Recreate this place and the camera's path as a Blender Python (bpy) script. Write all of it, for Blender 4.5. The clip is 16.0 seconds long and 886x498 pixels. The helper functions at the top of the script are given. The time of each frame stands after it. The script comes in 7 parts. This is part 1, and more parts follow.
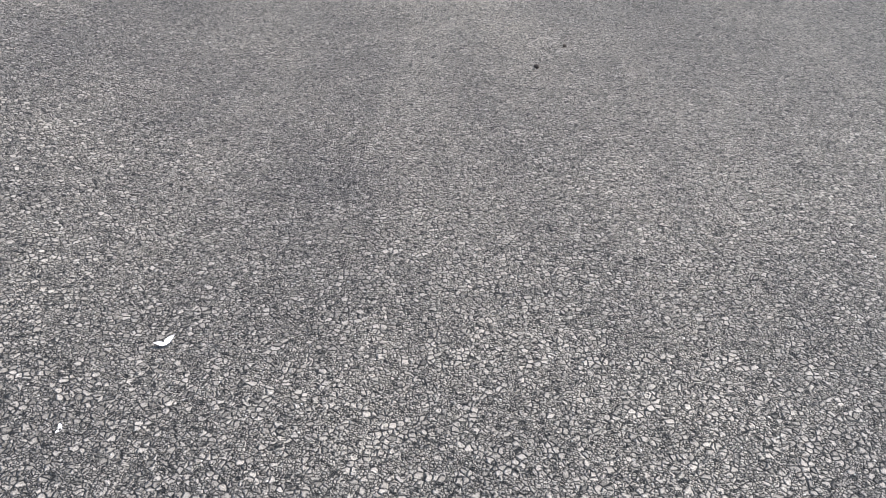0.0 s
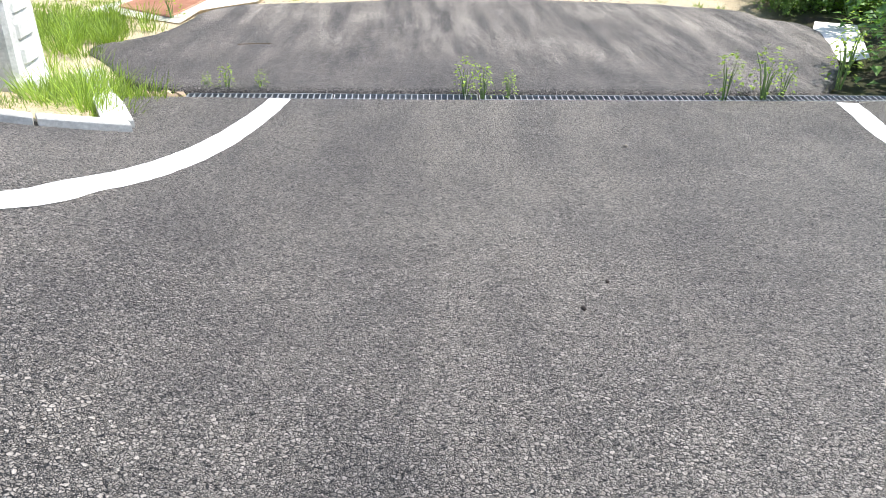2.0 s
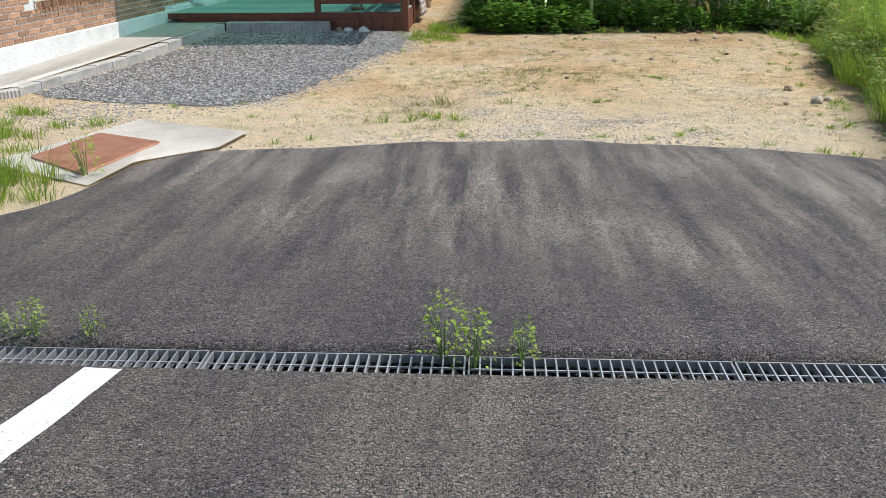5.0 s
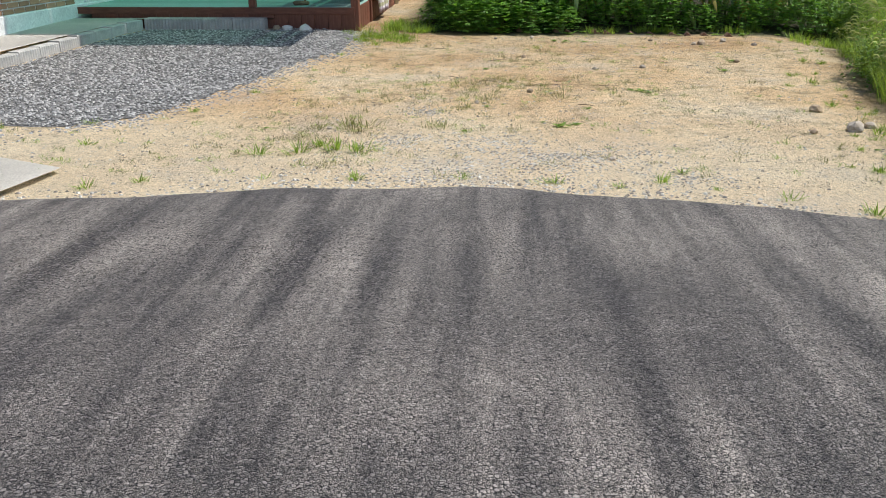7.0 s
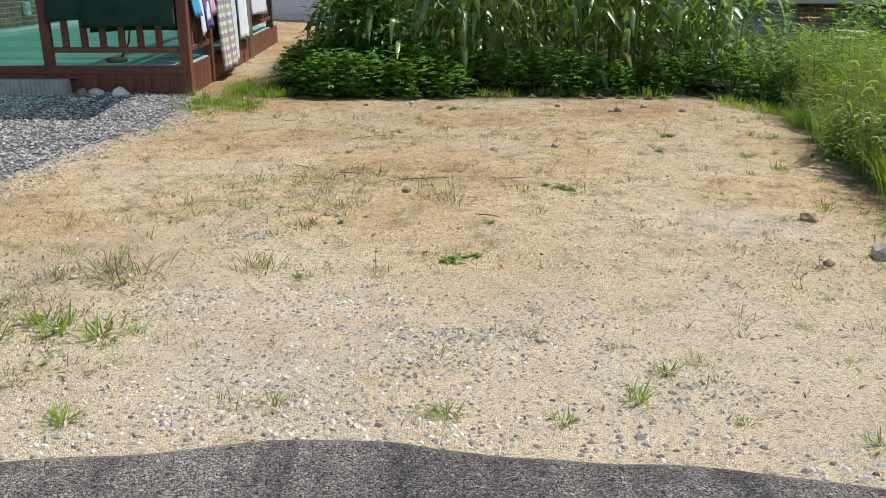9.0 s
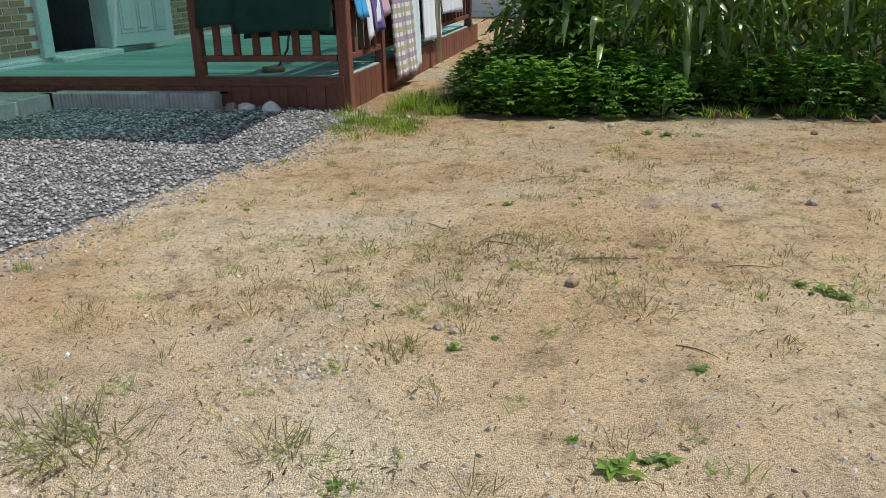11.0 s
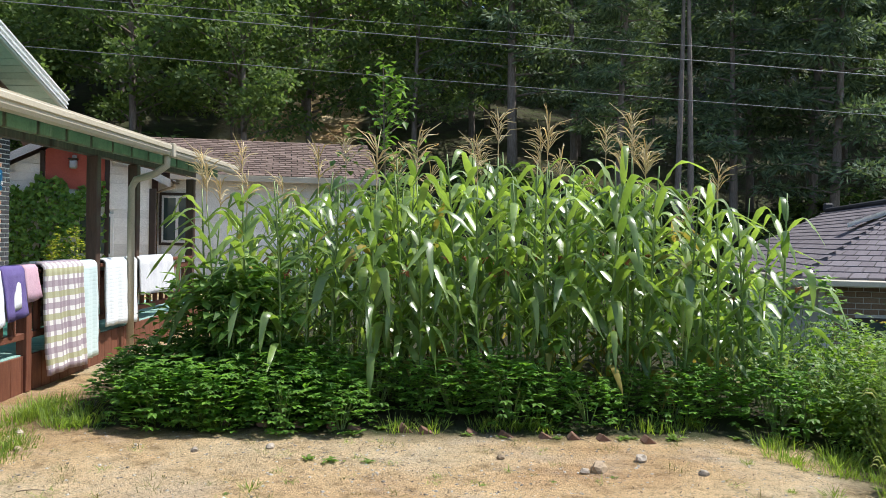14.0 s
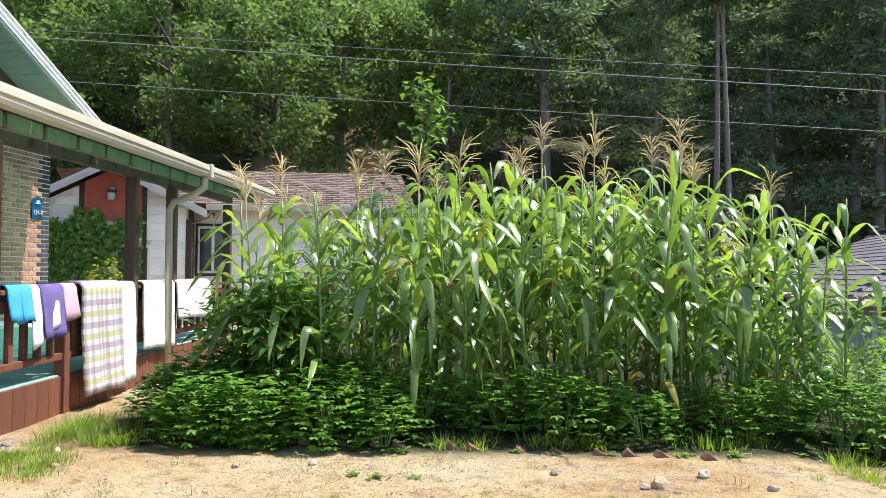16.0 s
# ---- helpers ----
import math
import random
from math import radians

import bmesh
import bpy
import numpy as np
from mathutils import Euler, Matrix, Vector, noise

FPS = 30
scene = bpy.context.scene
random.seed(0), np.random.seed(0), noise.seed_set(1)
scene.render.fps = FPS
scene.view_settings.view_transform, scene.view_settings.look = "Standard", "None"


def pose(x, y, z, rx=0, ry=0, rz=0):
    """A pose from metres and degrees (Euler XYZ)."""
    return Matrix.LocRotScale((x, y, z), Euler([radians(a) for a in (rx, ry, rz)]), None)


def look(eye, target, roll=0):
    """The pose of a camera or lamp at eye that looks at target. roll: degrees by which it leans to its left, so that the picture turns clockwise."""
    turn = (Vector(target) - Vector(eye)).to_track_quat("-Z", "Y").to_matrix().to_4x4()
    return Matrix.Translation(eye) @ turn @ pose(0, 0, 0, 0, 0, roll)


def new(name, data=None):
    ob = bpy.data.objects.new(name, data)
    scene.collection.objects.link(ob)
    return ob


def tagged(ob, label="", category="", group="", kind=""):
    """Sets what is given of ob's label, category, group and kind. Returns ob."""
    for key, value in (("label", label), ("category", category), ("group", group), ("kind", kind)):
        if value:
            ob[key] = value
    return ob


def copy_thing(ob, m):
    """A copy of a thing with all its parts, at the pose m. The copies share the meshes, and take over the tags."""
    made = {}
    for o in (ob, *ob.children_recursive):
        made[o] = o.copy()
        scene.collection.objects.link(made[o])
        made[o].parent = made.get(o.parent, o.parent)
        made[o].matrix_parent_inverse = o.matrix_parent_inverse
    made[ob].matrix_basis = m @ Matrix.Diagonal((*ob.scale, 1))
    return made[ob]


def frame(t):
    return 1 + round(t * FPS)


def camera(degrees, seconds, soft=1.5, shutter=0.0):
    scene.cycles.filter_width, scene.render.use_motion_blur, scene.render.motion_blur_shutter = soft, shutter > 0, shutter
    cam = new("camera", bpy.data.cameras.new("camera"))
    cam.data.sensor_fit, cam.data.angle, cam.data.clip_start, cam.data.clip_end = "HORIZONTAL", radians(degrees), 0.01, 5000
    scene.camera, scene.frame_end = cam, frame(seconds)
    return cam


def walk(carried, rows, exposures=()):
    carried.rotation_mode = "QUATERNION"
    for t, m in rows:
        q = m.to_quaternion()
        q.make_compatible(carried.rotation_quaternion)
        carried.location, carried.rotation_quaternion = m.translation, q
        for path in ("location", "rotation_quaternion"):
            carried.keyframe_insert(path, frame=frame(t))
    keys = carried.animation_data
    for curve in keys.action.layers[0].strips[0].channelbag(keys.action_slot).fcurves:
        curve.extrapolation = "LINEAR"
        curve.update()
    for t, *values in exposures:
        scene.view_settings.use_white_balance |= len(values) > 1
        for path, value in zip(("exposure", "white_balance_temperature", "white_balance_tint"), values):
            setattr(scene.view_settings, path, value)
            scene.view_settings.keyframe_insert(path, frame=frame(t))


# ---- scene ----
cam = camera(55.96, 16.0, soft=0.55)
PATH = [
    (0, (0.186, -6.288, 1.822), (0.184, -4.751, 0.542), 0.52),
    (0.5, (0.180, -6.289, 1.824), (0.194, -4.802, 0.485), 0.62),
    (1, (0.105, -6.269, 1.854), (0.129, -4.801, 0.497), 0.45),
    (1.5, (0.002, -6.170, 1.892), (0.043, -4.549, 0.721), 0.07),
    (1.7, (-0.032, -6.067, 1.887), (0.025, -4.388, 0.802), 0.71),
    (2, (-0.052, -5.880, 1.899), (0.009, -4.121, 0.951), 0.85),
    (2.5, (-0.074, -5.549, 1.920), (-0.152, -3.702, 1.156), -0.41),
    (3, (-0.109, -5.108, 1.906), (-0.272, -3.264, 1.149), -1.03),
    (3.5, (-0.001, -4.560, 1.894), (-0.159, -2.717, 1.132), -1.04),
    (4, (0.116, -3.979, 1.805), (-0.028, -2.136, 1.041), -0.98),
    (4.5, (0.274, -3.433, 1.723), (0.152, -1.577, 0.986), -0.74),
    (4.7, (0.359, -3.240, 1.687), (0.242, -1.384, 0.952), -0.70),
    (6.8, (1.145, -0.787, 1.390), (0.985, 1.065, 0.653), -0.65),
    (7, (1.178, -0.557, 1.346), (1.033, 1.297, 0.611), -0.34),
    (7.5, (1.288, 0.074, 1.323), (1.259, 1.947, 0.622), 0.63),
    (8, (1.349, 0.758, 1.285), (1.515, 2.640, 0.627), 1.22),
    (8.5, (1.341, 1.419, 1.264), (1.539, 3.304, 0.624), 1.40),
    (9, (1.344, 2.088, 1.220), (1.449, 3.981, 0.584), 0.37),
    (9.5, (1.397, 2.643, 1.232), (1.339, 4.533, 0.578), -1.02),
    (10, (1.420, 3.175, 1.229), (1.248, 5.056, 0.571), -1.53),
    (12.3, (1.879, 4.697, 1.046), (1.282, 6.501, 0.424), -1.58),
    (12.5, (1.907, 4.707, 1.061), (1.309, 6.511, 0.436), -1.67),
    (13, (2.080, 4.908, 1.190), (1.765, 6.799, 0.621), 0.36),
    (13.5, (2.351, 5.198, 1.271), (2.305, 7.168, 0.931), 1.28),
    (13.7, (2.420, 5.301, 1.296), (2.422, 7.288, 1.065), 1.34),
    (14, (2.515, 5.540, 1.300), (2.573, 7.539, 1.272), 1.12),
    (14.5, (2.556, 5.844, 1.264), (2.692, 7.837, 1.352), 1.07),
    (15, (2.520, 5.900, 1.110), (2.675, 7.892, 1.209), 0.91),
    (15.5, (2.465, 5.849, 1.049), (2.558, 7.845, 1.135), 0.78),
    (16, (2.420, 5.748, 1.099), (2.401, 7.747, 1.156), 0.46),
]
EXPOSURES = [(0, 0.95), (0.5, 1.0), (1.3, 0.95), (2.0, 1.05), (2.6, 0.6), (3.5, 0.3), (4.7, 0.2), (8.5, 0.2), (9.5, 0.0), (10, -0.1), (12.3, -0.18), (13.2, -0.15), (13.6, 0.0), (14.0, 0.5), (14.5, 1.15), (15.2, 1.1), (16, 0.98)]
walk(cam, [(t, look(e, g, r)) for t, e, g, r in PATH], EXPOSURES)

# ---- light: late-morning sun behind the maize, clear sky ----
SUN_FROM = Vector((0.54, 0.17, 1.0)).normalized()
world = bpy.data.worlds.new("world")
scene.world = world
world.use_nodes = True
wn = world.node_tree
sky = wn.nodes.new("ShaderNodeTexSky")
sky.sky_type = "NISHITA"
sky.sun_disc = False
sky.sun_elevation = math.asin(SUN_FROM.z)
sky.sun_rotation = math.atan2(SUN_FROM.x, SUN_FROM.y)
wn.links.new(sky.outputs[0], wn.nodes["Background"].inputs[0])
wn.nodes["Background"].inputs[1].default_value = 0.15
sun_data = bpy.data.lights.new("sun", "SUN")
sun_data.energy = 4.2
sun_data.angle = radians(0.53)
sun_data.color = (1.0, 0.975, 0.94)
sun = new("sun", sun_data)
sun.matrix_world = look(SUN_FROM * 50, (0, 0, 0))
# ---- helpers of this scene ----
rng = random.Random(7)


def lerp(x, xs, ys):
    return float(np.interp(x, xs, ys))


def smooth(a, b, x):
    t = min(1.0, max(0.0, (x - a) / (b - a)))
    return t * t * (3 - 2 * t)


def gz(x, y):
    """Height of the bare ground."""
    z = lerp(y, [-40, 0, 4.3, 9, 12.0, 20], [3.88, 0, -0.235, -0.24, -0.20, -0.20])
    z += 0.16 * min(2.2, max(0.0, (-0.6 - x) / 0.95)) * min(1.6, max(0.0, -y / 1.7))
    z += 0.05 * smooth(-0.8, -2.2, x) * smooth(8.5, 11.5, y)
    z += 0.10 * smooth(11.8, 12.8, y) * smooth(-0.9, 0.3, x)
    z -= 1.5 * smooth(8, 15, x) * smooth(6, 12, y) * (1 - smooth(30, 36, y))
    z += 0.42 * max(0.0, y - 29 - 3 * smooth(5, 14, x)) * smooth(29, 33, y)
    z -= 0.5 * smooth(4.5, 9, x) * smooth(-2, 2, y) * (1 - smooth(30, 36, y))
    return z


def new_mat(name):
    m = bpy.data.materials.new(name)
    m.use_nodes = True
    nt = m.node_tree
    return m, nt, nt.nodes["Principled BSDF"]


def nd(nt, kind, **values):
    n = nt.nodes.new(kind)
    for k, v in values.items():
        n.inputs[k.replace("_", " ")].default_value = v
    return n


def ramp(nt, src, stops):
    r = nt.nodes.new("ShaderNodeValToRGB")
    e = r.color_ramp.elements
    e[0].position, e[0].color = stops[0][0], (*stops[0][1], 1)
    e[1].position, e[1].color = stops[-1][0], (*stops[-1][1], 1)
    for p, c in stops[1:-1]:
        q = e.new(p)
        q.color = (*c, 1)
    nt.links.new(src, r.inputs[0])
    return r.outputs[0]


def mixc(nt, fac, a, b, blend="MIX"):
    n = nt.nodes.new("ShaderNodeMix")
    n.data_type, n.blend_type = "RGBA", blend
    for idx, v in ((0, fac), (6, a), (7, b)):
        if isinstance(v, (int, float)):
            n.inputs[idx].default_value = v
        elif isinstance(v, tuple):
            n.inputs[idx].default_value = (*v, 1)
        else:
            nt.links.new(v, n.inputs[idx])
    return n.outputs[2]


def fmath(nt, op, a, b=0.0):
    n = nt.nodes.new("ShaderNodeMath")
    n.operation = op
    for i, v in enumerate((a, b)):
        if isinstance(v, (int, float)):
            n.inputs[i].default_value = v
        else:
            nt.links.new(v, n.inputs[i])
    return n.outputs[0]


def coords(nt, scale=(1, 1, 1), world=False):
    m = nt.nodes.new("ShaderNodeMapping")
    m.inputs["Scale"].default_value = scale
    if world:
        nt.links.new(nt.nodes.new("ShaderNodeNewGeometry").outputs["Position"], m.inputs[0])
    else:
        nt.links.new(nt.nodes.new("ShaderNodeTexCoord").outputs["Object"], m.inputs[0])
    return m.outputs[0]


def noise_of(nt, co, scale, detail=4.0, rough=0.6):
    n = nd(nt, "ShaderNodeTexNoise", Scale=scale, Detail=detail, Roughness=rough)
    nt.links.new(co, n.inputs["Vector"])
    return n.outputs["Fac"]


def bump_of(nt, bsdf, height, strength, dist=0.01):
    b = nd(nt, "ShaderNodeBump", Strength=strength, Distance=dist)
    nt.links.new(height, b.inputs["Height"])
    nt.links.new(b.outputs[0], bsdf.inputs["Normal"])


def surface(name, c1, c2, scale=3.0, fine=60.0, rough=0.8, bump=0.25, dist=0.004, stretch=(1, 1, 1), metal=0.0, rnd=0.12, world=False, spec=0.4):
    """Two-tone material: large patches, fine grain, relief, and a little difference from object to object."""
    m, nt, b = new_mat(name)
    co = coords(nt, stretch, world)
    big = noise_of(nt, co, scale, 5)
    small = noise_of(nt, co, fine, 3)
    col = ramp(nt, big, [(0.3, c1), (0.7, c2)])
    grain = ramp(nt, small, [(0.25, (0.72, 0.72, 0.72)), (0.75, (1.2, 1.2, 1.2))])
    col = mixc(nt, 0.8, col, grain, "MULTIPLY")
    if rnd:
        info = nt.nodes.new("ShaderNodeObjectInfo")
        v = ramp(nt, info.outputs["Random"], [(0, (1 - rnd,) * 3), (1, (1 + rnd,) * 3)])
        col = mixc(nt, 1.0, col, v, "MULTIPLY")
    nt.links.new(col, b.inputs["Base Color"])
    b.inputs["Roughness"].default_value, b.inputs["Metallic"].default_value = rough, metal
    b.inputs["Specular IOR Level"].default_value = spec
    bump_of(nt, b, small, bump, dist)
    return m


def leafy(name, c1, c2, trans=0.45, rough=0.45, spec=0.5, rnd=0.25, fine=8.0, tcol=None):
    """Leaves: each island of the mesh a little different, light shining through."""
    m, nt, b = new_mat(name)
    geo = nt.nodes.new("ShaderNodeNewGeometry")
    info = nt.nodes.new("ShaderNodeObjectInfo")
    r = fmath(nt, "FRACT", fmath(nt, "ADD", geo.outputs["Random Per Island"], info.outputs["Random"]))
    col = ramp(nt, r, [(0.0, c1), (0.8, c2), (1.0, tuple(min(1, v * 1.3) for v in c2))])
    n = noise_of(nt, coords(nt), fine, 3)
    col = mixc(nt, 0.7, col, ramp(nt, n, [(0.3, (1 - rnd,) * 3), (0.7, (1 + rnd,) * 3)]), "MULTIPLY")
    nt.links.new(col, b.inputs["Base Color"])
    b.inputs["Roughness"].default_value = rough
    b.inputs["Specular IOR Level"].default_value = spec
    tr = nt.nodes.new("ShaderNodeBsdfTranslucent")
    nt.links.new(mixc(nt, 1.0, col, tcol or (1.5, 1.55, 0.7), "MULTIPLY"), tr.inputs[0])
    mx = nt.nodes.new("ShaderNodeMixShader")
    mx.inputs[0].default_value = trans
    nt.links.new(b.outputs[0], mx.inputs[1])
    nt.links.new(tr.outputs[0], mx.inputs[2])
    nt.links.new(mx.outputs[0], nt.nodes["Material Output"].inputs[0])
    return m


def asphalt(name, dark, light, dust, streak_scale, dust_lo, dust_hi, chip=75.0, carried=False):
    """Rolled chips of two sizes, the shade of crevices and worn-out pits painted in, patches, and streaks of dust."""
    m, nt, b = new_mat(name)
    co = coords(nt, world=True)
    wob = nd(nt, "ShaderNodeTexNoise", Scale=90.0, Detail=2.0)
    nt.links.new(co, wob.inputs["Vector"])
    add = nt.nodes.new("ShaderNodeVectorMath")
    add.operation = "MULTIPLY_ADD"
    nt.links.new(wob.outputs["Color"], add.inputs[0])
    add.inputs[1].default_value = (0.009, 0.009, 0.009)
    nt.links.new(co, add.inputs[2])

    def cells(scale):
        v1 = nd(nt, "ShaderNodeTexVoronoi", Scale=scale)
        v2 = nd(nt, "ShaderNodeTexVoronoi", Scale=scale)
        v2.feature = "DISTANCE_TO_EDGE"
        for v in (v1, v2):
            nt.links.new(add.outputs[0], v.inputs["Vector"])
        sp = nt.nodes.new("ShaderNodeSeparateColor")
        nt.links.new(v1.outputs["Color"], sp.inputs[0])
        return sp.outputs[0], sp.outputs[1], v2.outputs["Distance"]

    r1, h1, e1 = cells(chip)
    r2, h2, e2 = cells(chip * 2.1)
    pick = ramp(nt, noise_of(nt, co, 38.0, 3), [(0.47, (0, 0, 0)), (0.53, (1, 1, 1))])
    rnd_ = mixc(nt, pick, r1, r2)
    hgt = mixc(nt, pick, h1, h2)
    edge = mixc(nt, pick, fmath(nt, "MINIMUM", fmath(nt, "MULTIPLY", e1, 5.0), 1.0), fmath(nt, "MINIMUM", fmath(nt, "MULTIPLY", e2, 4.0), 1.0))
    col = ramp(nt, rnd_, [(0.0, dark), (0.7, light), (1.0, tuple(v * 1.15 for v in light))])
    # chip edges, sunk chips and pits darkened: their shade goes into the colour
    gap_shade = ramp(nt, edge, [(0.1, (0.015, 0.015, 0.015)), (0.5, (1, 1, 1))])
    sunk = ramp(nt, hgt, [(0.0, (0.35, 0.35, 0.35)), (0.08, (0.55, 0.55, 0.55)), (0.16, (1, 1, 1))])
    gap_shade = mixc(nt, 1.0, gap_shade, sunk, "MULTIPLY")
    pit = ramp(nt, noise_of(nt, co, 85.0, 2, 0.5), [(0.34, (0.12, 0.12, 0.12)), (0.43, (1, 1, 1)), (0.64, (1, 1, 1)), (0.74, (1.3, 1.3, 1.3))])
    gap_shade = mixc(nt, 1.0, gap_shade, pit, "MULTIPLY")
    col = mixc(nt, 1.0, col, gap_shade, "MULTIPLY")
    patch = noise_of(nt, co, 1.3, 5)
    col = mixc(nt, 1.0, col, ramp(nt, patch, [(0.3, (0.74, 0.73, 0.74)), (0.7, (1.25, 1.23, 1.19))]), "MULTIPLY")
    st = noise_of(nt, coords(nt, streak_scale, True), 1.0, 5, 0.6)
    fac = fmath(nt, "MULTIPLY", ramp(nt, st, [(dust_lo, (0, 0, 0)), (dust_hi, (1, 1, 1))]), ramp(nt, noise_of(nt, co, 0.6, 3), [(0.32, (0.3,) * 3), (0.58, (0.95,) * 3)]))
    if carried:
        # sand carried out of the yard thins towards the drain
        yy = nt.nodes.new("ShaderNodeSeparateXYZ")
        nt.links.new(co, yy.inputs[0])
        out = fmath(nt, "ADD", fmath(nt, "DIVIDE", yy.outputs["Y"], 4.0), fmath(nt, "MULTIPLY", yy.outputs["X"], 0.08))
        fac = fmath(nt, "MULTIPLY", fac, ramp(nt, out, [(0.1, (0.2,) * 3), (0.55, (1, 1, 1))]))
    col = mixc(nt, fac, col, mixc(nt, 1.0, gap_shade, dust, "MULTIPLY"))
    # light crumbs pressed into the surface
    crumb = nd(nt, "ShaderNodeTexVoronoi", Scale=30.0)
    nt.links.new(co, crumb.inputs["Vector"])
    spot = fmath(nt, "LESS_THAN", crumb.outputs["Distance"], 0.07)
    col = mixc(nt, fmath(nt, "MULTIPLY", spot, 0.8), col, (0.55, 0.53, 0.49))
    nt.links.new(col, b.inputs["Base Color"])
    b.inputs["Roughness"].default_value = 0.62
    fine = noise_of(nt, co, 300.0, 2)
    h = fmath(nt, "ADD", fmath(nt, "MULTIPLY", edge, 0.8), fmath(nt, "ADD", fmath(nt, "MULTIPLY", hgt, 0.9), fmath(nt, "MULTIPLY", fine, 0.35)))
    bump_of(nt, b, h, 1.0, 0.010)
    return m


def sand_mat():
    m, nt, b = new_mat("sandy_ground")
    co = coords(nt, world=True)
    a = noise_of(nt, co, 0.45, 5, 0.6)
    col = ramp(nt, a, [(0.32, (0.63, 0.41, 0.22)), (0.48, (0.79, 0.585, 0.34)), (0.64, (0.82, 0.685, 0.465))])
    mid = noise_of(nt, co, 6.0, 5, 0.7)
    col = mixc(nt, 0.85, col, ramp(nt, mid, [(0.34, (0.52, 0.48, 0.42)), (0.46, (0.95, 0.93, 0.9)), (0.66, (1.14, 1.13, 1.1))]), "MULTIPLY")
    # crushed grey fines trodden in
    grey = ramp(nt, noise_of(nt, co, 1.1, 4, 0.6), [(0.52, (0, 0, 0)), (0.66, (1, 1, 1))])
    # pale fines spread in front of the asphalt
    sy = nt.nodes.new("ShaderNodeSeparateXYZ")
    nt.links.new(co, sy.inputs[0])
    near = ramp(nt, fmath(nt, "DIVIDE", fmath(nt, "ADD", sy.outputs["Y"], fmath(nt, "MULTIPLY", noise_of(nt, co, 0.9, 3), 2.0)), 10.0), [(0.62, (0.65,) * 3), (0.80, (0, 0, 0))])
    col = mixc(nt, near, col, (0.82, 0.69, 0.48))
    # browner soil trodden out of the plot
    plot = ramp(nt, fmath(nt, "DIVIDE", fmath(nt, "ADD", sy.outputs["Y"], fmath(nt, "MULTIPLY", noise_of(nt, co, 1.6, 4), 2.5)), 15.0), [(0.64, (1, 1, 1)), (0.86, (0.83, 0.80, 0.76))])
    col = mixc(nt, 1.0, col, plot, "MULTIPLY")
    col = mixc(nt, fmath(nt, "MULTIPLY", grey, 0.3), col, (0.62, 0.57, 0.48))
    wob = nd(nt, "ShaderNodeTexNoise", Scale=120.0, Detail=2.0)
    nt.links.new(co, wob.inputs["Vector"])
    add = nt.nodes.new("ShaderNodeVectorMath")
    add.operation = "MULTIPLY_ADD"
    nt.links.new(wob.outputs["Color"], add.inputs[0])
    add.inputs[1].default_value = (0.008, 0.008, 0.008)
    nt.links.new(co, add.inputs[2])
    grit = nd(nt, "ShaderNodeTexVoronoi", Scale=180.0)
    nt.links.new(add.outputs[0], grit.inputs["Vector"])
    sp = nt.nodes.new("ShaderNodeSeparateColor")
    nt.links.new(grit.outputs["Color"], sp.inputs[0])
    col = mixc(nt, 0.8, col, ramp(nt, sp.outputs[0], [(0.0, (0.35, 0.34, 0.34)), (0.16, (0.82, 0.82, 0.82)), (0.8, (1.12, 1.12, 1.12)), (1.0, (1.3, 1.3, 1.3))]), "MULTIPLY")
    pits = ramp(nt, noise_of(nt, co, 34.0, 3, 0.6), [(0.33, (0.38, 0.35, 0.32)), (0.43, (1, 1, 1))])
    col = mixc(nt, 0.65, col, pits, "MULTIPLY")
    # grass and dark soil beyond the yard
    far = noise_of(nt, co, 2.0, 4)
    gx = nt.nodes.new("ShaderNodeSeparateXYZ")
    nt.links.new(co, gx.inputs[0])
    soil = ramp(nt, far, [(0.35, (0.055, 0.045, 0.03)), (0.65, (0.07, 0.085, 0.035))])
    edge = fmath(nt, "ADD", gx.outputs["Y"], fmath(nt, "MULTIPLY", far, 0.6))
    bed = ramp(nt, fmath(nt, "MULTIPLY", fmath(nt, "SUBTRACT", edge, 11.95), 2.0), [(0.0, (0, 0, 0)), (0.6, (1, 1, 1))])
    right = ramp(nt, fmath(nt, "SUBTRACT", fmath(nt, "SUBTRACT", gx.outputs["X"], fmath(nt, "MULTIPLY", gx.outputs["Y"], 0.24)), 2.5), [(0.0, (0, 0, 0)), (0.8, (1, 1, 1))])
    left = ramp(nt, fmath(nt, "MULTIPLY", fmath(nt, "SUBTRACT", fmath(nt, "MULTIPLY", gx.outputs["X"], -1.0), 6.2), 1.0), [(0.0, (0, 0, 0)), (0.8, (1, 1, 1))])
    onbed = fmath(nt, "MULTIPLY", bed, ramp(nt, fmath(nt, "ADD", gx.outputs["X"], 0.7), [(0.0, (0, 0, 0)), (0.5, (1, 1, 1))]))
    fac = fmath(nt, "MAXIMUM", fmath(nt, "MAXIMUM", onbed, right), left)
    col = mixc(nt, fac, col, soil)
    nt.links.new(col, b.inputs["Base Color"])
    b.inputs["Roughness"].default_value = 0.95
    b.inputs["Specular IOR Level"].default_value = 0.15
    h = fmath(nt, "ADD", fmath(nt, "MULTIPLY", mid, 2.2), fmath(nt, "ADD", fmath(nt, "MULTIPLY", grit.outputs["Distance"], -0.9), fmath(nt, "MULTIPLY", noise_of(nt, co, 34, 3), 1.2)))
    bump_of(nt, b, h, 1.0, 0.014)
    return m


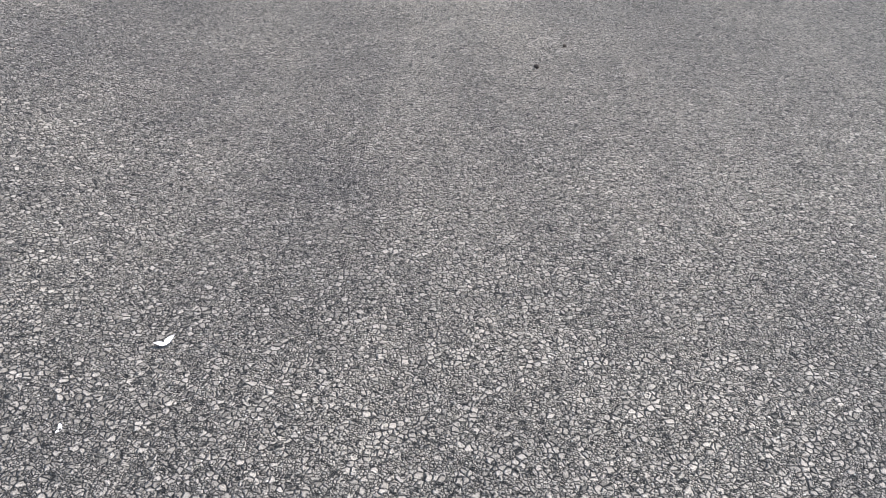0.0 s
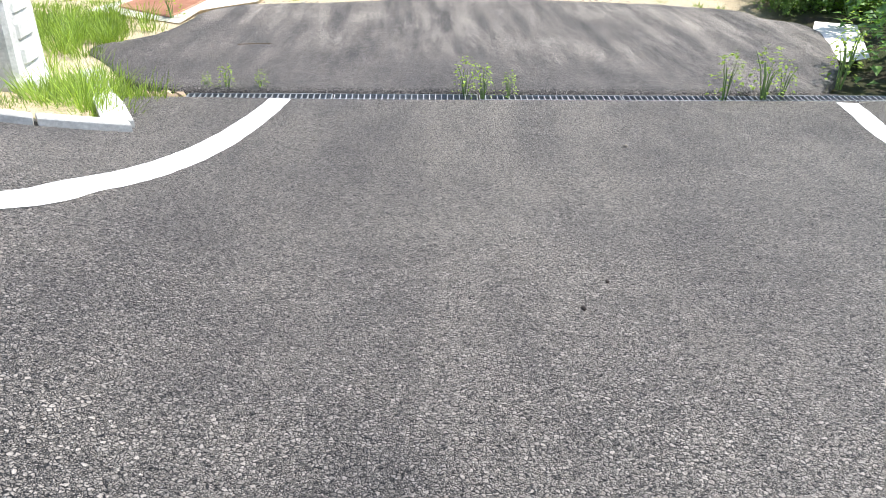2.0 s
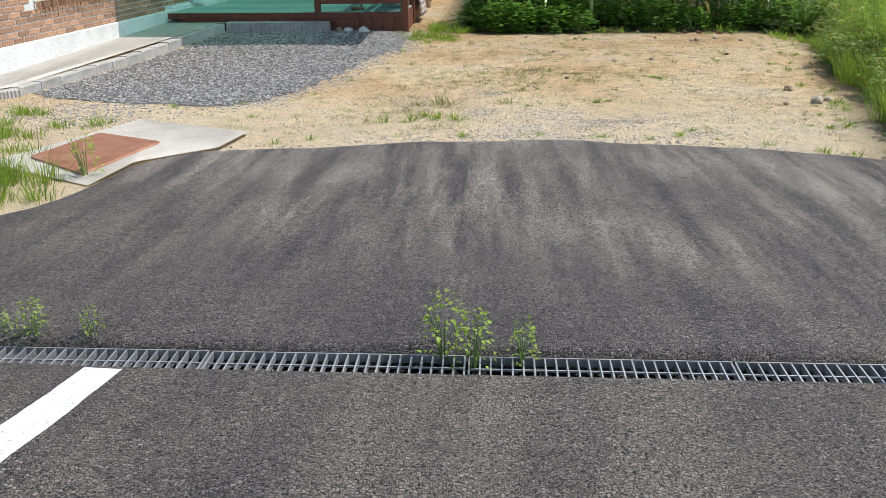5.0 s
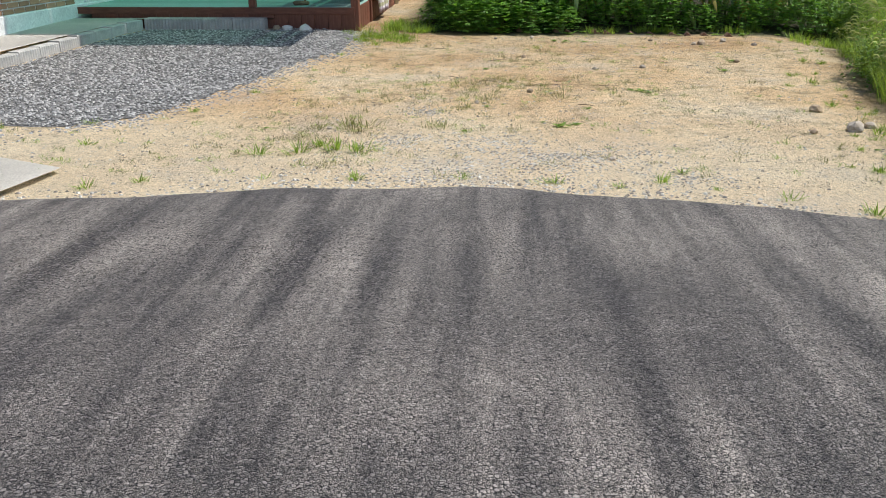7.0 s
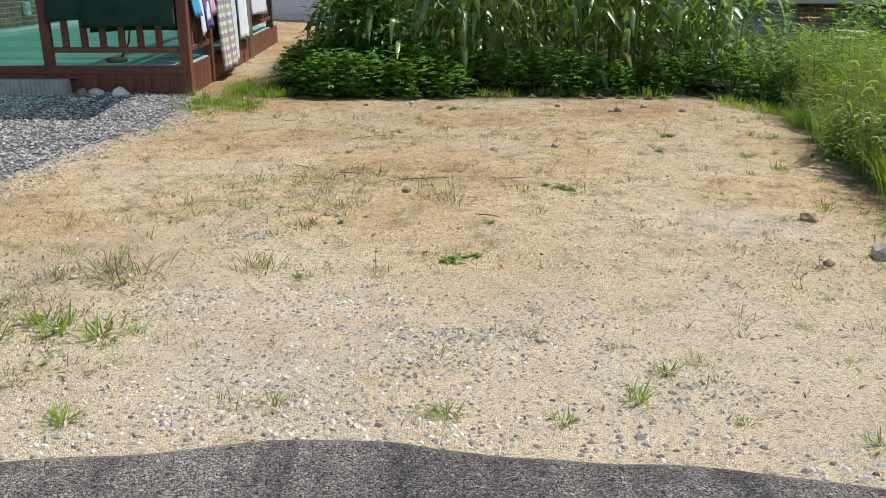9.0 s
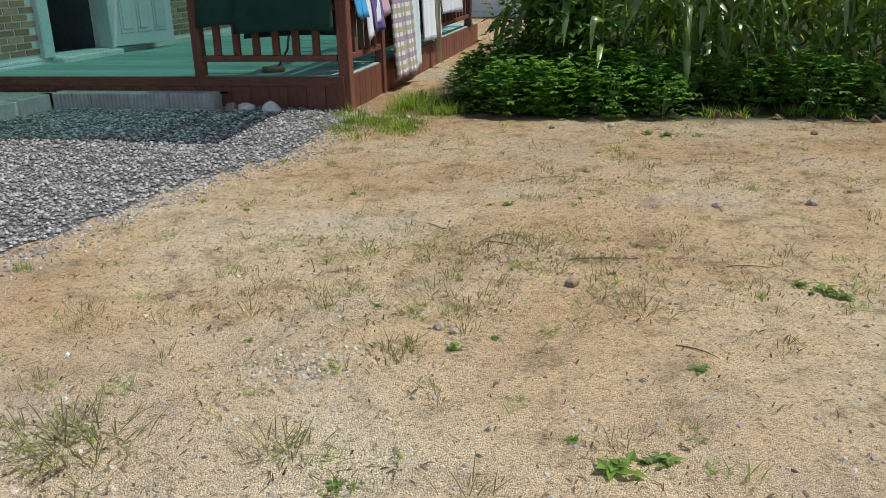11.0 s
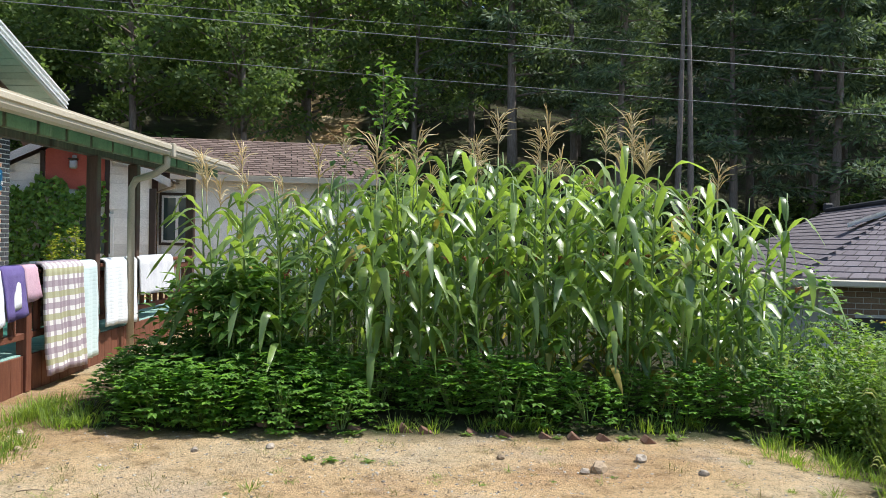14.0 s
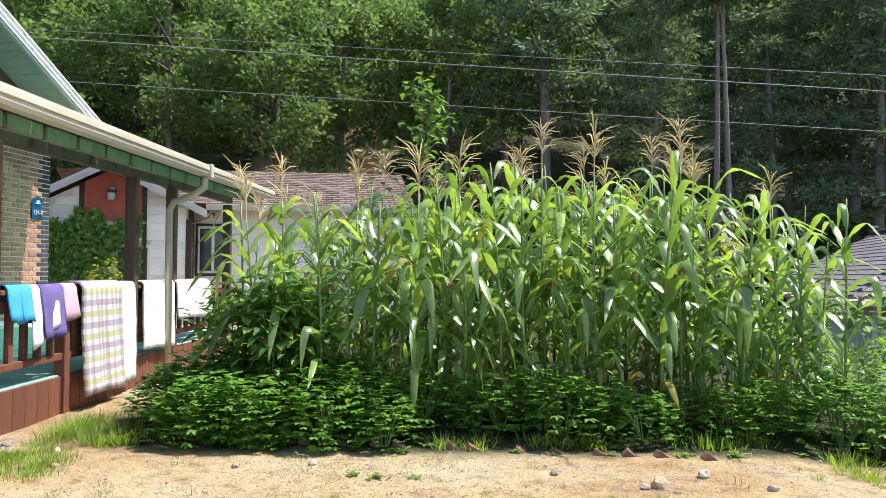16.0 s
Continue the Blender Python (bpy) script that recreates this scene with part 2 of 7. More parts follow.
def plaid_mat():
    m, nt, b = new_mat("plaid_cotton")
    sep = nt.nodes.new("ShaderNodeSeparateXYZ")
    nt.links.new(nt.nodes.new("ShaderNodeUVMap").outputs[0], sep.inputs[0])

    def band(src, period, lo, hi):
        f = fmath(nt, "FRACT", fmath(nt, "DIVIDE", src, period))
        return fmath(nt, "MULTIPLY", fmath(nt, "GREATER_THAN", f, lo), fmath(nt, "LESS_THAN", f, hi))

    col = (0.80, 0.77, 0.75)
    col = mixc(nt, fmath(nt, "MULTIPLY", band(sep.outputs[0], 0.115, 0.0, 0.5), 0.7), col, (0.30, 0.23, 0.27))
    col = mixc(nt, fmath(nt, "MULTIPLY", band(sep.outputs[1], 0.21, 0.0, 0.28), 0.75), col, (0.30, 0.22, 0.27))
    col = mixc(nt, fmath(nt, "MULTIPLY", band(sep.outputs[1], 0.21, 0.5, 0.78), 0.75), col, (0.36, 0.36, 0.15))
    n = noise_of(nt, coords(nt), 300, 2)
    col = mixc(nt, 0.6, col, ramp(nt, n, [(0.3, (0.8,) * 3), (0.7, (1.1,) * 3)]), "MULTIPLY")
    nt.links.new(col, b.inputs["Base Color"])
    b.inputs["Roughness"].default_value = 0.95
    bump_of(nt, b, noise_of(nt, coords(nt), 25, 4), 0.35, 0.01)
    return m


def quilt_mat(name, c1):
    m, nt, b = new_mat(name)
    uv = nt.nodes.new("ShaderNodeUVMap").outputs[0]
    sep = nt.nodes.new("ShaderNodeSeparateXYZ")
    nt.links.new(uv, sep.inputs[0])
    wave = fmath(nt, "ABSOLUTE", fmath(nt, "SINE", fmath(nt, "MULTIPLY", sep.outputs[1], 75.0)))
    wave2 = fmath(nt, "ABSOLUTE", fmath(nt, "SINE", fmath(nt, "MULTIPLY", fmath(nt, "ADD", sep.outputs[0], fmath(nt, "MULTIPLY", noise_of(nt, coords(nt), 9, 2), 0.08)), 30.0)))
    h = fmath(nt, "POWER", fmath(nt, "MULTIPLY", wave, fmath(nt, "ADD", fmath(nt, "MULTIPLY", wave2, 0.6), 0.4)), 0.4)
    col = mixc(nt, 1.0, c1, ramp(nt, h, [(0.0, (0.9, 0.91, 0.91)), (0.6, (1.02, 1.02, 1.02))]), "MULTIPLY")
    nt.links.new(col, b.inputs["Base Color"])
    b.inputs["Roughness"].default_value = 0.9
    bump_of(nt, b, h, 0.35, 0.006)
    return m


def worn_paint():
    """White road paint, rubbed through to the asphalt on its chips."""
    m, nt, b = new_mat("worn_road_paint")
    co = coords(nt, world=True)
    rub = fmath(nt, "ADD", fmath(nt, "MULTIPLY", noise_of(nt, co, 70.0, 3, 0.6), 0.75), fmath(nt, "MULTIPLY", noise_of(nt, co, 5.0, 3), 0.25))
    col = ramp(nt, rub, [(0.36, (0.24, 0.23, 0.21)), (0.41, (0.70, 0.70, 0.67)), (0.6, (0.80, 0.80, 0.78))])
    nt.links.new(col, b.inputs["Base Color"])
    b.inputs["Roughness"].default_value = 0.65
    bump_of(nt, b, noise_of(nt, co, 90.0, 3), 0.8, 0.006)
    return m


M = {}
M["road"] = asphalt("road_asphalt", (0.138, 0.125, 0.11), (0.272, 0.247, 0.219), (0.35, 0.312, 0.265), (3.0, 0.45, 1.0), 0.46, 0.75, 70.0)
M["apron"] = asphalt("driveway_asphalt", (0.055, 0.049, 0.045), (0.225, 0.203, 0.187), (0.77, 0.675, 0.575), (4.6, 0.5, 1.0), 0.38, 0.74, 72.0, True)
M["sand"] = sand_mat()
M["line"] = worn_paint()
M["concrete"] = surface("weathered_concrete", (0.42, 0.40, 0.36), (0.62, 0.60, 0.55), 2.5, 50, 0.9, 0.35, 0.004)
M["slab"] = surface("pale_concrete_slab", (0.68, 0.645, 0.565), (0.82, 0.79, 0.71), 3, 70, 0.9, 0.3, 0.003)
M["block"] = surface("grey_cement_block", (0.36, 0.35, 0.32), (0.54, 0.52, 0.475), 5, 120, 0.95, 0.5, 0.004)
M["paver"] = surface("path_screed", (0.70, 0.67, 0.60), (0.82, 0.79, 0.72), 2, 60, 0.95, 0.35, 0.004)
M["plinth"] = surface("white_painted_plinth", (0.60, 0.60, 0.57), (0.80, 0.80, 0.77), 2, 40, 0.8, 0.3, 0.004)
M["rust"] = surface("rusty_red_steel", (0.46, 0.21, 0.13), (0.64, 0.35, 0.235), 5, 60, 0.75, 0.3, 0.002)
M["steel"] = surface("galvanised_steel", (0.34, 0.35, 0.35), (0.50, 0.51, 0.51), 8, 90, 0.5, 0.15, 0.001, metal=0.6)
# near-black so that the shadow under the grates is in the channel's colour
M["drain_shade"] = surface("shaded_drain", (0.02, 0.018, 0.015), (0.05, 0.045, 0.038), 9, 90, 0.9, 0.5, 0.004)
M["brick"] = surface("orange_brick", (0.37, 0.20, 0.115), (0.53, 0.325, 0.20), 6, 90, 0.9, 0.4, 0.003, rnd=0.3)
# side-wall brick, darker than the front's to carry that wall's shade
M["brick_shaded"] = surface("shaded_red_brick", (0.30, 0.135, 0.085), (0.43, 0.21, 0.135), 6, 90, 0.9, 0.4, 0.003, rnd=0.25)
M["brick_dark"] = surface("charcoal_brick", (0.03, 0.032, 0.036), (0.07, 0.072, 0.078), 6, 90, 0.85, 0.4, 0.003, rnd=0.25)
M["brick_tan"] = surface("tan_brick", (0.24, 0.16, 0.11), (0.36, 0.25, 0.18), 6, 60, 0.9, 0.4, 0.003, rnd=0.25)
M["mortar"] = surface("white_mortar", (0.64, 0.63, 0.59), (0.78, 0.77, 0.73), 4, 80, 0.95, 0.4, 0.003)
M["deck"] = surface("green_painted_boards", (0.22, 0.38, 0.32), (0.34, 0.52, 0.45), 3, 50, 0.7, 0.3, 0.002, (0.4, 6, 6), rnd=0.12)
M["wood"] = surface("red_brown_stained_wood", (0.13, 0.045, 0.026), (0.22, 0.085, 0.05), 5, 60, 0.6, 0.35, 0.002, (6, 6, 0.7), rnd=0.18)
M["wood_h"] = surface("red_brown_stained_rail", (0.13, 0.045, 0.026), (0.22, 0.085, 0.05), 5, 60, 0.6, 0.35, 0.002, (1.2, 1.2, 6), rnd=0.18)
M["post"] = surface("dark_brown_post", (0.075, 0.042, 0.028), (0.14, 0.085, 0.06), 4, 60, 0.65, 0.35, 0.002, (6, 6, 0.6), rnd=0.1)
M["gutter"] = surface("beige_metal_gutter", (0.50, 0.44, 0.33), (0.58, 0.52, 0.41), 2, 90, 0.45, 0.05, 0.001)
M["mint"] = surface("mint_painted_trim", (0.50, 0.62, 0.58), (0.62, 0.72, 0.68), 3, 60, 0.6, 0.15, 0.002)
M["white"] = surface("white_paint", (0.74, 0.74, 0.72), (0.82, 0.82, 0.80), 2, 60, 0.55, 0.1, 0.001)
M["door"] = surface("white_door_paint", (0.62, 0.62, 0.61), (0.70, 0.70, 0.69), 2, 80, 0.45, 0.05, 0.001)
M["dark_trim"] = surface("dark_brown_trim", (0.035, 0.024, 0.018), (0.06, 0.042, 0.032), 4, 60, 0.6, 0.2, 0.002)
# dark grey base: the dimness indoors is put into the colour
M["interior"] = surface("indoor_shade", (0.10, 0.10, 0.10), (0.14, 0.14, 0.14), 1, 30, 0.9, 0.1, 0.002)
M["red_panel"] = surface("brick_red_stucco", (0.36, 0.085, 0.06), (0.44, 0.12, 0.085), 3, 70, 0.9, 0.4, 0.004)
M["siding"] = surface("white_siding_board", (0.78, 0.77, 0.74), (0.88, 0.87, 0.84), 1.5, 40, 0.7, 0.1, 0.002)
M["shingle"] = surface("brown_asphalt_shingle", (0.15, 0.105, 0.085), (0.25, 0.18, 0.15), 2, 90, 0.95, 0.5, 0.003, rnd=0.3)
M["shingle2"] = surface("purple_grey_shingle", (0.13, 0.115, 0.125), (0.21, 0.19, 0.20), 2, 90, 0.95, 0.5, 0.003, rnd=0.25)
M["ridge"] = surface("black_ridge_tile", (0.02, 0.02, 0.022), (0.05, 0.05, 0.055), 3, 60, 0.7, 0.2, 0.003)
M["cable"] = surface("grey_cable", (0.22, 0.22, 0.22), (0.3, 0.3, 0.3), 2, 30, 0.5, 0.0, 0.001)
M["bark"] = surface("grey_pine_bark", (0.15, 0.12, 0.10), (0.30, 0.25, 0.215), 6, 20, 0.95, 0.8, 0.03, (4, 4, 0.8))
M["stone"] = surface("grey_field_stone", (0.33, 0.275, 0.215), (0.54, 0.465, 0.37), 8, 90, 0.9, 0.4, 0.004, rnd=0.3)
M["sandstone"] = surface("ochre_clod", (0.30, 0.22, 0.14), (0.48, 0.37, 0.25), 8, 90, 0.95, 0.5, 0.004, rnd=0.25)
M["twig"] = surface("dry_twig", (0.16, 0.11, 0.07), (0.28, 0.20, 0.13), 10, 90, 0.9, 0.3, 0.002)
M["plaid"] = plaid_mat()
M["quilt_mint"] = quilt_mat("mint_quilted_cotton", (0.62, 0.74, 0.73))
M["quilt_white"] = quilt_mat("white_quilted_cotton", (0.78, 0.81, 0.81))
M["towel_blue"] = surface("blue_terry", (0.05, 0.30, 0.55), (0.07, 0.36, 0.62), 6, 200, 0.95, 0.6, 0.004)
M["towel_purple"] = surface("purple_terry", (0.11, 0.08, 0.24), (0.17, 0.13, 0.33), 8, 150, 0.95, 0.8, 0.006)
M["towel_pink"] = surface("pink_terry", (0.60, 0.36, 0.45), (0.70, 0.46, 0.55), 6, 200, 0.95, 0.6, 0.004)
M["towel_white"] = surface("white_terry", (0.66, 0.66, 0.68), (0.76, 0.76, 0.77), 6, 200, 0.95, 0.6, 0.004)
M["green_cloth"] = surface("dark_green_blanket", (0.012, 0.05, 0.035), (0.02, 0.075, 0.052), 4, 200, 0.95, 0.5, 0.004)
M["corn"] = leafy("maize_leaf", (0.10, 0.18, 0.045), (0.25, 0.35, 0.10), 0.4, 0.34, 0.9, 0.25, tcol=(1.75, 1.75, 0.75))
M["stalk"] = surface("maize_stalk", (0.12, 0.20, 0.05), (0.22, 0.30, 0.09), 6, 40, 0.5, 0.2, 0.002, (3, 3, 0.6))
M["husk"] = leafy("maize_husk", (0.12, 0.20, 0.06), (0.20, 0.30, 0.10), 0.25, 0.5)
M["silk"] = surface("brown_silk", (0.25, 0.09, 0.04), (0.42, 0.18, 0.09), 20, 120, 0.7, 0.6, 0.004)
M["tassel"] = leafy("straw_tassel", (0.55, 0.46, 0.27), (0.74, 0.65, 0.43), 0.4, 0.7, 0.3, 0.15, tcol=(1.1, 1.0, 0.8))
M["bean"] = leafy("bean_leaf", (0.075, 0.16, 0.035), (0.16, 0.28, 0.06), 0.42, 0.45, 0.45)
M["peanut"] = leafy("peanut_leaf", (0.085, 0.19, 0.035), (0.18, 0.34, 0.06), 0.45, 0.45, 0.45)
M["weed"] = leafy("weed_leaf", (0.09, 0.165, 0.03), (0.2, 0.31, 0.06), 0.45, 0.5, 0.4)
M["grass"] = leafy("grass_blade", (0.12, 0.19, 0.035), (0.27, 0.36, 0.075), 0.45, 0.5, 0.35)
M["drygrass"] = leafy("wiry_grass", (0.12, 0.11, 0.04), (0.24, 0.24, 0.09), 0.3, 0.7, 0.2)
M["tree"] = leafy("locust_foliage", (0.075, 0.125, 0.046), (0.17, 0.23, 0.075), 0.45, 0.6, 0.25, 0.35, 0.5, (1.35, 1.5, 0.85))
M["pine"] = leafy("pine_needles", (0.065, 0.105, 0.065), (0.155, 0.21, 0.122), 0.3, 0.65, 0.2, 0.35, 0.5)
M["ivy"] = leafy("ivy_leaf", (0.07, 0.16, 0.025), (0.17, 0.29, 0.05), 0.35, 0.5, 0.4)
M["flower_white"] = leafy("white_umbel", (0.62, 0.66, 0.55), (0.78, 0.80, 0.72), 0.3, 0.8)
M["flower_yellow"] = leafy("yellow_flower", (0.55, 0.42, 0.03), (0.75, 0.62, 0.06), 0.35, 0.7, tcol=(1, 1, 0.5))
M["foxtail"] = leafy("foxtail_head", (0.30, 0.32, 0.14), (0.45, 0.46, 0.24), 0.45, 0.8)


def roof_sheet():
    m, nt, b = new_mat("green_polycarbonate")
    tr = nt.nodes.new("ShaderNodeBsdfTransparent")
    n = noise_of(nt, coords(nt), 3, 3)
    nt.links.new(ramp(nt, n, [(0.3, (0.29, 0.50, 0.44)), (0.7, (0.36, 0.58, 0.51))]), tr.inputs[0])
    b.inputs["Base Color"].default_value = (0.10, 0.36, 0.28, 1)
    b.inputs["Roughness"].default_value = 0.25
    mx = nt.nodes.new("ShaderNodeMixShader")
    mx.inputs[0].default_value = 0.07
    nt.links.new(tr.outputs[0], mx.inputs[1])
    nt.links.new(b.outputs[0], mx.inputs[2])
    nt.links.new(mx.outputs[0], nt.nodes["Material Output"].inputs[0])
    return m


def glass_mat():
    m, nt, b = new_mat("window_glass")
    b.inputs["Base Color"].default_value = (0.03, 0.05, 0.05, 1)
    b.inputs["Roughness"].default_value = 0.04
    n = noise_of(nt, coords(nt), 1.5, 2)
    nt.links.new(ramp(nt, n, [(0.3, (0.03, 0.05, 0.05)), (0.7, (0.06, 0.09, 0.085))]), b.inputs["Base Color"])
    bump_of(nt, b, n, 0.05, 0.01)
    return m


M["roof_sheet"] = roof_sheet()
M["glass"] = glass_mat()
# ---- mesh helpers ----
def part(name, bm, material, parent=None, label=""):
    """One mesh object from a bmesh, under a thing or a part."""
    me = bpy.data.meshes.new(name)
    bm.to_mesh(me)
    bm.free()
    me.materials.append(material)
    ob = new(name, me)
    if parent:
        ob.parent = parent
    if label:
        tagged(ob, label)
    return ob


def shared(name, me, parent=None, m=None):
    ob = new(name, me)
    if parent:
        ob.parent = parent
    if m is not None:
        ob.matrix_basis = m
    return ob


def mesh_of(name, verts, faces, material, uvs=None, flat=True):
    me = bpy.data.meshes.new(name)
    me.from_pydata(verts, [], faces)
    if uvs is not None:
        lay = me.uv_layers.new(name="UVMap")
        for loop in me.loops:
            lay.data[loop.index].uv = uvs[loop.vertex_index]
    me.materials.append(material)
    if not flat:
        me.polygons.foreach_set("use_smooth", [True] * len(me.polygons))
    return me


def root(name, at, label, category, group="", kind="", rz=0.0):
    ob = new(name)
    ob.empty_display_size = 0.1
    ob.matrix_basis = pose(*at, 0, 0, rz)
    return tagged(ob, label, category, group, kind)


def box_bm(bm, lo, hi, bev=0.0):
    r = bmesh.ops.create_cube(bm, size=1.0)
    c = [(a + b) / 2 for a, b in zip(lo, hi)]
    s = [b - a for a, b in zip(lo, hi)]
    for v in r["verts"]:
        v.co = Vector((c[0] + v.co.x * s[0], c[1] + v.co.y * s[1], c[2] + v.co.z * s[2]))
    if bev:
        es = list({e for v in r["verts"] for e in v.link_edges})
        bmesh.ops.bevel(bm, geom=es, offset=bev, segments=1, affect="EDGES", profile=0.5)
    return bm


def box(lo, hi, bev=0.0):
    return box_bm(bmesh.new(), lo, hi, bev)


def tube(points, radii, sides=6, cap=True):
    """Verts and faces of a tube through the points."""
    vs, fs = [], []
    n = len(points)
    pts = [Vector(p) for p in points]
    for i, p in enumerate(pts):
        d = (pts[min(i + 1, n - 1)] - pts[max(i - 1, 0)]).normalized()
        a = d.orthogonal().normalized() if i == 0 else (a - d * a.dot(d)).normalized()
        b = d.cross(a)
        r = radii[i] if not isinstance(radii, (int, float)) else radii
        for k in range(sides):
            w = 2 * math.pi * k / sides
            vs.append(p + (a * math.cos(w) + b * math.sin(w)) * r)
    for i in range(n - 1):
        for k in range(sides):
            k2 = (k + 1) % sides
            fs.append((i * sides + k, i * sides + k2, (i + 1) * sides + k2, (i + 1) * sides + k))
    if cap:
        fs.append(tuple(range(sides))[::-1])
        fs.append(tuple((n - 1) * sides + k for k in range(sides)))
    return vs, fs


def join(chunks):
    """Several (verts, faces) as one."""
    vs, fs = [], []
    for v, f in chunks:
        o = len(vs)
        vs.extend(v)
        fs.extend(tuple(i + o for i in q) for q in f)
    return vs, fs


def blade(base, az, length, width, lean, droop, segs=5, fold=0.25, twist=0.0):
    """A long leaf: starts at base, leans out along az (radians), arches over; folded along its midrib."""
    vs, fs = [], []
    p = Vector(base)
    el = math.pi / 2 - lean
    out = Vector((math.cos(az), math.sin(az), 0))
    side0 = Vector((-math.sin(az), math.cos(az), 0))
    step = length / segs
    for i in range(segs + 1):
        t = i / segs
        w = width * (min(1.0, 0.45 + 3.0 * t) * (1 - t ** 2.6)) * 0.5 + 0.0008
        d = out * math.cos(el) + Vector((0, 0, 1)) * math.sin(el)
        nrm = side0.cross(d)
        a = twist * t
        side = side0 * math.cos(a) + nrm * math.sin(a)
        up = nrm * math.cos(a) - side0 * math.sin(a)
        vs += [p - side * w - up * w * fold, p.copy(), p + side * w - up * w * fold]
        el -= droop / segs * (0.4 + 1.2 * t)
        p = p + d * step
    for i in range(segs):
        o = 3 * i
        fs += [(o, o + 1, o + 4, o + 3), (o + 1, o + 2, o + 5, o + 4)]
    return vs, fs


def leaf(at, d, up, length, width, cup=0.15):
    """A small broad leaf of four faces, folded at its midrib, its tip bent down."""
    d = Vector(d).normalized()
    s = d.cross(Vector(up))
    s = s.normalized() if s.length > 1e-4 else d.orthogonal().normalized()
    u = s.cross(d)
    at = Vector(at)
    m1, m2 = at + d * length * 0.42 - u * length * 0.02, at + d * length - u * length * cup
    vs = [at, m1, m2, at + d * length * 0.38 + s * width * 0.5 + u * width * 0.12, at + d * length * 0.38 - s * width * 0.5 + u * width * 0.12]
    return vs, [(0, 3, 1), (3, 2, 1), (0, 1, 4), (1, 2, 4)]


def rand_dir(r, zlo=-0.3, zhi=0.9):
    a = r.uniform(0, 2 * math.pi)
    z = r.uniform(zlo, zhi)
    h = math.sqrt(max(0.0, 1 - z * z))
    return Vector((h * math.cos(a), h * math.sin(a), z))


def pebble(r, at, size, flat=0.6):
    """A rough stone: a jittered octahedron cut once (verts, faces)."""
    vs = []
    rz = r.uniform(0, 6.28)
    c, s = math.cos(rz), math.sin(rz)
    for x, y, z in ((1, 0, 0), (0.35, 0.9, 0.1), (-0.8, 0.6, 0), (-0.9, -0.5, 0.1), (0.3, -0.95, 0), (0.5, 0.3, 0.75), (-0.5, 0.2, 0.8), (0, -0.5, 0.7)):
        j = r.uniform(0.75, 1.2) * size * 0.5
        vs.append(Vector((at[0] + (x * c - y * s) * j, at[1] + (x * s + y * c) * j * 0.85, at[2] + z * j * flat)))
    return vs, [(0, 1, 5), (1, 2, 6, 5), (2, 3, 6), (3, 4, 7), (4, 0, 5, 7), (3, 7, 6), (5, 6, 7)]


def ribbon(points, half, z):
    vs, fs = [], []
    n = len(points)
    for i, (x, y) in enumerate(points):
        x0, y0 = points[max(0, i - 1)]
        x1, y1 = points[min(n - 1, i + 1)]
        l = math.hypot(x1 - x0, y1 - y0)
        nx, ny = -(y1 - y0) / l, (x1 - x0) / l
        j = 1 + 0.02 * math.sin(i * 2.3) + 0.02 * math.sin(i * 5.1)
        vs += [(x + nx * half * j, y + ny * half * j, gz(x + nx * half * j, y + ny * half * j) + z), (x - nx * half * j, y - ny * half * j, gz(x - nx * half * j, y - ny * half * j) + z)]
    for i in range(n - 1):
        fs.append((2 * i, 2 * i + 1, 2 * i + 3, 2 * i + 2))
    return vs, fs


def spline(pts, n):
    """n points on a smooth line through the given ones."""
    p = np.array(pts, float)
    p = np.vstack([2 * p[0] - p[1], p, 2 * p[-1] - p[-2]])
    out = []
    for u in np.linspace(0, len(pts) - 1 - 1e-6, n):
        i, t = int(u), u - int(u)
        a, b, c, d = p[i:i + 4]
        out.append(tuple(0.5 * (2 * b + (c - a) * t + (2 * a - 5 * b + 4 * c - d) * t * t + (3 * b - a - 3 * c + d) * t ** 3)))
    return out


def grid_sheet(name, xs, ys, zf, material):
    vs = [(x, y, zf(x, y)) for y in ys for x in xs]
    w = len(xs)
    fs = [(j * w + i, j * w + i + 1, (j + 1) * w + i + 1, (j + 1) * w + i) for j in range(len(ys) - 1) for i in range(w - 1)]
    return shared(name, mesh_of(name, vs, fs, material, flat=False))


# ---- ground, road, driveway ----
def bumps(x, y):
    return 0.012 * noise.noise((x * 1.7, y * 1.7, 0)) + 0.006 * noise.noise((x * 6, y * 6, 3))


def ground_z(x, y):
    z = gz(x, y)
    if y < 4.2 and -3.4 < x < 4.6:
        z -= 0.12 * smooth(4.2, 3.4, y) * smooth(-2.5, -2.0, x) * smooth(4.4, 4.0, x)
    if y < -0.2:
        z -= 0.12
    if x > 4.6 and y < 0:
        z -= 0.1
    return z + bumps(x, y)


xs = [-400, -150, -70, -40, -25, -15, -10] + [round(-8 + 0.16 * i, 3) for i in range(95)] + [7.6, 8.4, 9.5, 11, 13, 15, 18, 22, 30, 45, 80, 160, 400]
ys = [-400, -150, -60, -30, -15, -8, -4, -2, -1, -0.5, -0.25, 0.1] + [round(0.4 + 0.16 * i, 3) for i in range(85)] + [14.5, 15.5, 17, 19, 21, 23, 25, 27, 29, 30, 31, 32, 33, 34, 36, 38, 40, 44, 48, 54, 60, 70, 85, 110, 160, 400]
ground = grid_sheet("ground", xs, ys, lambda x, y: ground_z(x, y) if y < 110 else gz(x, 95), M["sand"])
tagged(ground, "trodden sandy yard with bare soil and weedy verges", "ground", kind="structure")

